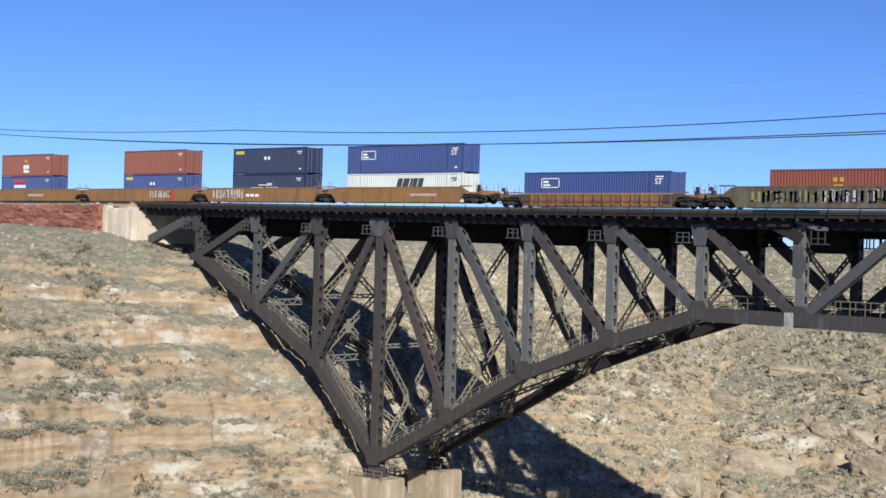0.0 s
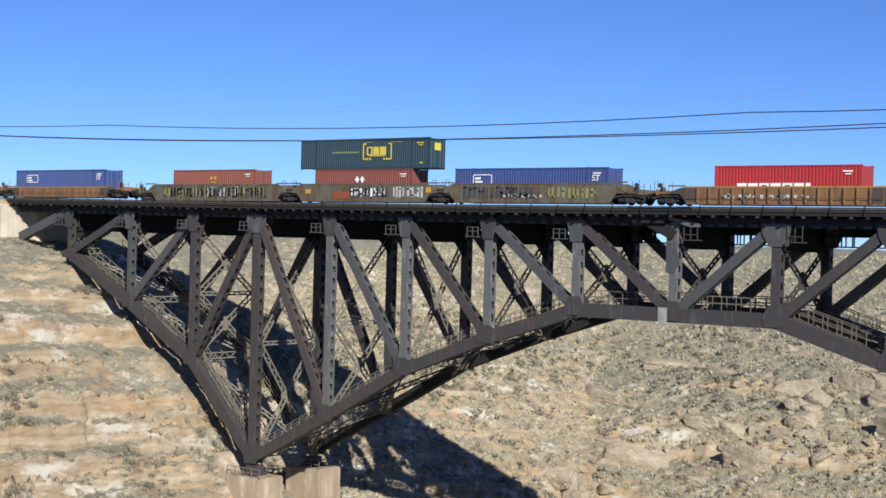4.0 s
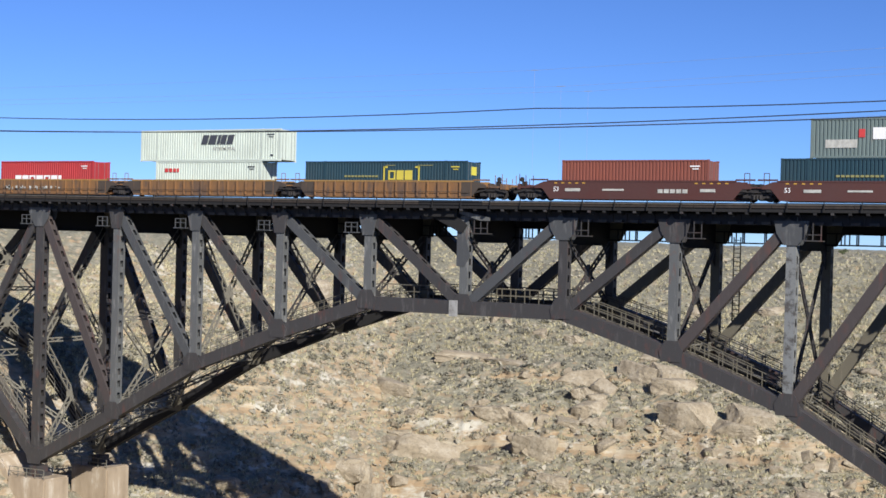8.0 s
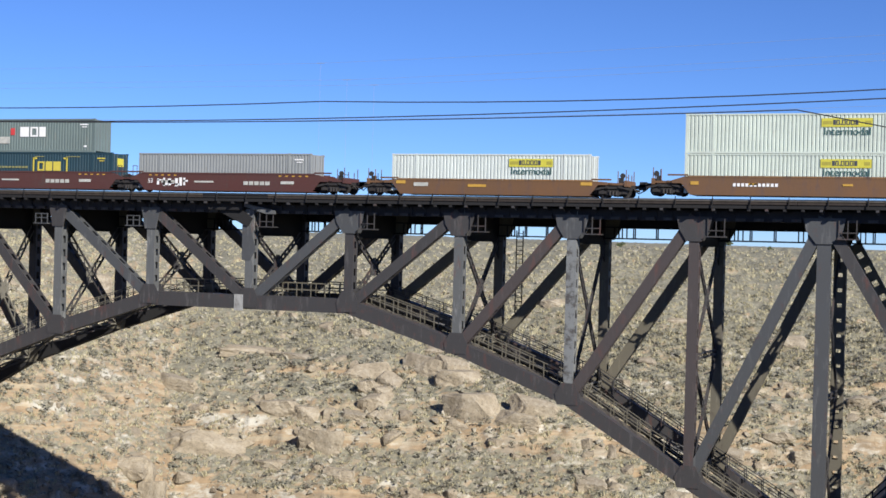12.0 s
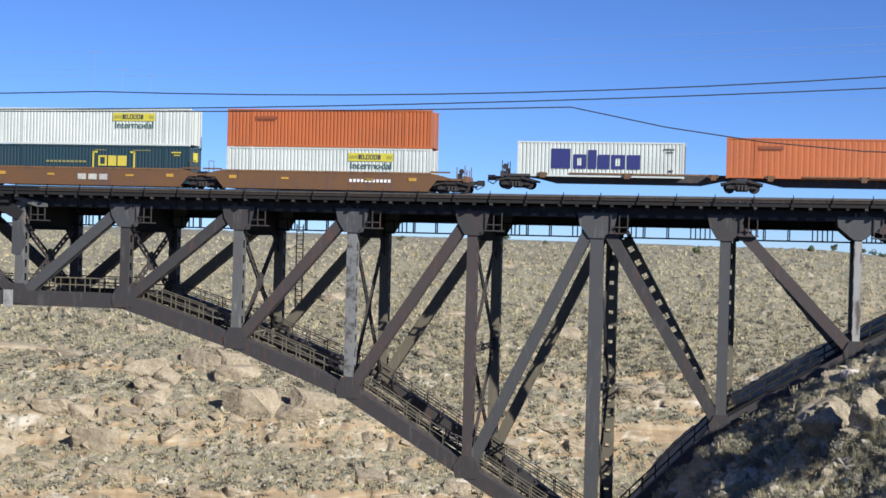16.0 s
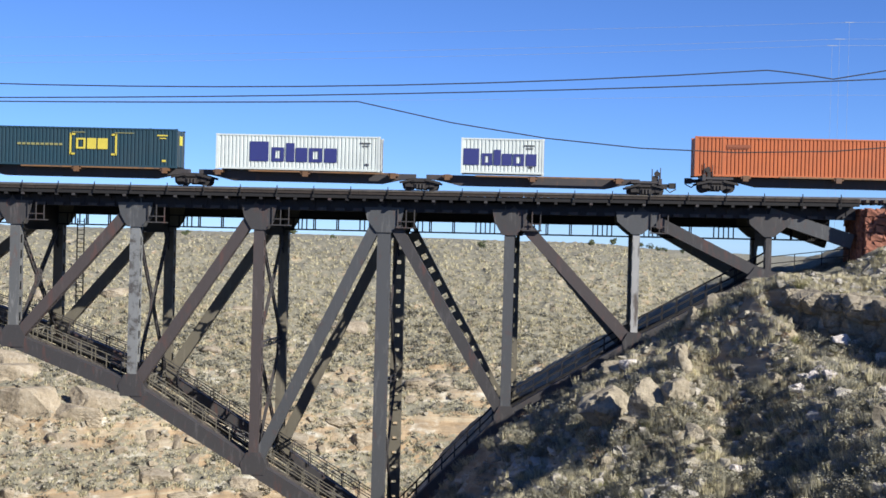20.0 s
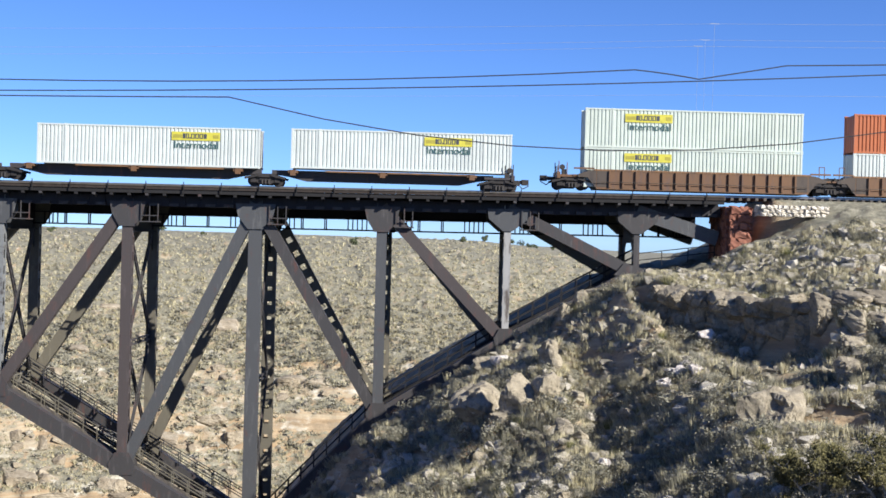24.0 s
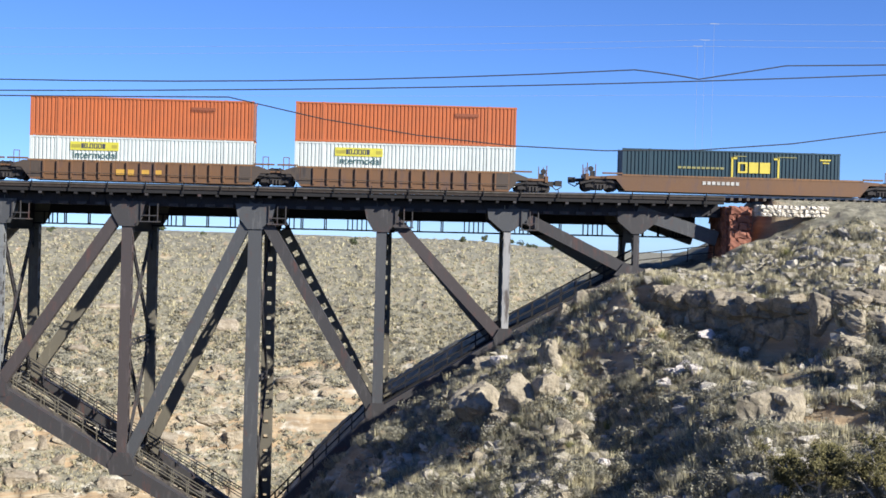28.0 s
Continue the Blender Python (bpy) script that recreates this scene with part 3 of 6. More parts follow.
for i, (x, z) in enumerate(zip(NODE_X, LOW_Z)):
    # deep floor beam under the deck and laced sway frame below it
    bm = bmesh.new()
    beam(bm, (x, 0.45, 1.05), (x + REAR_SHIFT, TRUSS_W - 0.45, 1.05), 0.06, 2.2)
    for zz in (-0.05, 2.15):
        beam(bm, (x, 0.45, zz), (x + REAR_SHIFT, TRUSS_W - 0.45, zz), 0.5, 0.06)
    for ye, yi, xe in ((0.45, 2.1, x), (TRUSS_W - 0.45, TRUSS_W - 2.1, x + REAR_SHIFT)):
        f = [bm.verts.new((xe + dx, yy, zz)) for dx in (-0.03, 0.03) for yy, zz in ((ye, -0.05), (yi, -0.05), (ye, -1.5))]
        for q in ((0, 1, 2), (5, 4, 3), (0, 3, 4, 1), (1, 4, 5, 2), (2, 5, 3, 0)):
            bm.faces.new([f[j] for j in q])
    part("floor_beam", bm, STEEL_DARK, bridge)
    tall = TOP_Z - 1.9 - z
    if tall > 3:
        count = 2 if tall > 13 else 1
        for k in range(count):
            z0, z1 = z + 0.5 + (tall - 0.5) * k / count, z + 0.5 + (tall - 0.5) * (k + 1) / count
            for a, b in (((x, 0.45, z0), (x + REAR_SHIFT, TRUSS_W - 0.45, z1)), ((x, 0.45, z1), (x + REAR_SHIFT, TRUSS_W - 0.45, z0))):
                bm = bmesh.new()
                lattice_bar(bm, a, b, 0.55 if i < 8 else 0.4, 0.75, i > 7)
                # western braces are paler: the sunlight on them is put into the steel
                part("sway_brace", bm, STEEL_PALE if i < 6 else STEEL, bridge)
            bm = bmesh.new()
            ym, zm = TRUSS_W / 2, (z0 + z1) / 2
            for a, b, c, d in ((-0.75, 0.75, -0.28, 0.28), (-0.28, 0.28, -0.75, -0.28), (-0.28, 0.28, 0.28, 0.75)):
                box(bm, x + REAR_SHIFT / 2 - 0.04, x + REAR_SHIFT / 2 + 0.04, ym + a, ym + b, zm + c, zm + d)
            part("brace_plate", bm, STEEL_PALE if i < 8 else STEEL, bridge)
            if k:
                bm = bmesh.new()
                lattice_bar(bm, (x, 0.45, z0), (x + REAR_SHIFT, TRUSS_W - 0.45, z0))
                part("strut", bm, STEEL_PALE if i < 6 else STEEL, bridge)
    bm = bmesh.new()
    lattice_bar(bm, (x, 0.45, z + 0.3), (x + REAR_SHIFT, TRUSS_W - 0.45, z + 0.3), 0.6)
    part("strut", bm, STEEL_PALE, bridge)
    if i < len(NODE_X) - 1:
        x2, z2 = NODE_X[i + 1], LOW_Z[i + 1]
        for a, b in (((x, 0.4, z + 0.1), (x2 + REAR_SHIFT, TRUSS_W - 0.4, z2 + 0.1)), ((x + REAR_SHIFT, TRUSS_W - 0.4, z + 0.1), (x2, 0.4, z2 + 0.1))):
            bm = bmesh.new()
            lattice_bar(bm, a, b, 0.4)
            # same split here, sunlit western bays in the paler steel
            part("lateral_brace", bm, STEEL_PALE if i < 4 else STEEL, bridge)
        # inspection walk with handrails along the lower chords
        stair = i > 12
        lift = 0.62 if stair else 0.55
        for yy in (0.62, 1.35) if stair else (0.75, 1.7):
            bm = bmesh.new()
            handrail(bm, (x, yy, z + lift), (x2, yy, z2 + lift), 1.1, 1.25)
            part("walkway_rail", bm, STEEL_DARK if stair else STEEL_PALE if i < 6 else STEEL_OLIVE, bridge)
        bm = bmesh.new()
        if stair:
            # stringers and treads of a steep stair
            for yy in (0.62, 1.35):
                beam(bm, (x, yy, z + lift - 0.1), (x2, yy, z2 + lift - 0.1), 0.06, 0.24)
            m = round(Vector((x2 - x, 0, z2 - z)).length / 0.32)
            for k in range(m):
                c = Vector((x, 0.98, z + lift - 0.1)).lerp(Vector((x2, 0.98, z2 + lift - 0.1)), (k + 0.5) / m)
                box(bm, c.x - 0.13, c.x + 0.13, 0.62, 1.35, c.z - 0.02, c.z + 0.02)
        else:
            beam(bm, (x, 1.22, z + 0.5), (x2, 1.22, z2 + 0.5), 0.9, 0.06)
        part("walkway", bm, STEEL_DARK if stair else TIMBER, bridge)
        if 8 < i < 13:
            for yy, up, r in ((2.15, 0.75, 0.13), (2.6, 0.5, 0.1)):
                bm = bmesh.new()
                rod(bm, (x, yy, z + up), (x2, yy, z2 + up), r, 8)
                part("service_pipe", bm, STEEL_DARK, bridge)
            bm = bmesh.new()
            m = 8
            for k in range(m):
                p, q = Vector((x, 2.9, z + 0.45)).lerp(Vector((x2, 2.9, z2 + 0.45)), k / m), Vector((x, 2.9, z + 0.45)).lerp(Vector((x2, 2.9, z2 + 0.45)), (k + 1) / m)
                beam(bm, p, q + Vector((0, 0.9, 0)), 0.1, 0.12)
                beam(bm, p + Vector((0, 0.9, 0)), q, 0.1, 0.12)
            part("lacing", bm, STEEL_DARK, bridge)
        for yy in () if stair else (TRUSS_W - 1.7, TRUSS_W - 0.75):
            bm = bmesh.new()
            handrail(bm, (x + REAR_SHIFT, yy, z + 0.55), (x2 + REAR_SHIFT, yy, z2 + 0.55))
            part("walkway_rail", bm, STEEL_PALE if i < 6 else STEEL, bridge)

# deck: stringers, timber floor, edge curb and fence posts
SEG = [END_L + (END_R - END_L) * k / 28 for k in range(29)]
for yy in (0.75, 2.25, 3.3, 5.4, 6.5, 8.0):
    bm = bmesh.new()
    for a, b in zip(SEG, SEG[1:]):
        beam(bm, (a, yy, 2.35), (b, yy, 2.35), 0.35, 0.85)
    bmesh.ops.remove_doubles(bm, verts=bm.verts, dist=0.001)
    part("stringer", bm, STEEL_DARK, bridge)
for a, b in zip(SEG, SEG[1:]):
    bm = bmesh.new()
    box(bm, a, b, -1.2, TRUSS_W + 1.2, 2.8, 2.94)
    part("deck_panel", bm, TIMBER, bridge)
    bm = bmesh.new()
    box(bm, a + 0.015, b - 0.015, -1.5, -1.2, 2.97, 3.16)
    curb = part("edge_curb", bm, STEEL_DARK if abs((a + b) / 2 + 0.2) < 3.2 else TIMBER_DARK, bridge)
    # paler cap over a darker face: the rounded timber's highlight as colour
    bm = bmesh.new()
    beam(bm, (a + 0.015, -1.36, 3.2), (b - 0.015, -1.36, 3.2), 0.38, 0.14)
    bmesh.ops.bevel(bm, geom=[e for e in bm.edges if abs((e.verts[0].co - e.verts[1].co).x) > 1], offset=0.05, segments=2, affect="EDGES")
    part("curb_cap", bm, STEEL_DARK if abs((a + b) / 2 + 0.2) < 3.2 else TIMBER, curb, "timber cap on the curb, paler for its highlight")
    # near-black strip stands in for the shade below the curb
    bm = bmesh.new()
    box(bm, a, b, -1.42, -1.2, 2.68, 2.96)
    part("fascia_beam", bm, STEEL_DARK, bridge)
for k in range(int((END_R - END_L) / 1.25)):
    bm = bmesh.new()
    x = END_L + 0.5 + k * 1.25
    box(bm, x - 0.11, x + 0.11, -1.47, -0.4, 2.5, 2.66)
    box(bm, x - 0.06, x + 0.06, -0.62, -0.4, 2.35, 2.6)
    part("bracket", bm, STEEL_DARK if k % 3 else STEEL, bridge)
for k in range(62):
    x = END_L + (END_R - END_L) * (k + 0.5) / 62
    bm = bmesh.new()
    beam(bm, (x, -1.58, 2.72), (x, -1.58, 3.52), 0.06, 0.06, (1, 0, 0))
    part("fence_post", bm, STEEL_DARK, bridge)

# under-deck gangway with handrail on the far side, and the hanging cages beside the verticals
for x0, x1 in zip(NODE_X[6:], NODE_X[7:] + [END_R]):
    bm = bmesh.new()
    beam(bm, (x0, TRUSS_W - 0.7, 0.42), (x1, TRUSS_W - 0.7, 0.42), 0.5, 0.11)
    beam(bm, (x0, TRUSS_W - 0.7, 1.32), (x1, TRUSS_W - 0.7, 1.32), 0.07, 0.09)
    for k in (0.13, 0.17, 0.2, 0.24, 0.30, 0.315, 0.5, 0.515, 0.7, 0.74, 0.78, 0.82, 0.86):
        x = x0 + (x1 - x0) * k
        beam(bm, (x, TRUSS_W - 0.7, 0.45), (x, TRUSS_W - 0.7, 1.35), 0.09, 0.09, (1, 0, 0))
    part("gangway", bm, STEEL_DARK, bridge)
for i, x in enumerate(NODE_X):
    if i < 16:
        # a hanging cage: floor plate, three hangers, two rails on the outer side
        side = -1 if i < 8 else 1
        tint = STEEL_GREY if i < 8 else STEEL
        cage = empty("inspection_cage", "", "")
        cage.parent = bridge
        low, high = (0.55, 1.4) if i < 8 else (0.7, 1.95)
        for dx in (1.0, 1.6, 2.2):
            bm = bmesh.new()
            beam(bm, (x + side * dx, -0.62, low), (x + side * dx, -0.62, high), 0.07, 0.07, (1, 0, 0))
            part("hanger", bm, tint, cage)
        for zz in (low + 0.45, high - 0.04) if i < 8 else (low + 0.4,):
            bm = bmesh.new()
            beam(bm, (x + side * 0.95, -0.62, zz), (x + side * 2.25, -0.62, zz), 0.06, 0.07)
            part("guard_rail", bm, tint, cage)
        bm = bmesh.new()
        box(bm, x + min(side * 0.9, side * 2.3), x + max(side * 0.9, side * 2.3), -0.8, 0.1, low - 0.08, low)
        part("cage_floor", bm, tint, cage)
bm = bmesh.new()
handrail(bm, (73.6, 0.6, -1.75), (79.4, 0.6, -1.05), 0.95, 1.9)
part("walkway_rail", bm, STEEL_DARK, bridge)
# ladder beside a far vertical, down from the gangway
bm = bmesh.new()
for dx in (0.0, 0.55):
    rod(bm, (20.5 + dx, TRUSS_W - 0.3, -6.2), (20.5 + dx, TRUSS_W - 0.3, 0.9), 0.05, 6)
for k in range(20):
    rod(bm, (20.5, TRUSS_W - 0.3, -6.0 + k * 0.35), (21.05, TRUSS_W - 0.3, -6.0 + k * 0.35), 0.03, 5)
part("ladder", bm, STEEL_DARK, bridge)
# the expansion joint over the crown: sloping plate, dark blocks and a widened post head
bm = bmesh.new()
gusset(bm, [(0.2, 2.55), (3.0, 2.0), (3.0, 1.72), (2.2, 1.72), (0.2, 2.3)], -0.75, -0.55)
part("joint_plate", bm, STEEL_STREAK, bridge, "pale sloping plate at the expansion joint")
bm = bmesh.new()
box(bm, -3.0, 0.1, -0.9, -0.5, 2.0, 2.7)
gusset(bm, [(-2.4, 2.0), (0.0, 2.0), (0.9, 1.35), (0.5, 0.7), (0.1, 0.8)], -0.62, -0.45)
part("joint_block", bm, STEEL_DARK, bridge)
bm = bmesh.new()
gusset(bm, [(-0.05, 0.9), (0.6, 0.9), (1.2, -1.2), (0.72, -2.1), (-0.05, -2.1)], -0.47, -0.44)
part("post_head", bm, STEEL_GREY, bridge)
# hinge plate at the crown
bm = bmesh.new()
box(bm, NODE_X[8] - 1.2, NODE_X[8] - 0.4, -0.56, -0.52, LOW_Z[8] - 0.72, LOW_Z[8] + 0.6)
part("crown_plate", bm, STEEL_WORN, bridge, "pale streaked plate over the crown hinge")

# track
for y in (1.55, 2.98, 5.82, 7.25):
    bm = bmesh.new()
    knots = [-420] + list(range(-88, 92, 8)) + [420]
    for a, b in zip(knots, knots[1:]):
        for w, z0, z1 in ((0.035, -0.05, 0), (0.012, -0.15, -0.05), (0.07, -0.18, -0.15)):
            box(bm, a, b, y - w, y + w, RAIL_Z + z0, RAIL_Z + z1)
    for v in bm.verts:
        v.co.z += camber(v.co.x)
    rail = part("rail", bm, RAIL_STEEL, None)
    tagged(rail, "polished steel running rail laid over the deck", "rail", "running rails", "structure")
bm = bmesh.new()
for y in (2.26, 6.53):
    for k in range(560):
        x = -170 + k * 0.61
        if x < 170:
            box(bm, x - 0.11, x + 0.11, y - 1.3, y + 1.3, RAIL_Z - 0.4 + camber(x), RAIL_Z - 0.185 + camber(x))
sleepers = part("sleepers", bm, TIMBER, None)
tagged(sleepers, "weathered timber sleepers under the rails", "sleepers", kind="stuff")

# the rise of the deck towards the banks
for ob in bridge.children_recursive:
    for v in ob.data.vertices if ob.data else ():
        v.co.z += camber(v.co.x) * min(max((v.co.z + 2) / 4, 0), 1)

# ---- piers and abutments ----
def pier(x, y, top, w, d, deep):
    th = empty("bridge_pier", "stained concrete pier block under the arch springing", "pier", group="bridge piers")
    bm = bmesh.new()
    box(bm, x - w / 2, x + w / 2, y - d / 2, y + d / 2, top - deep, top)
    bmesh.ops.bevel(bm, geom=[e for e in bm.edges], offset=0.15, segments=2, affect="EDGES")
    part("shaft", bm, CONCRETE_TAN, th)
    bm = bmesh.new()
    box(bm, x - 0.9, x + 0.9, y - 0.9, y + 0.9, top - 0.02, top + 0.35)
    box(bm, x - 0.55, x + 0.55, y - 0.7, y + 0.7, top + 0.35, top + 1.0)
    part("bearing_shoe", bm, STEEL, th)
    bm = bmesh.new()
    for yy in (y - d / 2 + 0.1,):
        handrail(bm, (x - w / 2 + 0.2, yy, top), (x + w / 2 - 0.2, yy, top), 0.9, 1.1)
    part("guard_rail", bm, STEEL_PALE, th)


for x in (NODE_X[3] + 0.2, NODE_X[13] - 0.3):
    for y in (0.0, TRUSS_W):
        pier(x, y, LOW_Z[3] - 1.65, 4.9, 3.4, 14)
# concrete facing against the rock beside the western pier
facing = empty("rock_facing", "tan stained concrete facing between pier and canyon wall", "retaining wall")
bm = bmesh.new()
xf, zf = NODE_X[3] - 2.2, LOW_Z[3] - 1.7
gusset(bm, [(xf - 6.2, zf - 12), (xf, zf - 12), (xf, zf), (xf - 1.0, zf + 0.5), (xf - 1.9, zf + 1.9), (xf - 2.9, zf + 1.7), (xf - 4.4, zf - 0.6), (xf - 5.4, zf - 3.5)], -1.3, 3.0)
bmesh.ops.bevel(bm, geom=[e for e in bm.edges], offset=0.3, segments=3, affect="EDGES")
part("slab", bm, CONCRETE_TAN, facing)

left_abutment = empty("concrete_abutment", "pale weathered concrete abutment at the bridge end", "abutment")
bm = bmesh.new()
box(bm, END_L - 5.5, END_L + 0.2, -2.2, TRUSS_W + 2, -3.5, 2.9)
bmesh.ops.bevel(bm, geom=[e for e in bm.edges], offset=0.2, segments=2, affect="EDGES")
part("bearing_wall", bm, CONCRETE, left_abutment)
bm = bmesh.new()
box(bm, END_L - 6.2, END_L - 4.9, -2.35, -1.3, -1.5, 3.25)
bmesh.ops.bevel(bm, geom=[e for e in bm.edges], offset=0.12, segments=2, affect="EDGES")
part("wing_wall", bm, CONCRETE, left_abutment)


def stone_wall(name, label, x0, x1, y0, y1, z0, z1, material, w, h, seed):
    """Coursed rough blocks round a solid core; every block is a mesh of its own."""
    rnd = random.Random(seed)
    th = empty(name, label, "stone wall")
    bm = bmesh.new()
    box(bm, x0 + 0.15, x1 - 0.15, y0 + 0.15, y1, z0, z1 - 0.1)
    part("core", bm, material, th)
    shapes = []
    for k in range(6):
        bm = bmesh.new()
        bmesh.ops.create_cube(bm, size=1.0)
        bmesh.ops.subdivide_edges(bm, edges=bm.edges[:], cuts=1, use_grid_fill=True)
        for v in bm.verts:
            v.co += Vector((rnd.uniform(-1, 1), rnd.uniform(-1, 1), rnd.uniform(-1, 1))) * 0.15
        me = bpy.data.meshes.new("stone_block")
        bm.to_mesh(me)
        bm.free()
        me.materials.append(material)
        shapes.append(me)

    def lay(cx, cy, cz, sx, sy, sz):
        ob = new("stone_block", rnd.choice(shapes))
        ob.parent = th
        ob.matrix_basis = Matrix.LocRotScale((cx, cy, cz), Euler((0, 0, rnd.uniform(-0.05, 0.05))), (sx, sy, sz))

    z = z0
    row = 0
    while z < z1:
        hh = h * rnd.uniform(0.85, 1.15)
        x = x0 - (w / 2 if row % 2 else 0)
        while x < x1 - 0.1:
            ww = w * rnd.uniform(0.7, 1.25)
            a, b = max(x, x0), min(x + ww, x1)
            if b - a > 0.2:
                lay((a + b) / 2, y0 + 0.1 + rnd.uniform(-0.08, 0.05), z + hh / 2, b - a - 0.03, 0.5, hh - 0.03)
            x += ww
        y = y0 + 0.3
        while y < y1:
            dd = w * rnd.uniform(0.7, 1.2)
            lay(x0 + 0.05, y + dd / 2, z + hh / 2, 0.5, dd - 0.03, hh - 0.03)
            lay(x1 - 0.05, y + dd / 2, z + hh / 2, 0.5, dd - 0.03, hh - 0.03)
            y += dd
        z += hh
        row += 1
    return th


stone_wall("red_stone_abutment", "rough red sandstone block abutment under the deck end", END_R + 0.3, END_R + 1.8, -1.9, 3.4, -2.2, 2.75, RED_STONE, 0.8, 0.55, 5)
stone_wall("red_stone_wing_wall", "long low red sandstone retaining wall beside the track", END_L - 34, END_L - 5.8, -3.0, -1.4, -0.2, 3.0, RED_STONE, 2.6, 0.9, 9)
stone_wall("pale_stone_wall", "low dry wall of pale limestone blocks on the embankment", END_R + 2.2, END_R + 7.0, -3.2, -2.4, 2.2, 3.0, PALE_STONE, 0.42, 0.27, 12)

# ---- the container train ----
TRACK_Y = 2.26
TRAVEL = [(0, -0.64), (1, -15.05), (2, -29.35), (3, -43.75), (4, -58.27), (6, -87.09), (8, -115.49), (10, -143.69), (12, -171.91), (14, -200.3), (16, -228.89), (18, -257.69), (20, -286.79), (22, -316.14), (24, -345.71), (26, -375.36), (28, -405.02)]
TRAIN = []
RUST = (0.13, 0.06, 0.035)


def car_paint(name, colour, worn=RUST, amount=0.35):
    return paint(name, colour, worn, amount, 0.65)


CAR_YELLOW = car_paint("ochre_car_paint", (0.29, 0.15, 0.05), (0.18, 0.10, 0.055), 0.55)
CAR_BROWN = car_paint("brown_car_paint", (0.16, 0.08, 0.034), (0.12, 0.07, 0.05), 0.5)
CAR_ORANGE = car_paint("orange_brown_car_paint", (0.235, 0.118, 0.045), (0.12, 0.075, 0.05), 0.6)
CAR_RIM = car_paint("ochre_rim_paint", (0.36, 0.21, 0.06), (0.20, 0.12, 0.06), 0.4)
CAR_RED = car_paint("dark_red_car_paint", (0.085, 0.028, 0.023), (0.075, 0.042, 0.036), 0.35)
CAR_OLIVE = car_paint("faded_grey_car_paint", (0.125, 0.12, 0.088), (0.10, 0.065, 0.035), 0.7)
CAR_BLACK = car_paint("black_car_paint", (0.045, 0.04, 0.042), (0.10, 0.06, 0.045), 0.4)
CAR_DIRTY = car_paint("sooty_car_end", (0.075, 0.055, 0.04), (0.04, 0.033, 0.03), 0.5)
BOGIE = plain("greasy_cast_iron", (0.032, 0.028, 0.027), 0.75, 0.0, 0.5)

BLUE = paint("blue_container_paint", (0.036, 0.072, 0.235), (0.10, 0.11, 0.20), 0.2)
NAVY = paint("navy_container_paint", (0.017, 0.03, 0.083), (0.05, 0.06, 0.10), 0.2)
MAROON = paint("oxide_container_paint", (0.235, 0.07, 0.046), (0.22, 0.07, 0.05), 0.3)
RED = paint("red_container_paint", (0.42, 0.028, 0.032), (0.38, 0.05, 0.05), 0.2)
BROWN_RED = paint("brown_container_paint", (0.21, 0.06, 0.044), (0.16, 0.06, 0.05), 0.3)
GREEN = paint("dark_teal_container_paint", (0.012, 0.048, 0.07), (0.04, 0.07, 0.075), 0.2)
WHITE = paint("white_container_paint", (0.63, 0.69, 0.66), (0.42, 0.36, 0.27), 0.2)
CREAM = paint("off_white_container_paint", (0.60, 0.675, 0.60), (0.42, 0.36, 0.27), 0.22)
GREY = paint("grey_container_paint", (0.285, 0.305, 0.31), (0.22, 0.22, 0.20), 0.25)
GREY_GREEN = paint("grey_green_container_paint", (0.15, 0.2, 0.195), (0.20, 0.20, 0.18), 0.3)
ORANGE = paint("orange_container_paint", (0.49, 0.137, 0.043), (0.50, 0.13, 0.05), 0.25)
INK = {
    "white": plain("white_marking", (0.80, 0.80, 0.80), 0.6, 0, 0.1),
    "blue": plain("blue_marking", (0.022, 0.03, 0.155), 0.6, 0, 0.1),
    "yellow": plain("yellow_marking", (0.58, 0.48, 0.07), 0.6, 0, 0.12),
    "lemon": plain("lemon_panel", (0.56, 0.51, 0.06), 0.6, 0, 0.15),
    "dull": plain("dull_yellow_marking", (0.26, 0.25, 0.10), 0.7, 0, 0.2),
    "olive": plain("olive_arrow", (0.36, 0.32, 0.05), 0.7, 0, 0.2),
    "dark": plain("dark_marking", (0.05, 0.055, 0.07), 0.6, 0, 0.1),
    "green": plain("green_marking", (0.035, 0.10, 0.095), 0.6, 0, 0.1),
    "red": plain("red_marking", (0.55, 0.05, 0.05), 0.6, 0, 0.1),
    "brown": plain("brown_marking", (0.24, 0.07, 0.03), 0.6, 0, 0.1),
    "pale": plain("chalky_marking", (0.52, 0.52, 0.48), 0.8, 0, 0.4),
    "gold": plain("gold_marking", (0.52, 0.30, 0.05), 0.7, 0, 0.2),
}
SHELLS = {}


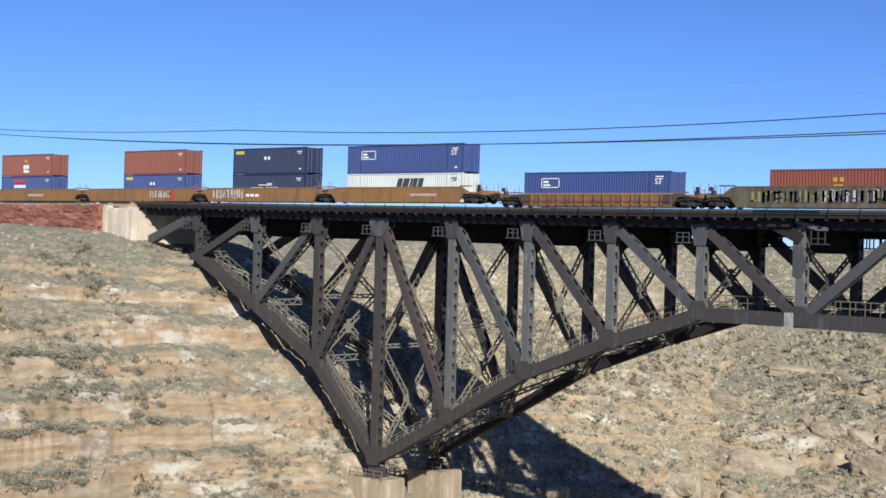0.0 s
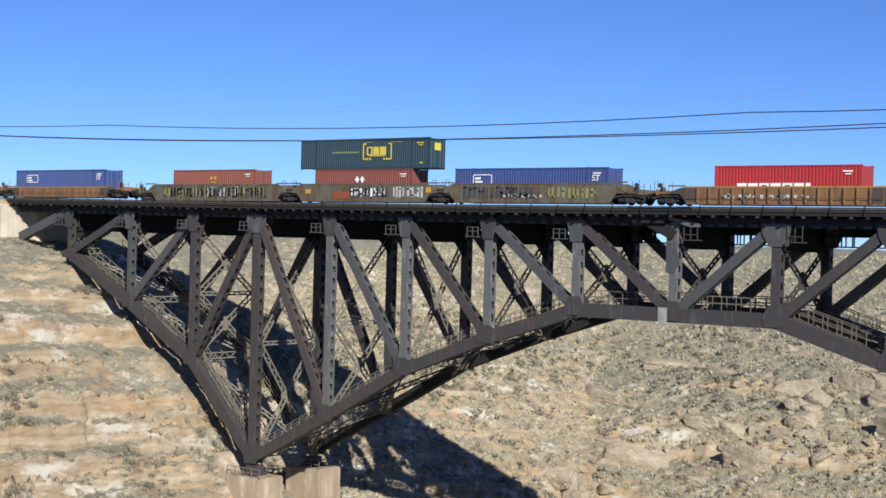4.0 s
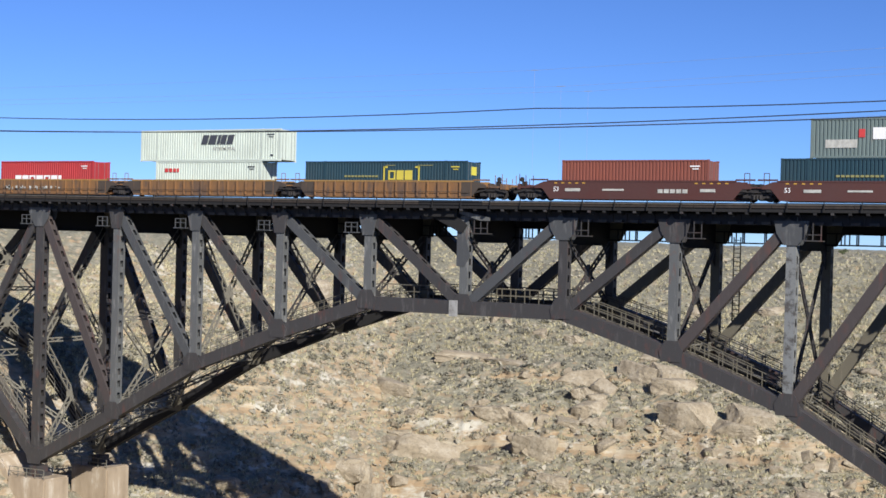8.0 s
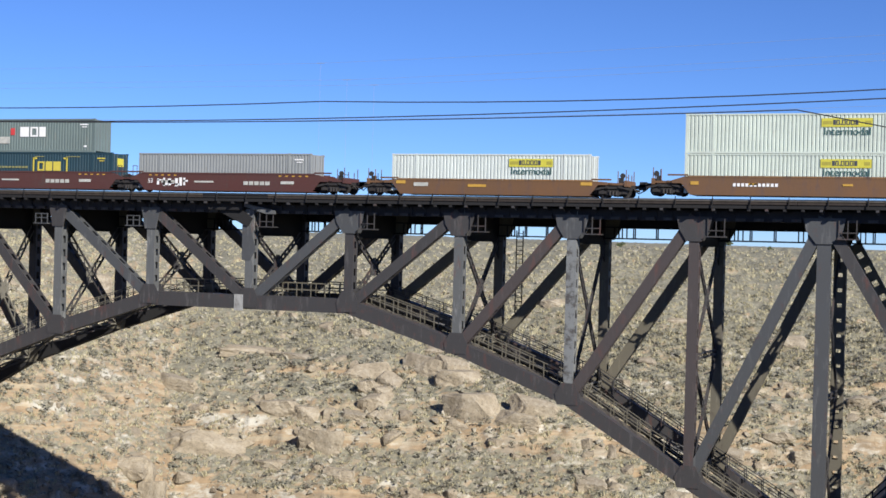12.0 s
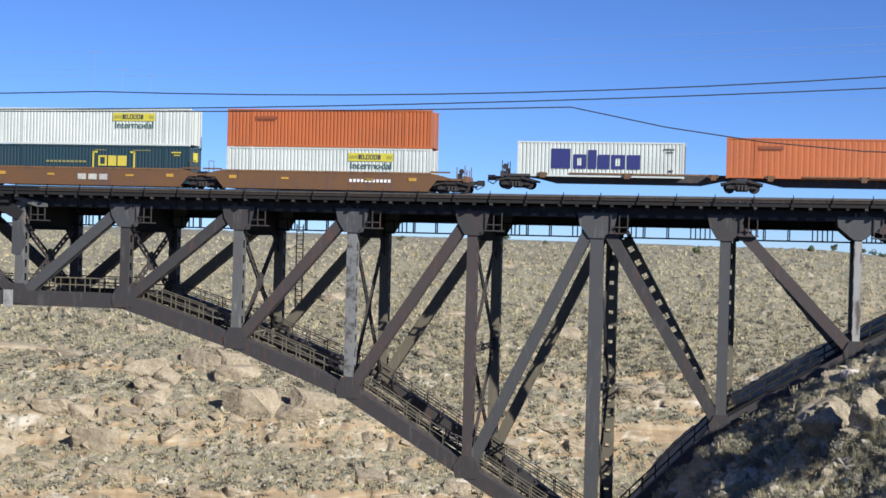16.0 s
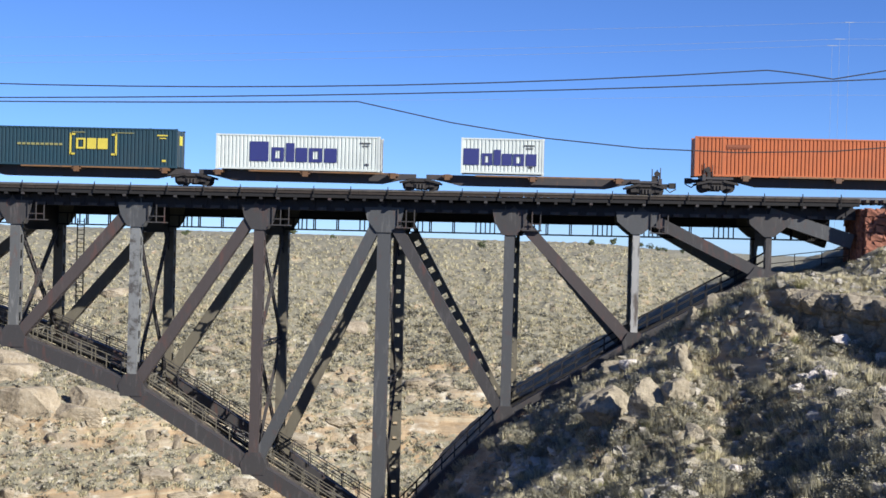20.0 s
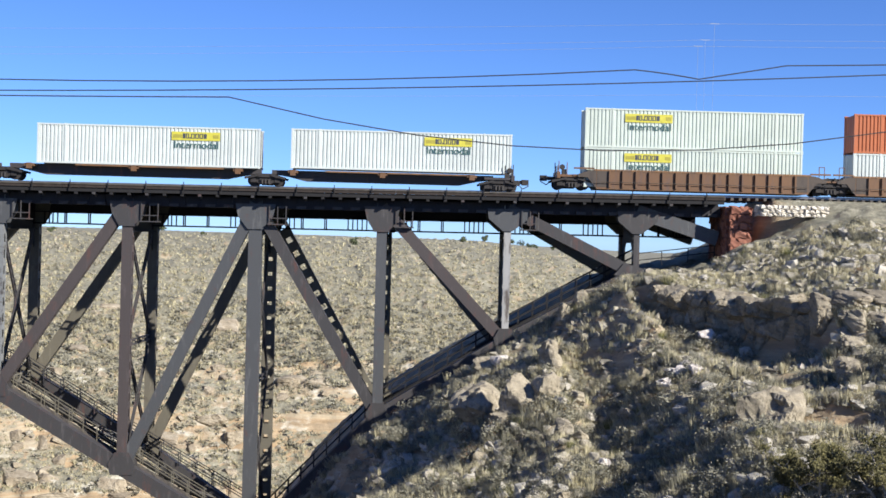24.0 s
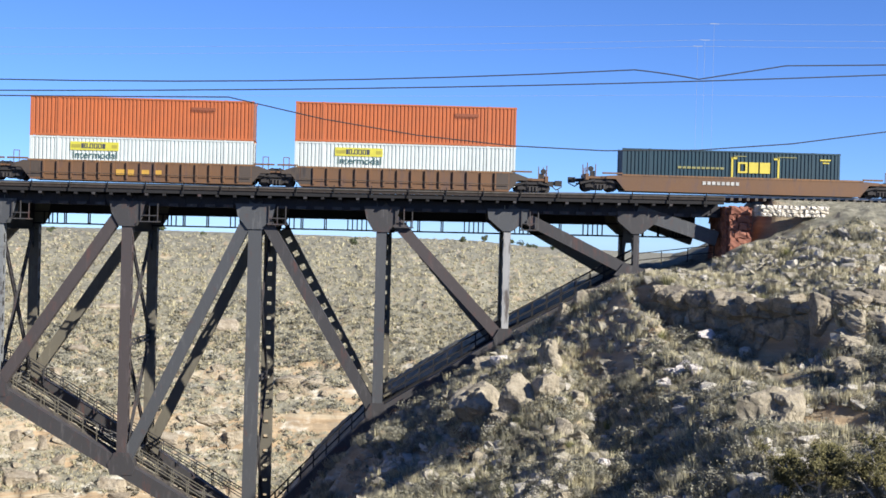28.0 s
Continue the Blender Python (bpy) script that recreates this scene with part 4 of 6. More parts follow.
def shell_mesh(length, high, material, flat):
    """Corrugated container walls, roof and floor; origin at the near bottom edge's middle, y to the far side."""
    key = (length, high, material.name, flat)
    if key in SHELLS:
        return SHELLS[key]
    bm = bmesh.new()
    wide = 2.44
    z0, z1 = 0.16, high - 0.1
    pitch, depth = (0.28, 0.058) if not flat else (0.41, 0.012)
    for y, sgn in ((0.03, 1), (wide - 0.03, -1)):
        x = -length / 2 + 0.12
        line = [(x, y)]
        while x + pitch < length / 2 - 0.12:
            line += [(x + pitch * 0.56, y), (x + pitch * 0.68, y + depth * sgn), (x + pitch * 0.88, y + depth * sgn), (x + pitch, y)]
            x += pitch
        line.append((length / 2 - 0.12, y))
        prev = None
        for px, py in line:
            cur = bm.verts.new((px, py, z0)), bm.verts.new((px, py, z1))
            if prev:
                f = (prev[0], cur[0], cur[1], prev[1])
                bm.faces.new(f if sgn > 0 else f[::-1])
            prev = cur
    box(bm, -length / 2 + 0.1, length / 2 - 0.1, 0.09, wide - 0.09, z1 - 0.02, z1 + 0.04)
    box(bm, -length / 2 + 0.1, length / 2 - 0.1, 0.09, wide - 0.09, z0 - 0.04, z0 + 0.02)
    me = bpy.data.meshes.new("shell")
    bm.to_mesh(me)
    bm.free()
    me.materials.append(material)
    SHELLS[key] = me
    return me


def frame_bm(length, high, posts40):
    bm = bmesh.new()
    wide = 2.44
    h = length / 2
    for x in (-h, h - 0.14):
        for y in (0, wide - 0.14):
            box(bm, x, x + 0.14, y, y + 0.14, 0, high)
            box(bm, x - 0.01, x + 0.17, y - 0.012, y + 0.15, high - 0.12, high + 0.012)
            box(bm, x - 0.01, x + 0.17, y - 0.012, y + 0.15, -0.005, 0.12)
    for y in (0, wide - 0.08):
        box(bm, -h + 0.14, h - 0.14, y, y + 0.08, high - 0.11, high)
        box(bm, -h + 0.14, h - 0.14, y, y + 0.08, 0.02, 0.17)
    if posts40:
        for x in (-6.1, 5.98):
            for y in (-0.006, wide - 0.11):
                box(bm, x, x + 0.13, y, y + 0.115, 0.02, high)
            box(bm, x - 0.03, x + 0.16, -0.015, 0.18, high - 0.08, high + 0.02)
    return bm


def front_bm(length, high):
    """The closed end: one corrugated sheet."""
    bm = bmesh.new()
    x = -length / 2 + 0.03
    prev = None
    for i in range(17):
        y = 0.14 + 2.16 * i / 16
        dx = 0.05 if i % 4 in (1, 2) else 0.0
        cur = bm.verts.new((x + dx, y, 0.1)), bm.verts.new((x + dx, y, high - 0.1))
        if prev:
            bm.faces.new((cur[0], prev[0], prev[1], cur[1]))
        prev = cur
    return bm


def door_bm(length, high, side):
    """One door leaf; origin as the container's."""
    bm = bmesh.new()
    x = length / 2 - 0.06
    y0, y1 = (0.15, 1.21) if side < 0 else (1.23, 2.29)
    box(bm, x, x + 0.045, y0, y1, 0.13, high - 0.12)
    return bm


def bar_bm(length, high, y):
    bm = bmesh.new()
    x = length / 2 + 0.005
    rod(bm, (x, y, 0.1), (x, y, high - 0.1), 0.02, 6)
    return bm


ENDS = {}


def add_end(th, key, name, bm_maker, material, parent=None):
    if key not in ENDS:
        ob = part(name, bm_maker(), material, parent or th)
        ENDS[key] = ob.data
    else:
        ob = new(name, ENDS[key])
        ob.parent = parent or th
    return ob


def block_word(bm, x, z, tall, spec, y=-0.012):
    """A row of plain blocks in the place of a painted name: (advance, height, solid or ring) each."""
    for adv, hgt, ring in spec:
        w = adv * tall * 0.86
        if ring:
            t = tall * 0.2
            box(bm, x, x + t, y, y + 0.008, z, z + hgt * tall)
            box(bm, x + w - t, x + w, y, y + 0.008, z, z + hgt * tall)
            box(bm, x + t, x + w - t, y, y + 0.008, z, z + t * 0.8)
            box(bm, x + t, x + w - t, y, y + 0.008, z + hgt * tall - t * 0.8, z + hgt * tall)
        else:
            box(bm, x, x + w, y, y + 0.008, z, z + hgt * tall)
        x += adv * tall
    return x


def lettering(text, size, material, parent, x, z, y=-0.02, label=""):
    cu = bpy.data.curves.new("lettering", "FONT")
    cu.body, cu.size, cu.extrude, cu.offset = text, size, 0.002, size * 0.006
    ob = bpy.data.objects.new("lettering", cu)
    scene.collection.objects.link(ob)
    me = bpy.data.meshes.new_from_object(ob.evaluated_get(bpy.context.evaluated_depsgraph_get()))
    bpy.data.objects.remove(ob)
    me.materials.append(material)
    me.transform(Matrix.Translation((x, y, z)) @ Matrix.Rotation(radians(90), 4, "X"))
    ob = new("lettering", me)
    ob.parent = parent
    ob["label"] = label or "painted lettering"
    return ob


def mark(th, name, ink, rects, y=-0.012, label=""):
    bm = bmesh.new()
    for x0, x1, z0, z1 in rects:
        box(bm, x0, x1, y, y + 0.008, z0, z1)
    ob = part(name, bm, INK[ink], th, label)
    if len(rects) > 1:
        ob["kind"] = "stuff"
    return ob


def small_codes(th, length, high, ink):
    h = length / 2
    mark(th, "code_mark", ink, [(h - 1.5, h - 0.7, high - 0.55, high - 0.45), (h - 1.3, h - 0.8, high - 0.75, high - 0.67), (h - 1.1, h - 0.8, 0.45, 0.6)])


def container(u, level, length, material, label, logo="", high=2.9, flat=False):
    """u: the middle along the train; level: height of its floor over the rail."""
    th = empty("shipping_container", label, "container", Matrix.Translation((u, TRACK_Y - 1.22, RAIL_Z + level)), "containers on the train")
    walls = new("shell", shell_mesh(length, high, material, flat))
    walls.parent = th
    part("corner_frame", frame_bm(length, high, length > 14), material, th)
    k = (length, high, material.name)
    add_end(th, (*k, 0), "front_wall", lambda: front_bm(length, high), material)
    for i, side in enumerate((-1, 1)):
        leaf = add_end(th, (*k, 1 + i), "door", lambda: door_bm(length, high, side), material)
        for j in (0.3, 0.78):
            y = j if side < 0 else 2.44 - j
            add_end(th, (*k, "bar", side, j), "locking_bar", lambda: bar_bm(length, high, y), RAIL_STEEL, leaf)
    h = length / 2
    if logo == "panel" or logo == "panel_left":
        cx = h * 0.42 if logo == "panel" else -h * 0.42
        mark(th, "name_panel", "lemon", [(cx - 1.75, cx + 1.75, high - 0.98, high - 0.36)], -0.014, "yellow name panel with dark blocks")
        bm = bmesh.new()
        block_word(bm, cx - 0.95, high - 0.84, 0.36, [(0.62, 1, 0), (0.75, 1, 1), (0.3, 0.25, 0), (0.85, 1, 1), (0.85, 1, 1), (0.85, 1, 1), (0.7, 1, 0)], -0.024)
        part("name_block", bm, INK["dark"], th)["kind"] = "stuff"
        mark(th, "arrow_mark", "olive", [(cx - 1.65, cx - 1.0, high - 0.8, high - 0.55), (cx + 1.25, cx + 1.65, high - 0.8, high - 0.55)], -0.024)
        lettering("Intermodal", 0.74, INK["green"], th, cx - 1.6, high - 1.55, -0.008, "green word Intermodal")
    elif logo == "bracket":
        cx = h * 0.22
        bm = bmesh.new()
        for k in (-1, 1):
            x = cx + k * 1.72
            box(bm, x - 0.07, x + 0.07, -0.016, -0.006, 0.85, 2.45)
            for zz in (0.85, 2.31):
                box(bm, min(x, x - k * 0.35), max(x, x - k * 0.35), -0.016, -0.006, zz, zz + 0.14)
        block_word(bm, cx - 1.3, 1.3, 0.8, [(1.04, 1, 1), (1.0, 1, 0), (1.1, 1, 0)], -0.016)
        if level > 3:
            box(bm, cx - 1.0, cx + 1.0, -0.016, -0.006, 1.2, 1.34)
            for dx in (-1.2, -0.85, 0.85, 1.2):
                box(bm, cx + dx - 0.1, cx + dx + 0.1, -0.016, -0.006, 0.85, 1.05)
        part("name_emblem", bm, INK["yellow"], th, "yellow bracketed emblem in plain blocks")["kind"] = "stuff"
        bm = bmesh.new()
        box(bm, h + 0.0, h + 0.012, 0.75, 1.75, 1.75, 2.45)
        part("end_plate", bm, INK["lemon"], th, "yellow plate on the door end")
        mark(th, "slogan_bar", "dull", [(cx - 5.75 + k * 0.35, cx - 5.48 + k * 0.35, 1.52, 1.68) for k in range(10)])
        mark(th, "code_mark", "dull", [(h * 0.02, h * 0.14, high - 0.4, high - 0.34), (h * 0.42, h * 0.6, high - 0.4, high - 0.34)])
    elif logo == "blue_name" or logo == "blue_name_small":
        big = 1.45 if logo == "blue_name" else 1.2
        bm = bmesh.new()
        spec = [(1.12, 1, 0), (0.74, 0.72, 1), (0.5, 0.95, 0), (0.68, 0.72, 0), (0.78, 0.72, 1), (0.74, 0.72, 0)]
        total = sum(s[0] for s in spec) * big
        block_word(bm, -total / 2 - 0.02 * length, 0.62, big, spec, -0.016)
        part("name_block", bm, INK["blue"], th, "large dark blue name in plain blocks")["kind"] = "stuff"
    elif logo == "slanted":
        bm = bmesh.new()
        block_word(bm, -0.9, 1.55 if high > 2.8 else 1.2, 0.85, [(0.95, 1, 0), (1.15, 1, 0), (0.45, 1, 0), (0.85, 1, 0), (0.95, 1, 0)], -0.016)
        for v in bm.verts:
            v.co.x += (v.co.z - 1.5) * 0.3
        part("name_block", bm, INK["dark"], th, "slanted dark grey name in plain blocks")["kind"] = "stuff"
        lettering("INTERMODAL", 0.42, INK["pale"], th, 0.5, 1.02 if high > 2.8 else 0.8, -0.02, "faded word INTERMODAL")
    elif logo == "outlined":
        cx = -h * 0.62
        bm = bmesh.new()
        for a, b, c, d in ((-1.05, 1.05, 1.45, 1.53), (-1.05, 1.05, 2.27, 2.35), (-1.05, -0.97, 1.45, 2.35), (0.97, 1.05, 1.45, 2.35), (-0.8, 0.0, 1.62, 1.78), (-0.8, -0.2, 1.9, 2.1)):
            box(bm, cx + a, cx + b, -0.016, -0.006, c, d)
        part("emblem", bm, INK["white"], th, "white outlined emblem panel")
        lettering("53", 0.72, INK["white"], th, h * 0.8, 1.75)
    elif logo == "white_name":
        bm = bmesh.new()
        block_word(bm, -4.1, 0.55, 0.95, [(1.0, 1, 0), (1.0, 1, 0), (1.0, 1, 1), (1.05, 1, 0), (1.0, 1, 1), (1.0, 1, 0), (0.5, 1, 0)], -0.016)
        part("name_block", bm, INK["white"], th, "white name in plain blocks")["kind"] = "stuff"
    elif logo == "grey_name":
        bm = bmesh.new()
        block_word(bm, -1.6, 1.35, 0.85, [(1.25, 1, 0), (1.1, 1, 1), (0.9, 1, 0)], -0.016)
        part("name_block", bm, INK["white"], th, "white name in plain blocks")["kind"] = "stuff"
        mark(th, "emblem", "red", [(-2.6, -2.15, 1.5, 2.1)])
        mark(th, "patch", "pale", [(-5.0, -2.7, 0.75, 1.35)], -0.01)
    elif logo == "arc_name":
        bm = bmesh.new()
        block_word(bm, -2.9, 0.75, 0.7, [(0.95, 1, 1), (1.1, 1, 0), (1.0, 1, 0), (0.5, 0, 0), (0.95, 1, 1), (0.95, 1, 1), (1.1, 1, 0)], -0.016)
        box(bm, -1.6, 0.6, -0.016, -0.006, 1.65, 1.75)
        box(bm, -0.2, 0.6, -0.016, -0.006, 1.8, 1.9)
        part("name_block", bm, INK["white"], th, "white name in plain blocks")["kind"] = "stuff"
    elif logo == "gold_white":
        mark(th, "emblem", "gold", [(-0.5, -0.1, 1.85, 2.2), (0.1, 0.45, 1.85, 2.2), (-0.4, 0.4, 1.5, 1.65)])
        mark(th, "name_block", "white", [(-0.75, -0.3, 0.75, 1.2), (-0.2, 0.25, 0.75, 1.2), (0.35, 0.75, 0.75, 1.2)])
    elif logo == "white_panel":
        mark(th, "emblem", "white", [(-0.75, -0.1, 0.9, 1.5), (0.0, 0.6, 0.95, 1.5), (-0.7, 0.6, 0.45, 0.8)])
        mark(th, "upper_mark", "gold", [(-0.5, 0.3, 1.8, 2.2)])
    elif logo == "two_diamonds":
        bm = bmesh.new()
        for cx in (-0.65, 0.0):
            gusset(bm, [(cx - 0.27, 1.9), (cx, 1.55), (cx + 0.27, 1.9), (cx, 2.25)], -0.016, -0.006)
        part("emblem", bm, INK["white"], th, "two small white diamonds")
    elif logo == "eyes":
        mark(th, "emblem", "white", [(-0.75, -0.4, 1.6, 1.95), (-0.15, 0.2, 1.6, 1.95)])
        mark(th, "upper_mark", "lemon", [(-5.6, -4.2, 2.25, 2.6)])
    elif logo in ("brown_bar", "brown_bar_left"):
        x = h * 0.44 if level > 3 and logo == "brown_bar" else -h * 0.72
        mark(th, "name_bar", "brown", [(x, x + 1.75, high - 0.78, high - 0.56), (x, x + 1.6, high - 0.88, high - 0.82)])
    elif logo == "red_small":
        mark(th, "name_block", "red", [(-5.0, -4.6, 1.9, 2.25), (-4.5, -4.1, 1.9, 2.25), (-4.0, -3.65, 1.9, 2.25), (-3.55, -3.3, 1.9, 2.25)])
    elif logo == "red_white":
        mark(th, "upper_bar", "red", [(-2.9, -0.2, 2.0, 2.45)])
        mark(th, "name_block", "white", [(-2.9 + k * 0.48, -2.5 + k * 0.48, 1.35, 1.75) for k in range(6)])
    if logo not in ("panel", "panel_left", "brown_bar", "brown_bar_left"):
        small_codes(th, length, high, "yellow" if logo == "bracket" else "dark" if material in (WHITE, CREAM) else "white")
    TRAIN.append((th, u, TRACK_Y - 1.22, RAIL_Z + level, 0.0))
    return th


def truck_parts(parent, x):
    """A two-axle bogie with side frames, springs and four wheels."""
    bm = bmesh.new()
    for y in (-1.0, 1.0):
        box(bm, x - 1.25, x + 1.25, y - 0.1, y + 0.1, 0.5, 0.66)
        box(bm, x - 0.42, x + 0.42, y - 0.16, y + 0.16, 0.16, 0.58)
        for dx in (-0.24, 0, 0.24):
            rod(bm, (x + dx, y * 1.16, 0.2), (x + dx, y * 1.16, 0.5), 0.1, 8)
        for k in (-1, 1):
            box(bm, x + k * 0.89 - 0.2, x + k * 0.89 + 0.2, y - 0.14, y + 0.14, 0.3, 0.62)
            beam(bm, (x + k * 0.3, y, 0.25), (x + k * 0.85, y, 0.55), 0.2, 0.2)
            beam(bm, (x + k * 0.4, y * 1.25, 0.85), (x + k * 1.5, y * 1.25, 0.6), 0.12, 0.16)
    box(bm, x - 0.25, x + 0.25, -1.1, 1.1, 0.5, 0.72)
    box(bm, x - 0.7, x + 0.7, -1.25, 1.25, 0.68, 0.95)
    t = part("bogie", bm, BOGIE, parent, "dark greasy bogie")
    for k in (-1, 1):
        for y in (-0.75, 0.75):
            bm = bmesh.new()
            rod(bm, (x + k * 0.89, y - 0.065, 0.43), (x + k * 0.89, y + 0.065, 0.43), 0.42, 20)
            rod(bm, (x + k * 0.89, y - 0.2, 0.43), (x + k * 0.89, y + 0.2, 0.43), 0.11, 10)
            part("wheel", bm, BOGIE, t)


def joint(th, x, material):
    """What stands over a bogie that two wells share: the articulation and the crew's grab irons."""
    bm = bmesh.new()
    box(bm, x - 0.8, x + 0.8, -0.9, 0.9, 0.72, 1.2)
    box(bm, x - 0.35, x + 0.35, -1.2, 1.2, 0.72, 1.34)
    for k in (-1, 1):
        beam(bm, (x + k * 0.2, -1.25, 1.3), (x + k * 1.5, -1.25, 0.75), 0.14, 0.2)
    part("articulation", bm, BOGIE, th)
    for k in (-1, 1):
        bm = bmesh.new()
        box(bm, x + k * 1.15 - 0.4, x + k * 1.15 + 0.4, -1.42, -1.1, 0.74, 1.1)
        part("end_bracket", bm, BOGIE, th)
        bm = bmesh.new()
        for p, q in (((0.55, 1.05), (0.55, 2.15)), ((0.55, 2.15), (0.95, 2.15)), ((0.95, 2.15), (0.95, 1.05))):
            rod(bm, (x + k * p[0], -1.36, p[1]), (x + k * q[0], -1.36, q[1]), 0.03, 6)
        part("grab_iron", bm, material, th)


def car_end(th, x, side, material):
    """Platform, brake stand, grab irons and coupler beyond an outer bogie."""
    bm = bmesh.new()
    box(bm, x - 1.1, x + 1.1, -1.35, 1.35, 0.95, 1.12)
    box(bm, x + side * 1.0 - 0.12, x + side * 1.0 + 0.12, -1.4, 1.4, 0.85, 1.3)
    part("end_platform", bm, material, th)
    for y in (-1.3, -0.5, 0.6, 1.3):
        bm = bmesh.new()
        rod(bm, (x + side * 1.0, y, 1.1), (x + side * 1.0, y, 2.1 if abs(y) > 1 else 1.8), 0.035, 6)
        part("grab_iron", bm, material, th)
    bm = bmesh.new()
    rod(bm, (x + side * 1.0, -1.3, 1.55), (x + side * 1.0, -0.5, 1.55), 0.03, 6)
    part("grab_iron", bm, material, th)
    bm = bmesh.new()
    rod(bm, (x + side * 0.4, -1.35, 1.1), (x + side * 0.4, -1.35, 2.0), 0.035, 6)
    part("grab_iron", bm, material, th)
    bm = bmesh.new()
    box(bm, x + side * 0.6 - 0.16, x + side * 0.6 + 0.16, -1.3, -0.95, 1.12, 1.5)
    rod(bm, (x + side * 0.75, -1.36, 1.65), (x + side * 0.75, -1.3, 1.65), 0.2, 14)
    part("brake_stand", bm, BOGIE, th)
    bm = bmesh.new()
    box(bm, min(x, x + side * 2.25), max(x, x + side * 2.25), -0.16, 0.16, 0.72, 0.98)
    box(bm, x + side * 2.0 - 0.25, x + side * 2.0 + 0.25, -0.25, 0.25, 0.65, 1.05)
    part("coupler", bm, BOGIE, th)
    bm = bmesh.new()
    rod(bm, (x + side * 1.3, -0.4, 0.8), (x + side * 1.8, -0.45, 0.35), 0.04, 6)
    rod(bm, (x + side * 1.8, -0.45, 0.35), (x + side * 2.25, -0.3, 0.6), 0.04, 6)
    part("air_hose", bm, BOGIE, th)


def well_body(th, a, b, material, ribbed, tags, rim):
    """One well between two bogies: side sills with ribs or smooth sheets, sloping ends over the bogies."""
    m = (a + b) / 2
    w0, w1 = a + 1.75, b - 1.75
    for y in (-1.46, 1.40):
        bm = bmesh.new()
        box(bm, w0, w1, y, y + 0.06, 0.16, rim - 0.08)
        box(bm, w0, w1, y - 0.02, y + 0.09, 0.1, 0.24)
        sill = part("side_sill", bm, material, th)
        bm = bmesh.new()
        box(bm, w0 - 0.2, w1 + 0.2, y - 0.03, y + 0.10, rim - 0.12, rim)
        part("top_chord", bm, CAR_RIM if material is CAR_ORANGE else CAR_ORANGE if material is CAR_BROWN else material, sill)
        for e, s in ((w0, -1), (w1, 1)):
            bm = bmesh.new()
            v = [bm.verts.new((e + s * dx, yy, z)) for yy in (y, y + 0.06) for dx, z in ((0, 0.16), (0, rim - 0.08), (0.5, rim - 0.1), (1.35, 1.16), (1.35, 0.95), (0.65, 0.95))]
            bm.faces.new(v[:6])
            bm.faces.new(v[6:][::-1])
            for i in range(6):
                bm.faces.new((v[i], v[(i + 1) % 6], v[6 + (i + 1) % 6], v[6 + i]))
            part("end_sheet", bm, CAR_DIRTY if ribbed else material, th)
    bm = bmesh.new()
    box(bm, w0, w1, -1.4, 1.4, 0.12, 0.18)
    part("well_floor", bm, material, th)
    for e, s in ((w0, -1), (w1, 1)):
        bm = bmesh.new()
        box(bm, min(e, e + s * 1.7), max(e, e + s * 1.7), -1.4, 1.4, 1.02, 1.14)
        box(bm, e - 0.06, e + 0.06, -1.4, 1.4, 0.32, rim - 0.12)
        part("bulkhead", bm, material, th)
    if ribbed:
        n = round((w1 - w0) / 1.0)
        for i in range(1, n):
            bm = bmesh.new()
            x = w0 + (w1 - w0) * i / n
            box(bm, x - 0.06, x + 0.06, -1.6, -1.455, 0.24, rim - 0.1)
            part("rib", bm, material, th)
        for x in (w0 + 0.55, w1 - 0.55):
            bm = bmesh.new()
            box(bm, x - 0.5, x + 0.5, -1.475, -1.462, 0.26, rim - 0.14)
            part("end_panel", bm, CAR_DIRTY, th)
        bm = bmesh.new()
        rod(bm, (w0, -1.62, 0.62), (w1, -1.62, 0.62), 0.025, 6)
        part("brake_pipe", bm, CAR_DIRTY, th)
    for x in (w0 - 0.9, w1 + 0.9):
        bm = bmesh.new()
        box(bm, x - 0.75, x + 0.75, -1.5, -1.35, rim - 0.02, rim + 0.1)
        part("top_step", bm, material, th)
    for ink, rects in tags:
        mark(th, "painted_mark", ink, [(m + x0, m + x1, z0, z1) for x0, x1, z0, z1 in rects], -1.5, "painted marks on the car side")


def scrawl(x0, x1, z0, z1, seed):
    """Spray-painted shapes: a row of uneven strokes."""
    rnd = random.Random(seed)
    out = []
    x = x0
    while x < x1:
        w = rnd.uniform(0.14, 0.34)
        a, b = z0 + rnd.uniform(0, 0.15), z1 - rnd.uniform(0, 0.15)
        out.append((x, x + w, a, b))
        if rnd.random() < 0.6:
            h = rnd.uniform(a, b - 0.12)
            out.append((x, x + w + rnd.uniform(0.15, 0.4), h, h + rnd.uniform(0.1, 0.2)))
        x += w + rnd.uniform(0.12, 0.4)
    return out


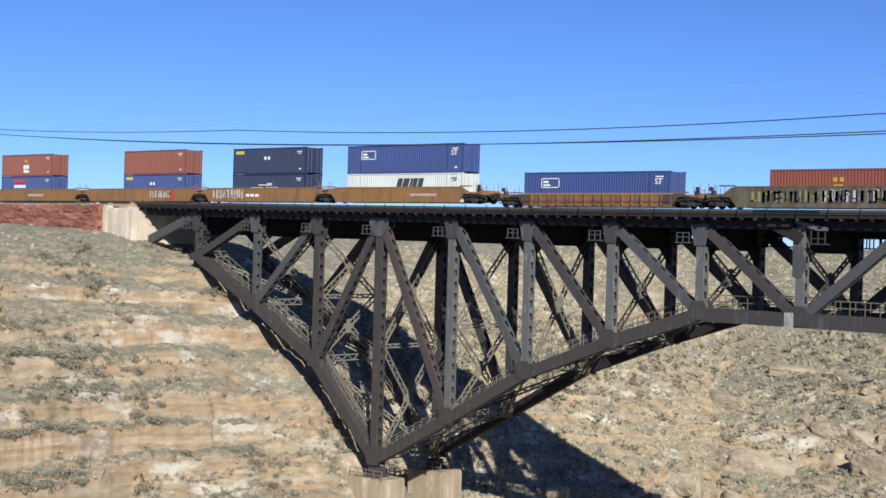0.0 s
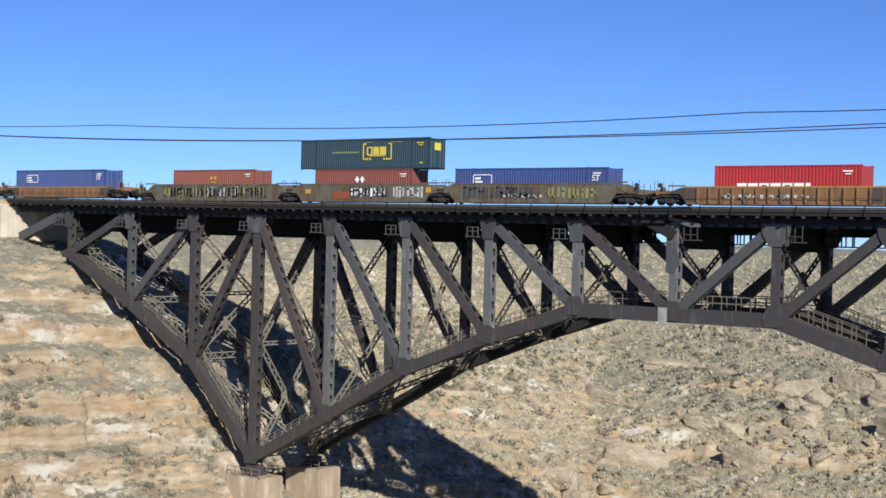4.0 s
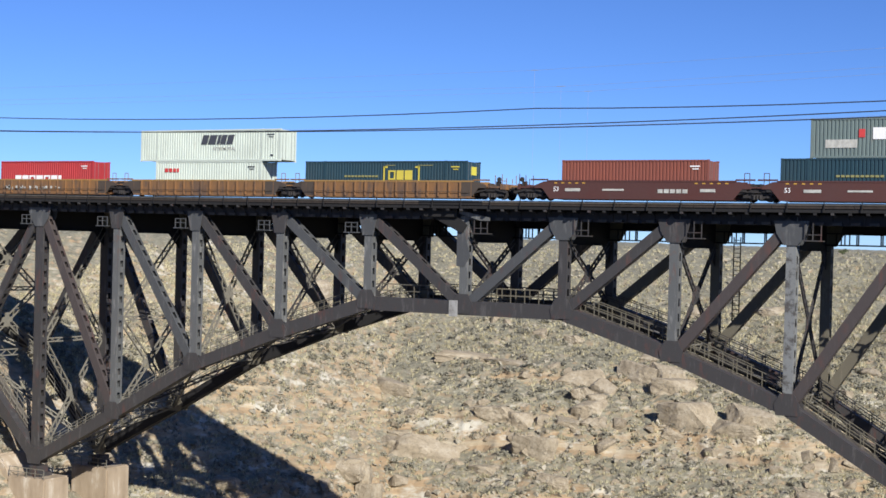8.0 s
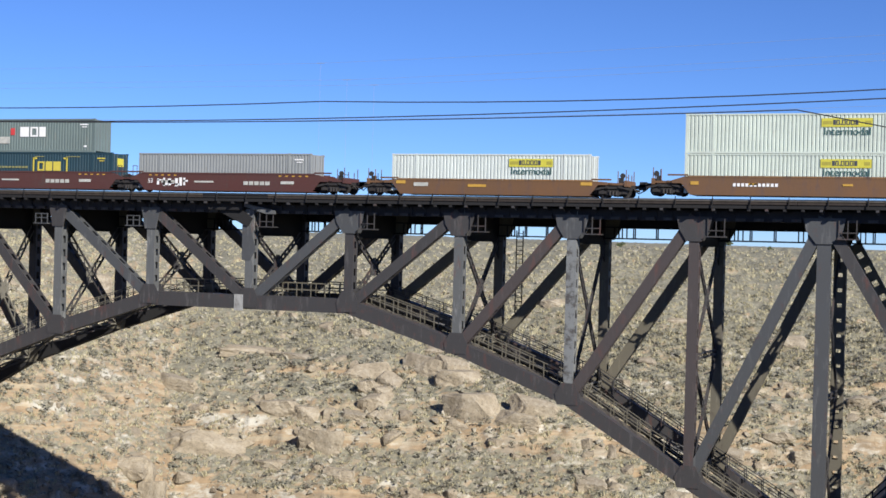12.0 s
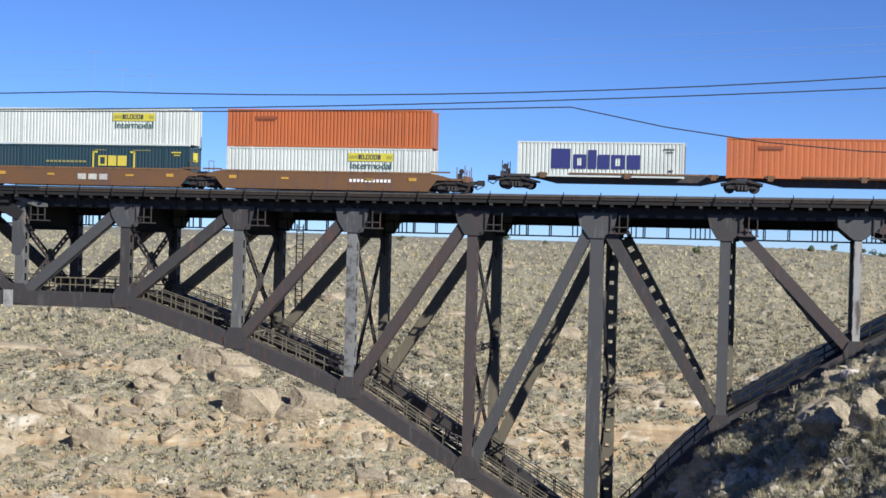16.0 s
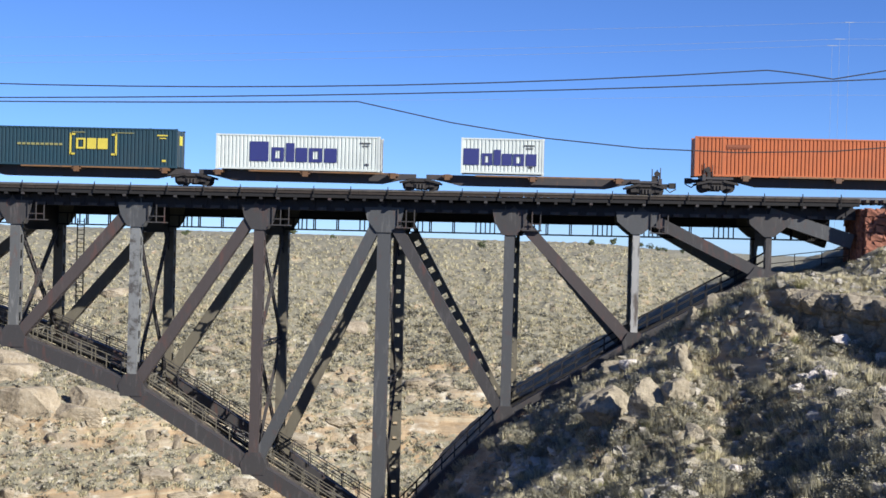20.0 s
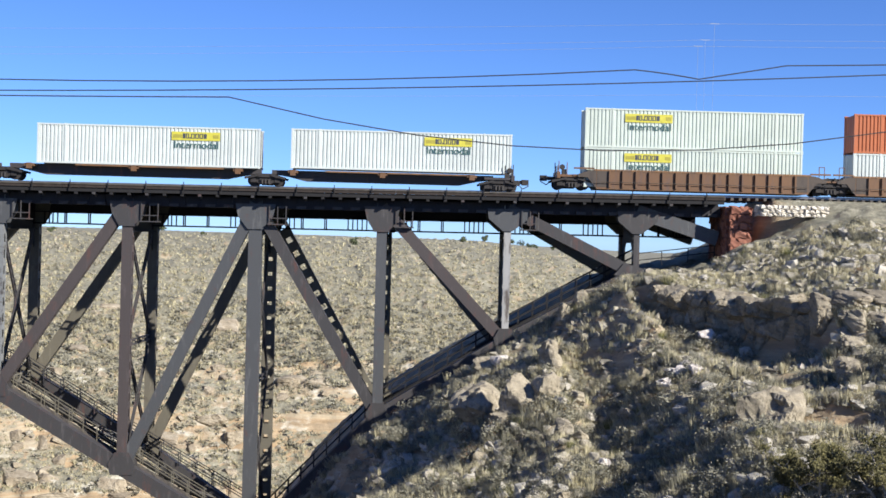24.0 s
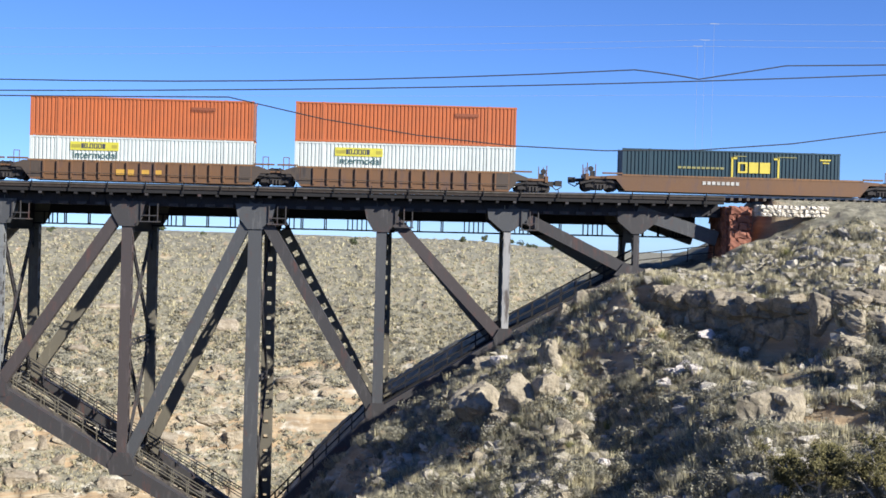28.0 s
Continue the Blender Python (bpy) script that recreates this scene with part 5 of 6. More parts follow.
def well_car(trucks, material, label, ribbed, tags, ends=(True, True), rim=1.32):
    u = trucks[0]
    th = empty("well_car", label, "rail car", Matrix.Translation((u, TRACK_Y, RAIL_Z)), "rail cars")
    for x in trucks:
        truck_parts(th, x - u)
    for i, (a, b) in enumerate(zip(trucks, trucks[1:])):
        well_body(th, a - u, b - u, material, ribbed, tags[i] if i < len(tags) else [], rim)
    for x in trucks[1:-1]:
        joint(th, x - u, material)
    if ends[0]:
        car_end(th, trucks[0] - u, -1, material)
    if ends[1]:
        car_end(th, trucks[-1] - u, 1, material)
    if material is CAR_RED:
        for a, b in zip(trucks, trucks[1:]):
            lettering("53", 0.5, INK["white"], th, a - u + 2.1, 0.72, -1.475, "white number 53")
            for k in range(5):
                mark(th, "reflector", "gold", [(a - u + 2.2 + k * 0.6, a - u + 2.45 + k * 0.6, 1.33, 1.42)], -1.48)
                mark(th, "reflector", "gold", [(b - u - 2.4 - k * 0.6, b - u - 2.15 - k * 0.6, 1.33, 1.42)], -1.48)
    TRAIN.append((th, u, TRACK_Y, RAIL_Z, (trucks[-3] if len(trucks) > 4 else sum(trucks) / len(trucks)) - u))


def spine_car(trucks, label):
    u = trucks[0]
    th = empty("spine_car", label, "rail car", Matrix.Translation((u, TRACK_Y, RAIL_Z)), "rail cars")
    for x in trucks:
        truck_parts(th, x - u)
    for a, b in zip(trucks, trucks[1:]):
        a, b = a - u, b - u
        bm = bmesh.new()
        v = []
        for y in (-0.42, 0.42):
            v.append([bm.verts.new((x, y, z)) for x, z in ((a + 0.4, 0.98), (a + 1.6, 0.8), (a + 2.9, 0.5), (b - 2.9, 0.5), (b - 1.6, 0.8), (b - 0.4, 0.98), (b - 0.4, 1.26), (a + 0.4, 1.26))])
        bm.faces.new(v[0])
        bm.faces.new(v[1][::-1])
        for i in range(8):
            bm.faces.new((v[0][i], v[1][i], v[1][(i + 1) % 8], v[0][(i + 1) % 8]))
        part("centre_sill", bm, CAR_BLACK, th)
        for x in (a + 2.0, (a + b) / 2, b - 2.0):
            bm = bmesh.new()
            box(bm, x - 0.35, x + 0.35, -1.3, 1.3, 1.04, 1.24)
            box(bm, x - 0.2, x + 0.2, -1.35, -1.15, 0.86, 1.27)
            part("cross_bearer", bm, CAR_BROWN, th)
        bm = bmesh.new()
        box(bm, (a + b) / 2 - 4.2, (a + b) / 2 + 6.5, -1.3, -1.05, 1.16, 1.265)
        part("side_rail", bm, CAR_ORANGE, th)
    car_end(th, 0, -1, CAR_BLACK)
    car_end(th, trucks[-1] - u, 1, CAR_BLACK)
    TRAIN.append((th, u, TRACK_Y, RAIL_Z, (trucks[-3] if len(trucks) > 4 else sum(trucks) / len(trucks)) - u))


NAME = [(-6.2, -4.9, 0.72, 0.95), (5.0, 6.2, 0.72, 0.95)]
BAR = [("pale", [(-1.6 + k * 0.42, -1.26 + k * 0.42, 0.68, 0.98) for k in range(9)])]
well_car([-141.4, -121.4, -99.6, -75.9, -54.7, -33.9], CAR_YELLOW, "ochre well car with spray-painted sides", False,
         [BAR, BAR, [("pale", scrawl(2.5, 6.0, 0.45, 1.4, 3)), ("red", [(6.3, 7.2, 0.45, 1.1)])], [("pale", scrawl(-8.0, -2.6, 0.42, 1.5, 5)), ("white", [(-2.2, -1.6, 0.65, 0.95), (-1.4, -0.8, 0.65, 0.95), (-0.6, 0.0, 0.65, 0.95)])], [("pale", [(2.2 + k * 0.4, 2.5 + k * 0.4, 0.72, 0.98) for k in range(9)])]], (False, True), rim=1.66)
well_car([-30.4, -10.5], CAR_ORANGE, "short ribbed orange-brown well car", True, [[]])
well_car([-7.2, 14.2, 33.2, 53.0], CAR_OLIVE, "faded grey well car covered in graffiti", False,
         [[("pale", scrawl(-1.0, 3.2, 0.5, 1.6, 11)), ("dull", scrawl(-7.5, -1.2, 0.5, 1.5, 12)), ("dark", scrawl(-6.5, 7.5, 0.45, 1.6, 26)), ("dull", scrawl(3.4, 7.0, 0.6, 1.6, 27))],
          [("pale", scrawl(4.0, 7.6, 0.5, 1.6, 13)), ("gold", [(-7.2, -6.5, 0.9, 1.3), (7.9, 8.5, 1.0, 1.5)]), ("white", scrawl(-1.2, 3.2, 0.6, 1.5, 14)), ("dark", scrawl(-1.4, 3.4, 0.5, 1.6, 18)), ("brown", [(-3.6, -1.4, 0.4, 1.1)])],
          [("dark", scrawl(-7.2, 0.5, 0.45, 1.65, 15)), ("pale", scrawl(-3.0, 1.0, 0.5, 0.9, 16)), ("dull", scrawl(2.0, 6.5, 0.5, 1.5, 28))]], rim=1.86)
well_car([57.5, 77.4, 97.1, 117.1], CAR_ORANGE, "ribbed orange-brown well car", True, [[("pale", scrawl(-5, 2, 0.5, 0.95, 21))], [], []], rim=1.56)
logo_r = [("pale", [(1.6 + k * 0.5, 2.0 + k * 0.5, 0.62, 0.92) for k in range(5)] + NAME), ("pale", [(-3.0, -1.2, 0.78, 0.92)])]
well_car([121.3, 140.0, 159.5, 178.7], CAR_RED, "dark red well car with smooth sides", False, [logo_r, logo_r, logo_r + [("white", scrawl(-6.6, -4.0, 0.42, 1.2, 25))]], rim=1.6)
well_car([183.3, 202.2], CAR_BROWN, "rusty brown single well car", False, [[("pale", [(-6.5, -5.3, 0.72, 1.0)]), ("gold", [(-8, -7.2, 0.9, 1.15), (7.0, 7.9, 0.9, 1.15), (-2, -0.5, 0.7, 0.9)])]])
tag_y = [("gold", [(-7.6, -7.0, 0.85, 1.1), (-3.4, -2.8, 0.85, 1.0), (3.2, 3.9, 0.85, 1.0), (6.6, 7.2, 0.85, 1.1)])]
well_car([206.2, 225.0, 244.0, 263.7], CAR_BROWN, "brown well car with yellow reflector marks", False,
         [tag_y + [("white", [(-4.5 + k * 0.3, -4.3 + k * 0.3, 0.75, 0.98) for k in range(11)])], tag_y + [("pale", [(-0.8, -0.1, 0.55, 1.0), (0.1, 0.8, 0.55, 1.0), (1.0, 1.7, 0.55, 1.0)])], tag_y + [("white", [(2.0 + k * 0.3, 2.2 + k * 0.3, 0.72, 0.95) for k in range(11)])]], rim=1.52)
spine_car([267.5, 283.9, 300.8, 318.1, 335.1, 351.6], "black articulated spine car with low sloping sills")
spine_car([355.7, 373.0, 392.1, 409.2], "black articulated spine car with low sloping sills")
well_car([413.5, 432.7, 452.2, 471.0], CAR_BROWN, "ribbed rusty brown well car", True, [[], [("gold", [(-1.8, -0.5, 0.55, 0.95), (0.0, 0.6, 0.6, 0.95), (0.9, 1.5, 0.6, 0.95)])], []], rim=1.56)
well_car([475.4, 496.4], CAR_BROWN, "rusty brown single well car with smooth sides", False, [[("pale", [(-3.0 + k * 0.35, -2.75 + k * 0.35, 0.7, 0.95) for k in range(8)])]])
well_car([500.1, 519.6], CAR_BROWN, "rusty brown single well car with smooth sides", False, [[]])

LOW, UP, SPINE = 0.36, 3.27, 1.28
F53, F40, F20 = 16.15, 12.19, 6.06
container(-111.69, LOW, F40, BLUE, "blue shipping container in a well car under a red one", "red_white")
container(-111.69, UP, F40, MAROON, "rust red shipping container stacked on a blue one", "white_panel")
container(-84.48, LOW, F40, BLUE, "blue shipping container in a well car under a red one", "eyes")
container(-84.48, UP, F40, MAROON, "plain rust red shipping container stacked on a blue one")
container(-64.59, LOW, F40, NAVY, "navy shipping container with a white name in a well car", "arc_name")
container(-64.59, UP, F40, NAVY, "navy shipping container stacked on another navy one", "eyes")
container(-44.74, LOW, F53, WHITE, "white shipping container with slanted dark name in a well car", "slanted")
container(-44.74, UP, F53, BLUE, "blue shipping container stacked on a white one", "outlined")
container(-20.66, LOW, F53, BLUE, "blue shipping container alone in a well car", "outlined")
container(3.60, LOW, F40, MAROON, "rust red shipping container with gold emblem in a graffiti car", "gold_white")
container(23.63, LOW, F40, BROWN_RED, "brown-red shipping container under a longer dark teal one", "two_diamonds")
container(23.63, UP, F53, GREEN, "dark teal shipping container with yellow emblem stacked on a brown one", "bracket")
container(43.29, LOW, F53, BLUE, "blue shipping container alone in a graffiti car", "outlined")
container(67.69, LOW, F40, RED, "bright red shipping container with white name", "white_name")
container(87.69, LOW, F40, CREAM, "off-white shipping container under a longer white one", "red_small")
container(87.79, UP, F53, CREAM, "white shipping container with slanted dark name stacked on top", "slanted")
container(107.12, LOW, F53, GREEN, "dark teal shipping container with yellow emblem in a well car", "bracket")
container(130.11, LOW, F40, MAROON, "rust red shipping container in a dark red car")
container(149.80, LOW, F53, GREEN, "dark teal shipping container with yellow emblem under a grey one", "bracket")
container(149.98, UP, F40, GREY_GREEN, "grey-green shipping container with white name stacked on a teal one", "grey_name")
container(169.04, LOW, F53, GREY, "plain grey shipping container in a dark red car")
container(192.34, LOW, F53, WHITE, "white shipping container with yellow name panel alone in its car", "panel")
container(215.62, LOW, F53, CREAM, "white shipping container with yellow name panel under another", "panel")
container(215.62, UP, F53, CREAM, "white shipping container with yellow name panel stacked on another", "panel")
container(234.8, LOW, F53, GREEN, "dark teal shipping container with yellow emblem under a white one", "bracket")
container(234.8, UP, F53, WHITE, "white shipping container with yellow name panel stacked on a teal one", "panel")
container(254.0, LOW, F53, WHITE, "white shipping container with yellow name panel under an orange one", "panel")
container(254.0, UP, F53, ORANGE, "orange shipping container stacked on a white one", "brown_bar_left")
container(274.7, SPINE, F40, WHITE, "white shipping container with large blue name on a spine car", "blue_name", 2.59)
container(291.8, SPINE, F53, ORANGE, "orange shipping container alone on a spine car", "brown_bar", 2.9, True)
container(308.9, SPINE, F53, GREEN, "dark teal shipping container with yellow emblem on a spine car", "bracket")
container(326.0, SPINE, F40, WHITE, "white shipping container with large blue name on a spine car", "blue_name", 2.59)
container(341.1, SPINE, F20, WHITE, "short white shipping container with blue name on a spine car", "blue_name_small", 2.59)
container(362.8, SPINE, F53, ORANGE, "orange shipping container alone on a spine car", "brown_bar")
container(383.6, SPINE, F53, WHITE, "white shipping container with yellow name panel on a spine car", "panel")
container(402.0, SPINE, F53, WHITE, "white shipping container with yellow name panel on a spine car", "panel")
container(423.1, LOW, F53, CREAM, "white shipping container with rust streaks under another", "panel_left")
container(423.1, UP, F53, CREAM, "white shipping container with yellow name panel stacked on another", "panel_left")
container(442.4, LOW, F53, WHITE, "white shipping container with yellow name panel under an orange one", "panel_left")
container(442.4, UP, F53, ORANGE, "orange shipping container stacked on a white one", "brown_bar")
container(461.6, LOW, F53, WHITE, "white shipping container with yellow name panel under an orange one", "panel_left")
container(461.6, UP, F53, ORANGE, "orange shipping container stacked on a white one", "brown_bar")
container(485.1, LOW, F53, GREEN, "dark teal shipping container with yellow emblem alone in its car", "bracket")

# ---- loose rock, brush and grass on the slopes ----
RND = np.random.RandomState(7)


def seen_spots(count, az0, az1, r0, r1, step_az=0.3, step_r=0.8):
    """Spots on the ground facing the camera's side of the canyon, spread evenly over what lies open to the south."""
    az, rad = np.arange(az0, az1, step_az), np.arange(r0, r1, step_r)
    a, r = np.meshgrid(np.radians(az), rad)
    x, y = EYE.x + r * np.sin(a), EYE.y + r * np.cos(a)
    z = height(x, y)
    el = z / r
    top = np.maximum.accumulate(el, axis=0)
    gain = np.zeros_like(el)
    gain[1:] = np.maximum(top[1:] - top[:-1], 0)
    gain[top > el + 0.004] = 0
    p = gain.ravel()
    pick = RND.choice(len(p), count, p=p / p.sum())
    rr = r.ravel()[pick] + RND.uniform(-0.5, 0.5, count) * step_r
    aa = a.ravel()[pick] + np.radians(RND.uniform(-0.5, 0.5, count) * step_az)
    x, y = EYE.x + rr * np.sin(aa), EYE.y + rr * np.cos(aa)
    z = height(x, y)
    e = 0.4
    slope = np.hypot(height(x + e, y) - height(x - e, y), height(x, y + e) - height(x, y - e)) / (2 * e)
    return x, y, z, slope


def rock_shapes(kinds, sub, seed):
    """Angular stones: hulls of a few points, the larger ones with broken faces."""
    rnd = random.Random(seed)
    out = []
    for k in range(kinds):
        bm = bmesh.new()
        for i in range(7 + 4 * sub):
            p = Vector((rnd.uniform(-1, 1), rnd.uniform(-1, 1), rnd.uniform(-1, 1)))
            p = p / max(abs(p.x), abs(p.y), abs(p.z)) * rnd.uniform(0.72, 1.0) if i % 3 else p.normalized()
            bm.verts.new(p)
        bmesh.ops.convex_hull(bm, input=bm.verts)
        bmesh.ops.delete(bm, geom=[v for v in bm.verts if not v.link_faces], context="VERTS")
        bmesh.ops.triangulate(bm, faces=bm.faces[:])
        if sub > 2:
            bmesh.ops.subdivide_edges(bm, edges=bm.edges[:], cuts=2, use_grid_fill=True)
            bmesh.ops.triangulate(bm, faces=bm.faces[:])
            for v in bm.verts:
                v.co += v.co.normalized() * 0.045 * noise.noise(v.co * 2.3 + Vector((seed, k, 0))) + v.co.normalized() * 0.03 * noise.noise(v.co * 7.0)
        bm.verts.index_update()
        co = np.array([v.co[:] for v in bm.verts])
        tri = np.array([[v.index for v in f.verts] for f in bm.faces])
        bm.free()
        out.append((co, tri))
    return out


def spread(shapes, x, y, z, sx, sy, sz, turn, tilt):
    cos, tris, base = [], [], 0
    for i in range(len(x)):
        co, tri = shapes[i % len(shapes)]
        c, s = math.cos(turn[i]), math.sin(turn[i])
        p = co * (sx[i], sy[i], sz[i])
        ct, st = math.cos(tilt[i]), math.sin(tilt[i])
        q = np.stack([p[:, 0] * ct - p[:, 2] * st, p[:, 1], p[:, 0] * st + p[:, 2] * ct], -1)
        q = np.stack([q[:, 0] * c - q[:, 1] * s + x[i], q[:, 0] * s + q[:, 1] * c + y[i], q[:, 2] + z[i]], -1)
        cos.append(q)
        tris.append(tri + base)
        base += len(co)
    return np.concatenate(cos), np.concatenate(tris)


def scatter_rocks(name, label, count, zone, size, sub, material, sink=0.15, keep=None, seed=1):
    x, y, z, slope = seen_spots(count, *zone)
    ok = slope < 1.6
    if keep is not None:
        ok &= keep(x, y, z)
    x, y, z = x[ok], y[ok], z[ok]
    n = len(x)
    s = size[0] + (size[1] - size[0]) * RND.power(0.45, n)
    co, tri = spread(rock_shapes(14, sub, seed), x, y, z + s * 0.25 - s * sink, s * RND.uniform(0.8, 1.5, n), s * RND.uniform(0.7, 1.2, n), s * RND.uniform(0.55, 1.0, n), RND.uniform(0, 6.3, n), RND.uniform(-0.4, 0.4, n))
    return tagged(new(name, grid_mesh(name, co, tri, material)), label, "rocks", kind="stuff")


def tuft_shapes(kinds, blades, spreadout, tall, wide, seed):
    """Clumps of narrow upright leaves that lean outwards."""
    rnd = random.Random(seed)
    out = []
    for k in range(kinds):
        co, tri = [], []
        for b in range(blades):
            a = rnd.uniform(0, math.tau)
            rr = rnd.uniform(0, 0.5) * spreadout
            lean = rnd.uniform(0.2, 1.0) * spreadout
            h = tall * rnd.uniform(0.55, 1.0)
            w = wide * rnd.uniform(0.6, 1.2)
            bx, by = rr * math.cos(a), rr * math.sin(a)
            tx, ty = bx + lean * 0.6 * math.cos(a), by + lean * 0.6 * math.sin(a)
            px, py = -math.sin(a + 0.8) * w, math.cos(a + 0.8) * w
            i = len(co)
            co += [(bx - px, by - py, -0.15), (bx + px, by + py, -0.15), (tx, ty, h)]
            tri.append((i, i + 1, i + 2))
        out.append((np.array(co), np.array(tri)))
    return out


def bush_shapes(kinds, leaves, seed, size=0.2):
    """Low domes of many small leaf clumps with gaps between them."""
    rnd = random.Random(seed)
    out = []
    for k in range(kinds):
        lobes = [(Vector((rnd.uniform(-0.55, 0.55), rnd.uniform(-0.55, 0.55), rnd.uniform(0.15, 0.5))), rnd.uniform(0.3, 0.55)) for _ in range(5)]
        co, tri = [], []
        for b in range(leaves):
            c, rad = rnd.choice(lobes)
            d = Vector((rnd.gauss(0, 1), rnd.gauss(0, 1), rnd.gauss(0.3, 1))).normalized()
            p = c + d * rad * rnd.uniform(0.6, 1.0)
            p.z = max(p.z, 0.0)
            u = Vector((rnd.gauss(0, 1), rnd.gauss(0, 1), rnd.gauss(0, 1))).normalized()
            v = u.cross(d).normalized()
            s = size * rnd.uniform(0.6, 1.3)
            i = len(co)
            co += [tuple(p + u * s), tuple(p - u * s * 0.5 + v * s * 0.8), tuple(p - u * s * 0.5 - v * s * 0.8)]
            tri.append((i, i + 1, i + 2))
        out.append((np.array(co), np.array(tri)))
    return out


def scatter_brush(name, label, category, count, zone, size, shapes, material, steepest=0.9, keep=None):
    x, y, z, slope = seen_spots(count, *zone)
    ok = slope < steepest
    if keep is not None:
        ok &= keep(x, y, z)
    x, y, z = x[ok], y[ok], z[ok]
    n = len(x)
    s = RND.uniform(*size, n)
    co, tri = spread(shapes, x, y, z - 0.05, s, s * RND.uniform(0.8, 1.2, n), s * RND.uniform(0.6, 1.0, n), RND.uniform(0, 6.3, n), RND.uniform(-0.1, 0.1, n))
    return tagged(new(name, grid_mesh(name, co, tri, material)), label, category, kind="stuff")


FAR_ZONE = (-52, 24, 146, 300)
WALL_ZONE = (-63, -40, 96, 240)
HILL_ZONE = (-6, 21, 40, 104)
on_far = lambda x, y, z: (y > 13) & (z < -0.2) & (x > -66 - 0.3 * y)
on_wall = lambda x, y, z: (x < -44) & (y < 60)
bare = lambda x, y, z: (z < -21 + 5 * vnoise(x, y, 16, 95, 3)) & (lattice(np.floor(x * 7).astype(np.int64), np.floor(y * 7).astype(np.int64), 8) < 0.72)
on_hill = lambda x, y, z: (x > 44) & (y < -1.5) & (y > -66)
scatter_rocks("far_slope_rocks", "pale limestone rubble strewn over the far canyon slope", 22000, FAR_ZONE, (0.08, 0.48), 1, ROCK, keep=lambda x, y, z: on_far(x, y, z) & ((x < -2 + 14 * vnoise(x, y, 25, 93, 3)) | (lattice(np.floor(x * 9).astype(np.int64), np.floor(y * 9).astype(np.int64), 4) < 0.22)), seed=2)
scatter_rocks("far_slope_boulders", "large pale boulders on the far canyon slope", 800, FAR_ZONE, (0.45, 1.4), 3, ROCK_TAN, 0.5, lambda x, y, z: on_far(x, y, z) & (z < -12 - 0.12 * x), seed=3)
scatter_brush("far_slope_brush", "grey-green desert brush on the far canyon slope", "brush", 15000, FAR_ZONE, (0.4, 1.15), bush_shapes(8, 34, 4, 0.2), SAGE_GREY, 1.6, lambda x, y, z: on_far(x, y, z) & ~bare(x, y, z) & (z < -11 + 6 * vnoise(x, y, 30, 87, 3)))
scatter_brush("far_slope_grass", "dry straw grass on the far slope", "grass", 26000, FAR_ZONE, (0.4, 0.95), tuft_shapes(8, 10, 0.7, 0.75, 0.11, 5), STRAW, 1.2, on_far)
scatter_brush("far_slope_scrub", "dense olive-straw scrub on the eastern far slope", "brush", 24000, (-36, 24, 146, 300), (0.4, 0.95), tuft_shapes(10, 13, 1.0, 0.65, 0.12, 35), SAGE_PALE, 1.4, lambda x, y, z: on_far(x, y, z) & ~bare(x, y, z) & (x > -12 + 14 * vnoise(x, y, 25, 93, 3)))
scatter_brush("far_rim_grass", "dry straw grass along the top of the far slope", "grass", 30000, FAR_ZONE, (0.45, 1.0), tuft_shapes(8, 10, 0.8, 0.75, 0.12, 25), STRAW, 1.2, lambda x, y, z: on_far(x, y, z) & (z > -19 + 5 * vnoise(x, y, 30, 88, 3)))
scatter_rocks("wall_rubble", "broken blocks on the ledges of the canyon wall", 3200, WALL_ZONE, (0.1, 0.5), 2, ROCK_TAN, 0.4, on_wall, seed=4)
scatter_brush("wall_brush", "grey-green brush on the ledges of the canyon wall", "brush", 5200, WALL_ZONE, (0.4, 1.25), bush_shapes(8, 170, 6, 0.075), SAGE, 2.0, lambda x, y, z: on_wall(x, y, z) & (vnoise(x, y, 5.5, 77, 3) > 0.12 + 0.012 * (y + 18)))
scatter_brush("wall_grass", "dry straw grass on the ledges of the canyon wall", "grass", 2500, WALL_ZONE, (0.35, 0.8), tuft_shapes(8, 30, 0.7, 0.6, 0.06, 15), STRAW, 1.0, on_wall)
# the bright flat above the ledge, and the brushy slope below it
above = lambda x, y: y > -12.2 - 1.15 * (x - 74)
scatter_rocks("hill_rubble", "angular limestone rubble on the near slope", 7500, HILL_ZONE, (0.09, 0.42), 1, ROCK, keep=on_hill, seed=5)
scatter_rocks("hill_top_rubble", "pale limestone chips on the flat above the ledge", 5000, (7, 21, 80, 104), (0.05, 0.26), 1, ROCK_PALE, keep=lambda x, y, z: on_hill(x, y, z) & above(x, y) & (x > 70), seed=6)
scatter_rocks("hill_pale_stones", "pale broken stones among the brush on the near slope", 2600, HILL_ZONE, (0.15, 0.5), 2, ROCK_PALE, 0.0, lambda x, y, z: on_hill(x, y, z) & (vnoise(x, y, 5, 61, 3) > 0.05), seed=9)
scatter_brush("hill_grass", "dry straw bunchgrass on the near slope", "grass", 6200, HILL_ZONE, (0.4, 0.95), tuft_shapes(10, 38, 0.75, 0.8, 0.04, 7), STRAW, 1.3, on_hill)
scatter_brush("hill_top_grass", "dry straw grass on the flat above the ledge", "grass", 7000, (7, 21, 80, 104), (0.3, 0.7), tuft_shapes(8, 30, 0.9, 0.6, 0.04, 27), STRAW, 1.3, lambda x, y, z: on_hill(x, y, z) & above(x, y))
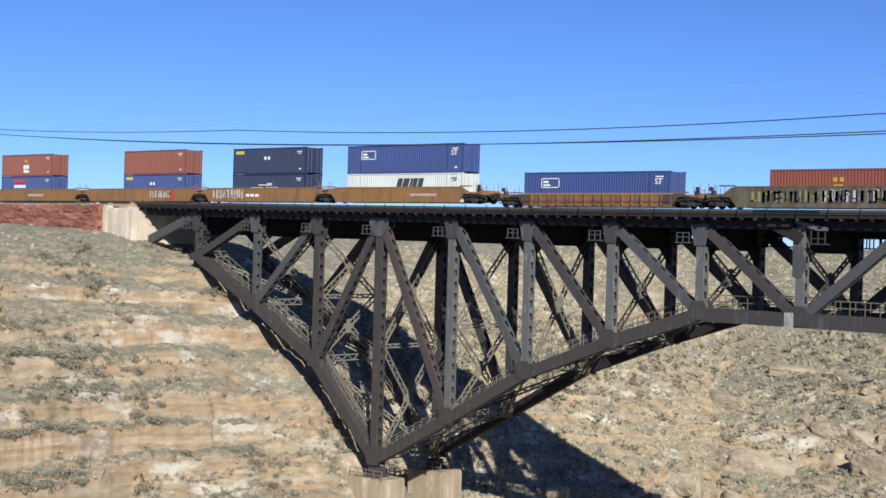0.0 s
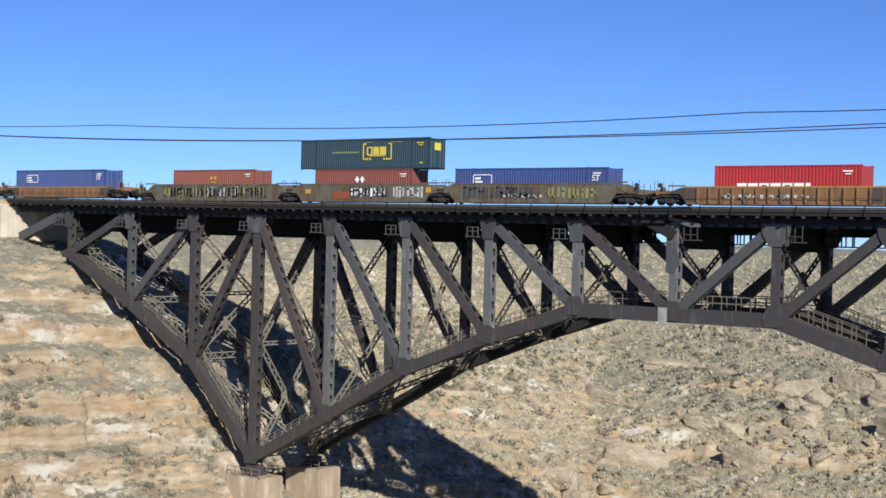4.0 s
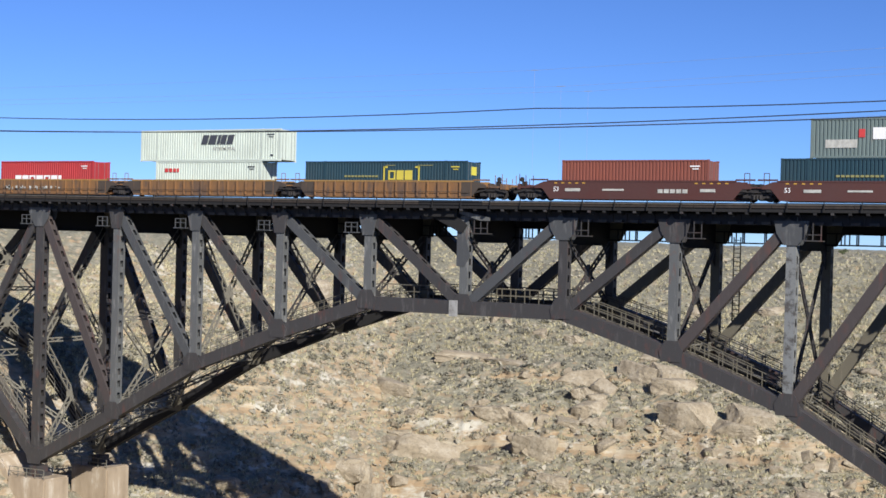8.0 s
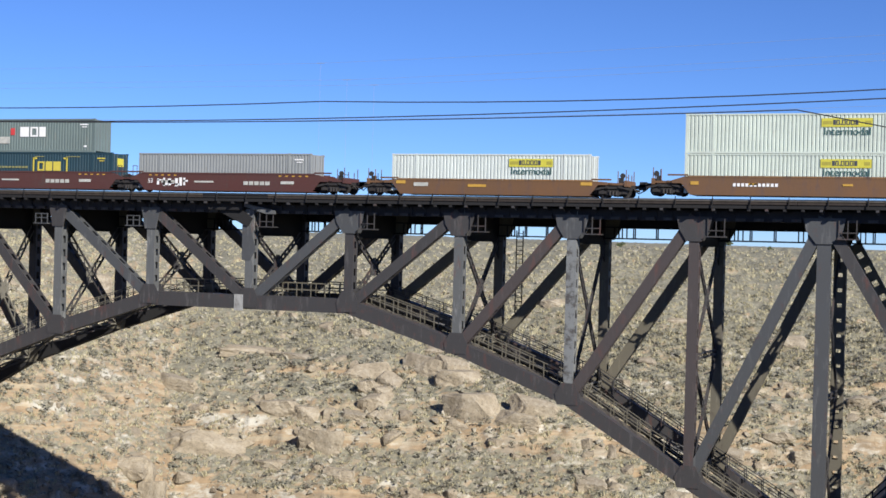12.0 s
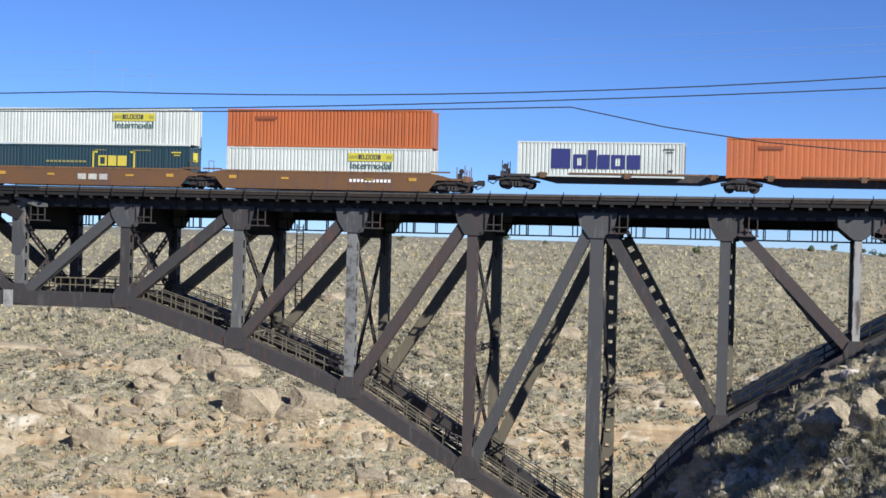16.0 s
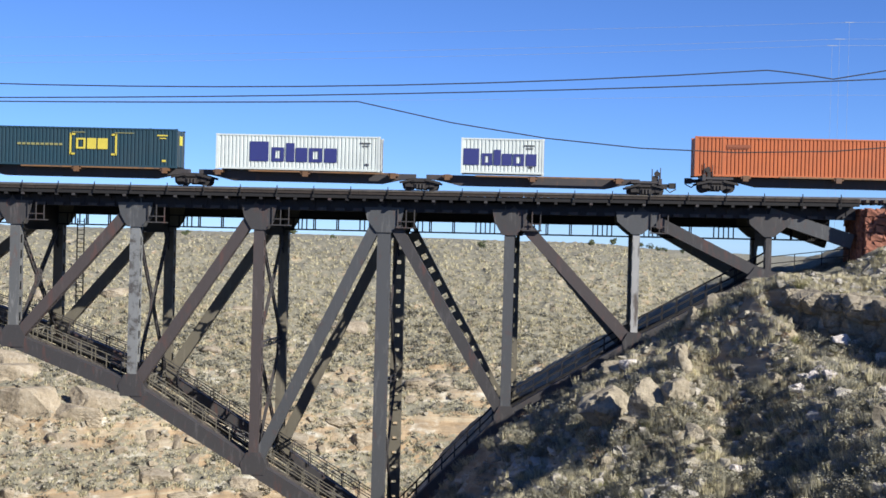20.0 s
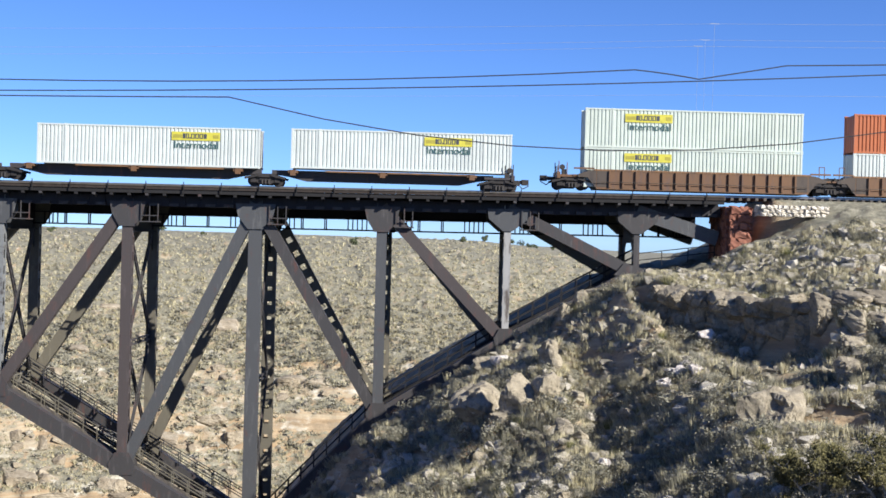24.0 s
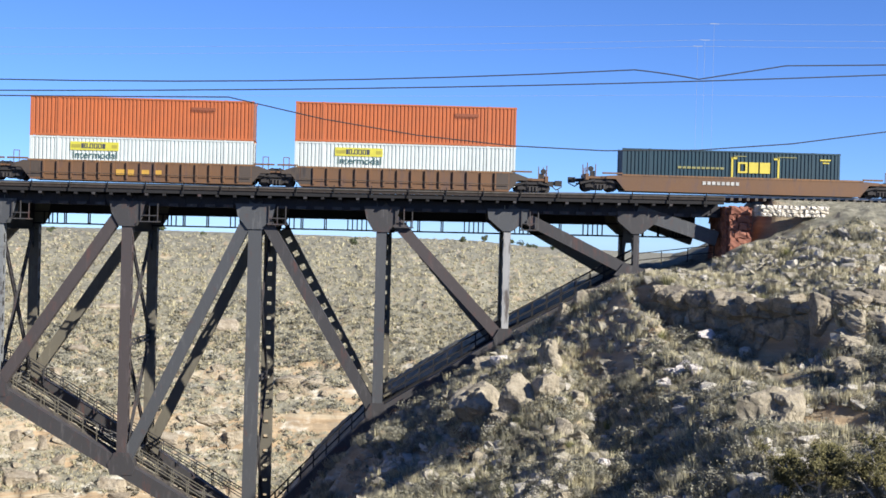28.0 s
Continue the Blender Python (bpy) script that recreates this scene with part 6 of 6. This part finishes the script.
scatter_brush("hill_brush", "low grey-green brush on the near slope", "brush", 4600, HILL_ZONE, (0.4, 1.05), bush_shapes(5, 190, 8, 0.075) + tuft_shapes(6, 90, 1.0, 0.75, 0.03, 18), SAGE, 1.4, lambda x, y, z: on_hill(x, y, z) & ~(above(x, y) & (x > 72) & (vnoise(x, y, 3, 5, 2) < 0.45)) & (vnoise(x, y, 6, 55, 3) > -0.28))
scatter_brush("hill_rabbitbrush", "yellow-green brush tufts on the near slope", "brush", 130, HILL_ZONE, (0.5, 1.0), tuft_shapes(8, 200, 0.9, 0.8, 0.014, 9), YELLOW_GREEN, 1.3, on_hill)
scatter_brush("hill_dead_brush", "russet dead brush on the near slope", "brush", 110, HILL_ZONE, (0.4, 0.9), bush_shapes(6, 190, 10, 0.06), RUSSET, 1.3, on_hill)


# crags: stones bounded by a few broken planes, with layers, cracks and a rough skin
def ball(sub):
    bm = bmesh.new()
    bmesh.ops.create_icosphere(bm, subdivisions=sub, radius=1)
    bm.verts.index_update()
    co = np.array([v.co[:] for v in bm.verts])
    tri = np.array([[v.index for v in f.verts] for f in bm.faces])
    bm.free()
    return co, tri


BALLS = {k: ball(k) for k in (3, 4, 5)}


def crag(half, seed, sub=4, planes=9, cut=(0.72, 1.05), layer=0.05, rough=0.05, lean=0.16):
    """Corners and faces of one angular stone with the half sizes given."""
    rnd = np.random.RandomState(seed)
    d, tri = BALLS[sub]
    hx, hy, hz = half
    d = d * np.array(half)
    d = d / np.linalg.norm(d, axis=1)[:, None]
    r = np.full(len(d), 9.0)
    for axis, h in ((0, hx), (1, hy), (2, hz)):
        for sign in (-1, 1):
            n = rnd.uniform(-lean, lean, 3)
            n[axis] = sign
            n /= np.linalg.norm(n)
            r = np.minimum(r, h * rnd.uniform(0.85, 1.02) / np.maximum(d @ n, 0.02))
    for k in range(planes):
        n = rnd.normal(0, 1, 3)
        n /= np.linalg.norm(n)
        reach = math.sqrt((n[0] * hx) ** 2 + (n[1] * hy) ** 2 + (n[2] * hz) ** 2)
        r = np.minimum(r, reach * rnd.uniform(*cut) / np.maximum(d @ n, 0.02))
    p = d * r[:, None]
    size = (hx * hy * hz) ** (1 / 3)
    o = seed * 13.7
    x, y, z = p[:, 0] + o, p[:, 1] - o, p[:, 2]
    bed = vnoise(z * 1.0 + 0.12 * x, 0 * z + seed, 0.26 * size, seed, 2)
    grain = vnoise(x + 1.7 * z, y - 1.3 * z, 0.55 * size, seed + 5, 5, 0.6)
    crack = np.abs(vnoise(x - 0.4 * z, y + 0.3 * z, 0.9 * size, seed + 9, 3))
    grow = 1 + layer * np.sign(bed) * np.abs(bed) ** 0.6 + rough * 2 * grain - 0.22 * np.clip(0.10 - crack, 0, 0.1) / 0.1 * rough * 8
    p[:, :2] *= grow[:, None]
    p[:, 2] *= 1 + rough * grain
    return p, tri


def boulder(x, y, sx, sy, sz, turn, seed, material=ROCK_GREY, label="angular grey-tan limestone boulder on the near slope", sink=0.35, lean=0.15):
    rnd = random.Random(seed)
    co, tri = crag((sx, sy, sz), seed, 4, 12, (0.52, 0.9), 0.09, 0.08, 0.3)
    z = float(height(np.array([x]), np.array([y]))[0])
    ob = new("boulder", grid_mesh("boulder", co, tri, material))
    ob.matrix_basis = Matrix.Translation((x, y, z + sz * (0.75 - sink))) @ Euler((rnd.uniform(-lean, lean), rnd.uniform(-lean, lean), turn)).to_matrix().to_4x4()
    return tagged(ob, label, "boulder", "boulders on the near slope")


for i, (x, y, sx, sy, sz, turn, lean) in enumerate((
        (61.5, -17.9, 1.45, 1.3, 2.2, 0.5, 0.5), (63.4, -22.0, 1.5, 1.2, 1.9, 0.9, 0.4), (64.9, -22.2, 0.9, 0.8, 1.2, 2.0, 0.4), (62.2, -22.6, 0.9, 0.7, 0.9, 1.4, 0.4), (65.9, -15.0, 0.8, 0.7, 1.5, 1.0, 0.45), (62.2, -8.6, 0.9, 0.7, 0.7, 0.2, 0.2),
        (66.0, -13.6, 0.75, 0.6, 1.25, 0.4, 0.5), (67.5, -7.3, 0.5, 0.6, 1.1, 0.7, 0.3), (68.7, -6.9, 0.55, 0.6, 0.9, 1.7, 0.3), (69.5, -6.5, 0.5, 0.6, 0.6, 0.1, 0.3),
        (75.0, -36.8, 1.3, 1.0, 1.8, 0.5, 0.25), (73.7, -37.0, 1.0, 1.1, 2.2, 0.9, 0.3), (74.4, -37.4, 0.9, 0.8, 1.2, 0.2, 0.2), (80.6, -28.2, 1.1, 0.9, 1.0, 0.3, 0.3),
        (77.1, -30.2, 0.5, 0.5, 0.45, 0.2, 0.2), (82.4, -22.9, 1.1, 0.9, 0.6, 0.3, 0.15), (83.7, -23.3, 0.9, 0.9, 0.7, 0.8, 0.2), (82.0, -23.9, 1.2, 0.8, 0.5, 0.2, 0.2), (84.4, -24.2, 1.2, 1.0, 0.8, 1.4, 0.2),
        (66.5, -22.5, 0.6, 0.6, 0.6, 1.2, 0.3), (67.1, -19.4, 0.7, 0.6, 0.45, 0.5, 0.3), (69.4, -24.0, 0.5, 0.5, 0.5, 0.7, 0.3), (59.5, -20.5, 0.6, 0.5, 0.45, 0.9, 0.3), (71.5, -29.0, 0.7, 0.6, 0.4, 0.2, 0.2),
        (65.4, -27.4, 0.6, 0.5, 0.65, 0.2, 0.3), (66.2, -27.9, 0.5, 0.5, 0.4, 1.9, 0.3), (61.0, -25.0, 0.5, 0.5, 0.4, 2.9, 0.3), (69.3, -15.4, 0.6, 0.5, 0.5, 0.4, 0.3), (71.0, -18.6, 0.55, 0.5, 0.5, 1.4, 0.3),
        (76.2, -22.8, 0.6, 0.5, 0.4, 2.2, 0.3), (78.3, -26.0, 0.7, 0.5, 0.4, 0.9, 0.2), (63.0, -31.0, 0.6, 0.5, 0.4, 0.5, 0.3), (68.6, -33.0, 0.6, 0.4, 0.35, 1.5, 0.2), (64.3, -36.0, 0.7, 0.5, 0.4, 2.5, 0.3))):
    boulder(x, y, sx, sy, sz, turn, 40 + i, lean=lean)
for i, (x, y, s) in enumerate(((72.2, -24.1, 0.5), (71.5, -24.3, 0.42), (73.0, -24.8, 0.4), (72.9, -22.5, 0.42), (75.4, -16.6, 0.5), (76.1, -16.3, 0.3), (71.9, -23.2, 0.34), (63.1, -9.4, 0.55), (66.8, -33.4, 0.35), (69.0, -30.0, 0.28), (72.5, -27.0, 0.25), (62.8, -22.0, 0.3), (67.9, -25.8, 0.26))):
    boulder(x, y, s * 1.3, s, s * 0.85, i * 0.9, 80 + i, ROCK_WHITE, "bright white broken rock lying in dry brush", 0.2)


# tan outcrops that break through the far slope in level bands
OUTCROPS = []
for k in range(12):
    co, tri = crag((2.4, 1.6, 1.3), 500 + k, 4, 8, (0.76, 1.02), 0.035, 0.05, 0.16)
    OUTCROPS.append(grid_mesh("rock_outcrop", co, tri, ROCK_TAN))


def outcrop(x, y, wide, tall, k, rnd):
    z = float(height(np.array([x]), np.array([y]))[0])
    ob = new("rock_outcrop", OUTCROPS[k % 12])
    ob.matrix_basis = Matrix.LocRotScale((x, y + 1.0, z + tall * 0.1), Euler((rnd.uniform(-0.06, 0.06), rnd.uniform(-0.05, 0.05), 0.12 + rnd.uniform(-0.3, 0.3) + math.pi * (k % 2))), (wide / 2.4, rnd.uniform(0.8, 1.1), tall * 0.95))
    return tagged(ob, "tan limestone outcrop breaking through the far slope", "rock", "outcrops on the far slope")


def outcrops():
    rnd = random.Random(77)
    for i, (x, y, w, h) in enumerate(FAR_SPOTS):
        w, h = w * 1.2, h * 1.25
        outcrop(x, y, w, h, i, rnd)
        if i % 2:
            outcrop(x + w * rnd.uniform(0.9, 1.5), y + rnd.uniform(-0.6, 0.6), w * rnd.uniform(0.5, 0.9), h * rnd.uniform(0.6, 1.0), i + 5, rnd)
    x, y, z, slope = seen_spots(150, -44, 8, 150, 260)
    n = 0
    for px, py, pz in zip(x, y, z):
        band = (pz + 0.05 * px) % 6.5
        if py > 30 and -36 < pz < -7 and band < 2.6 and n < 48:
            n += 1
            outcrop(float(px), float(py), rnd.uniform(1.2, 3.4), rnd.uniform(0.5, 1.2), n, rnd)


FAR_SPOTS = ((-52.9, 76.4, 4.0, 1.4), (-34.0, 74.4, 2.9, 1.1), (-26.0, 69.5, 3.3, 1.5), (-26.8, 86.3, 3.3, 1.4), (-21.7, 78.5, 2.4, 1.2), (-18.9, 89.6, 3.1, 1.7), (-12.6, 87.0, 3.3, 1.2),
             (-7.6, 78.8, 3.7, 1.9), (-41.3, 66.2, 4.5, 1.7), (-43.9, 52.9, 2.1, 1.6), (0.5, 80.5, 2.7, 1.4), (-46.4, 88.9, 5.1, 0.6), (-18.5, 98.4, 3.5, 0.6), (-24.0, 81.1, 1.4, 0.9))
outcrops()


# the broken caprock along the ledge: wide blocks with an undercut course below
def ledge_block(x, y, half, top, turn, seed, label):
    co, tri = crag(half, seed, 5, 12, (0.74, 1.02), 0.05, 0.07, 0.2)
    ob = new("ledge_block", grid_mesh("ledge_block", co, tri, ROCK_GREY))
    rnd = random.Random(seed)
    ob.matrix_basis = pose(x, y, top - half[2] * 0.97, rnd.uniform(-3, 3), rnd.uniform(-4, 4), math.degrees(turn))
    return tagged(ob, label, "rock", "blocks of the ledge")


LEDGE = np.random.RandomState(11)
x, k = 73.2, 0
while x < 80.4:
    wide = LEDGE.uniform(1.1, 2.3)
    xm = x + wide * 0.3
    ym = -12.45 - 1.15 * (xm - 74)
    top = float(height(np.array([xm + 1.1]), np.array([ym + 1.1]))[0]) + LEDGE.uniform(-0.05, 0.12)
    cap = LEDGE.uniform(0.5, 0.85)
    out = LEDGE.uniform(-0.6, 0.45)
    ledge_block(xm + 0.5 - out * 0.75, ym + 0.4 - out * 0.65, (wide * 0.8, 1.6, cap), top, -0.95 + LEDGE.uniform(-0.3, 0.2), 300 + k, "weathered limestone caprock block along a ledge")
    ledge_block(xm + 0.75, ym + 0.65, (wide * 0.8, 1.5 + 0.3 * (k % 2), 1.25), top - cap * 1.3, -0.92 + LEDGE.uniform(-0.3, 0.25), 400 + k, "shaded limestone block under the caprock of a ledge")
    x += wide * 0.62
    k += 1
ledge_block(81.0, -20.6, (0.6, 1.1, 1.45), -2.5, 0.1, 391, "sunlit limestone corner block of a ledge")
ledge_block(82.6, -21.1, (1.3, 1.2, 0.65), -2.45, 0.2, 392, "weathered limestone caprock block along a ledge")
ledge_block(85.0, -21.6, (1.6, 1.2, 0.7), -2.4, -0.1, 393, "weathered limestone caprock block along a ledge")


# ---- trees ----
def tree(x, y, high, wide, leaf, label, seed, trunks=1, leaves=700, size=0.13, group="trees", base=None, clump=0.6, stem=0.018):
    """Tapered trunks with limbs, and a crown of many small leaf clumps with gaps."""
    rnd = random.Random(seed)
    g = float(height(np.array([x]), np.array([y]))[0]) if base is None else base
    th = empty("juniper_tree", label, "tree", Matrix.Translation((x, y, g)), group)
    bm = bmesh.new()
    tips = []
    for k in range(trunks):
        p = Vector((rnd.uniform(-0.12, 0.12) * wide * (trunks > 1), rnd.uniform(-0.1, 0.1) * wide, -0.2))
        d = Vector((rnd.uniform(-0.5, 0.5), rnd.uniform(-0.3, 0.3), 1)).normalized()
        r = high * stem
        for step in range(5):
            q = p + d * high * 0.16
            rod(bm, p, q, r, 7)
            for b in range(2):
                e = q + Vector((rnd.uniform(-1, 1), rnd.uniform(-1, 1), rnd.uniform(0.1, 0.7))).normalized() * wide * rnd.uniform(0.2, 0.42)
                rod(bm, q, e, r * 0.45, 5)
                tips.append(e)
            tips.append(q)
            p, r = q, r * 0.78
            d = (d + Vector((rnd.uniform(-0.35, 0.35), rnd.uniform(-0.3, 0.3), 0))).normalized()
    part("trunk", bm, BARK, th)
    tips = [t for t in tips if t.z > high * 0.3] or tips
    if clump < 0.5:
        tips = rnd.sample(tips, len(tips) * 2 // 3)
    co = []
    for k in range(leaves):
        c = rnd.choice(tips)
        rad = wide * 0.17
        p = c + Vector((rnd.gauss(0, 1), rnd.gauss(0, 1), rnd.gauss(0, 0.8))) * rad * clump
        u = Vector((rnd.gauss(0, 1), rnd.gauss(0, 1), rnd.gauss(0, 1))).normalized()
        v = u.orthogonal().normalized()
        s = size * rnd.uniform(0.5, 1.3)
        co += [p + u * s, p - u * s * 0.5 + v * s * 0.7, p - u * s * 0.5 - v * s * 0.7]
    co = np.array([c[:] for c in co])
    crown = new("crown", grid_mesh("crown", co, np.arange(len(co)).reshape(-1, 3), leaf))
    crown.parent = th
    return th


for x, y, h, w, seed, stems in ((71.2, -49.6, 2.9, 1.5, 3, 2), (72.4, -50.2, 3.0, 1.7, 5, 3), (73.3, -51.0, 3.0, 1.5, 14, 1), (72.0, -48.6, 1.9, 1.5, 31, 2), (74.2, -50.0, 2.9, 1.7, 33, 2), (75.4, -50.6, 3.0, 1.8, 35, 2), (74.7, -51.4, 3.2, 1.8, 8, 3), (73.4, -48.4, 1.7, 1.3, 21, 2)):
    tree(x, y, h, w, OLIVE, "scraggly olive scrub with pale bare trunks on the near slope", seed, stems, 3300, 0.058, clump=0.46, stem=0.024)
for i, (pan, r, h) in enumerate(((-4.6, 262, 1.5), (-1.7, 268, 1.7), (-7.6, 290, 1.2), (0.6, 300, 1.2), (-13.5, 275, 1.3), (-19.0, 300, 1.2), (-9.3, 330, 1.5), (2.6, 290, 1.3), (3.4, 300, 1.4),
                                 (4.6, 420, 1.7), (5.0, 430, 1.9), (5.25, 428, 1.6), (5.5, 440, 1.8), (6.2, 400, 1.5), (6.6, 405, 1.7), (6.9, 400, 1.4), (4.2, 330, 1.4), (-16.2, 320, 1.1))):
    tree(EYE.x + r * math.sin(radians(pan)), EYE.y + r * math.cos(radians(pan)), h, h * 1.15, JUNIPER, "small dark juniper on the distant plateau", 30 + i, 1, 260, 0.2, "distant junipers")

# ---- overhead lines ----
def strung(name, label, spans, thick, material, group):
    """A cable through its supports, with a little sag in every span: (x, y, z) and the sag of the span that follows."""
    cu = bpy.data.curves.new(name, "CURVE")
    cu.dimensions, cu.bevel_depth, cu.bevel_resolution = "3D", thick / 2, 1
    pts = []
    for (a, sag), (b, _) in zip(spans, spans[1:]):
        a, b = Vector(a), Vector(b)
        m = max(6, int((b - a).length / 2.5))
        for i in range(m):
            t = i / m
            pts.append(a.lerp(b, t) - Vector((0, 0, 4 * sag * t * (1 - t))))
    pts.append(Vector(spans[-1][0]))
    sp = cu.splines.new("POLY")
    sp.points.add(len(pts) - 1)
    for q, p in zip(sp.points, pts):
        q.co = (*p, 1)
    tmp = bpy.data.objects.new(name, cu)
    scene.collection.objects.link(tmp)
    me = bpy.data.meshes.new_from_object(tmp.evaluated_get(bpy.context.evaluated_depsgraph_get()))
    bpy.data.objects.remove(tmp)
    me.materials.append(material)
    return tagged(new(name, me), label, "cable", group)


NEAR_Y = EYE.y + 40
for n, spans in (("upper", [((-16, 5.45), 0.18), ((8.0, 4.53), 0.29), ((37.2, 4.12), 0.33), ((62.65, 4.85), -0.02), ((64.45, 4.64), 0.0), ((66.9, 5.09), 0.05), ((80, 5.75), 0)]),
                 ("middle", [((-14, 5.1), 1.65), ((75, 5.3), 0.1), ((82, 5.7), 0)]),
                 ("lower", [((-14, 5.08), 0.77), ((51.4, 3.76), 1.58), ((75, 4.6), 0.1), ((82, 5.1), 0)])):
    strung("power_cable", "black sagging power cable strung across the canyon", [((x, NEAR_Y, z), s) for (x, z), s in spans], 0.036, CABLE, "near power cables")
FAR = 6.0
for spans in ([(-24, 5.75), (37.1, 5.29), (64.85, 6.2), (85, 7.0)], [(-24, 5.4), (38.0, 4.77), (64.6, 5.74), (85, 6.5)], [(-24, 5.2), (38.9, 4.6), (64.4, 5.56), (85, 6.3)], [(-24, 4.3), (36.9, 3.55), (64.2, 4.2), (85, 4.9)]):
    strung("far_power_cable", "thin distant transmission line cable", [((EYE.x + (x - EYE.x) * FAR, EYE.y + 40 * FAR, z * FAR), 0.6) for x, z in spans], 0.04, CABLE_PALE, "far power cables")
for x, z in ((37.1, 5.29), (38.0, 4.77), (38.9, 4.6), (64.85, 6.2), (64.6, 5.74), (64.4, 5.56)):
    th = empty("transmission_pole", "slender distant transmission pole with a short crossarm", "pole", group="transmission poles")
    px, py = EYE.x + (x - EYE.x) * FAR, EYE.y + 40 * FAR
    g = float(height(np.array([px]), np.array([py]))[0])
    bm = bmesh.new()
    rod(bm, (px, py, g - 0.5), (px, py, z * FAR), 0.018, 6)
    part("shaft", bm, CABLE_PALE, th)
    bm = bmesh.new()
    beam(bm, (px - 0.8, py, z * FAR), (px + 0.8, py, z * FAR), 0.1, 0.1)
    part("crossarm", bm, CABLE_PALE, th)


# ---- the train rolls to the left the whole time, its cars closing up and drawing out a little on the way ----
def stretch(x):
    return float(np.interp(x, [-125, -100, -85, -70, -55, -40, 0, 60, 75, 90], [-1.31, -2.52, -1.06, -0.28, 0.32, 0.89, 0.0, 0.0, 0.28, 1.05]))


def motions():
    for th, u, y, z, mid in TRAIN:
        rows = []
        for k in range(57):
            t = k * 0.5
            x = u + float(np.interp(t, [a for a, _ in TRAVEL], [b for _, b in TRAVEL]))
            rows.append((t, pose(x + stretch(x + mid), y, z + camber(x + mid))))
        walk(th, rows)


motions()
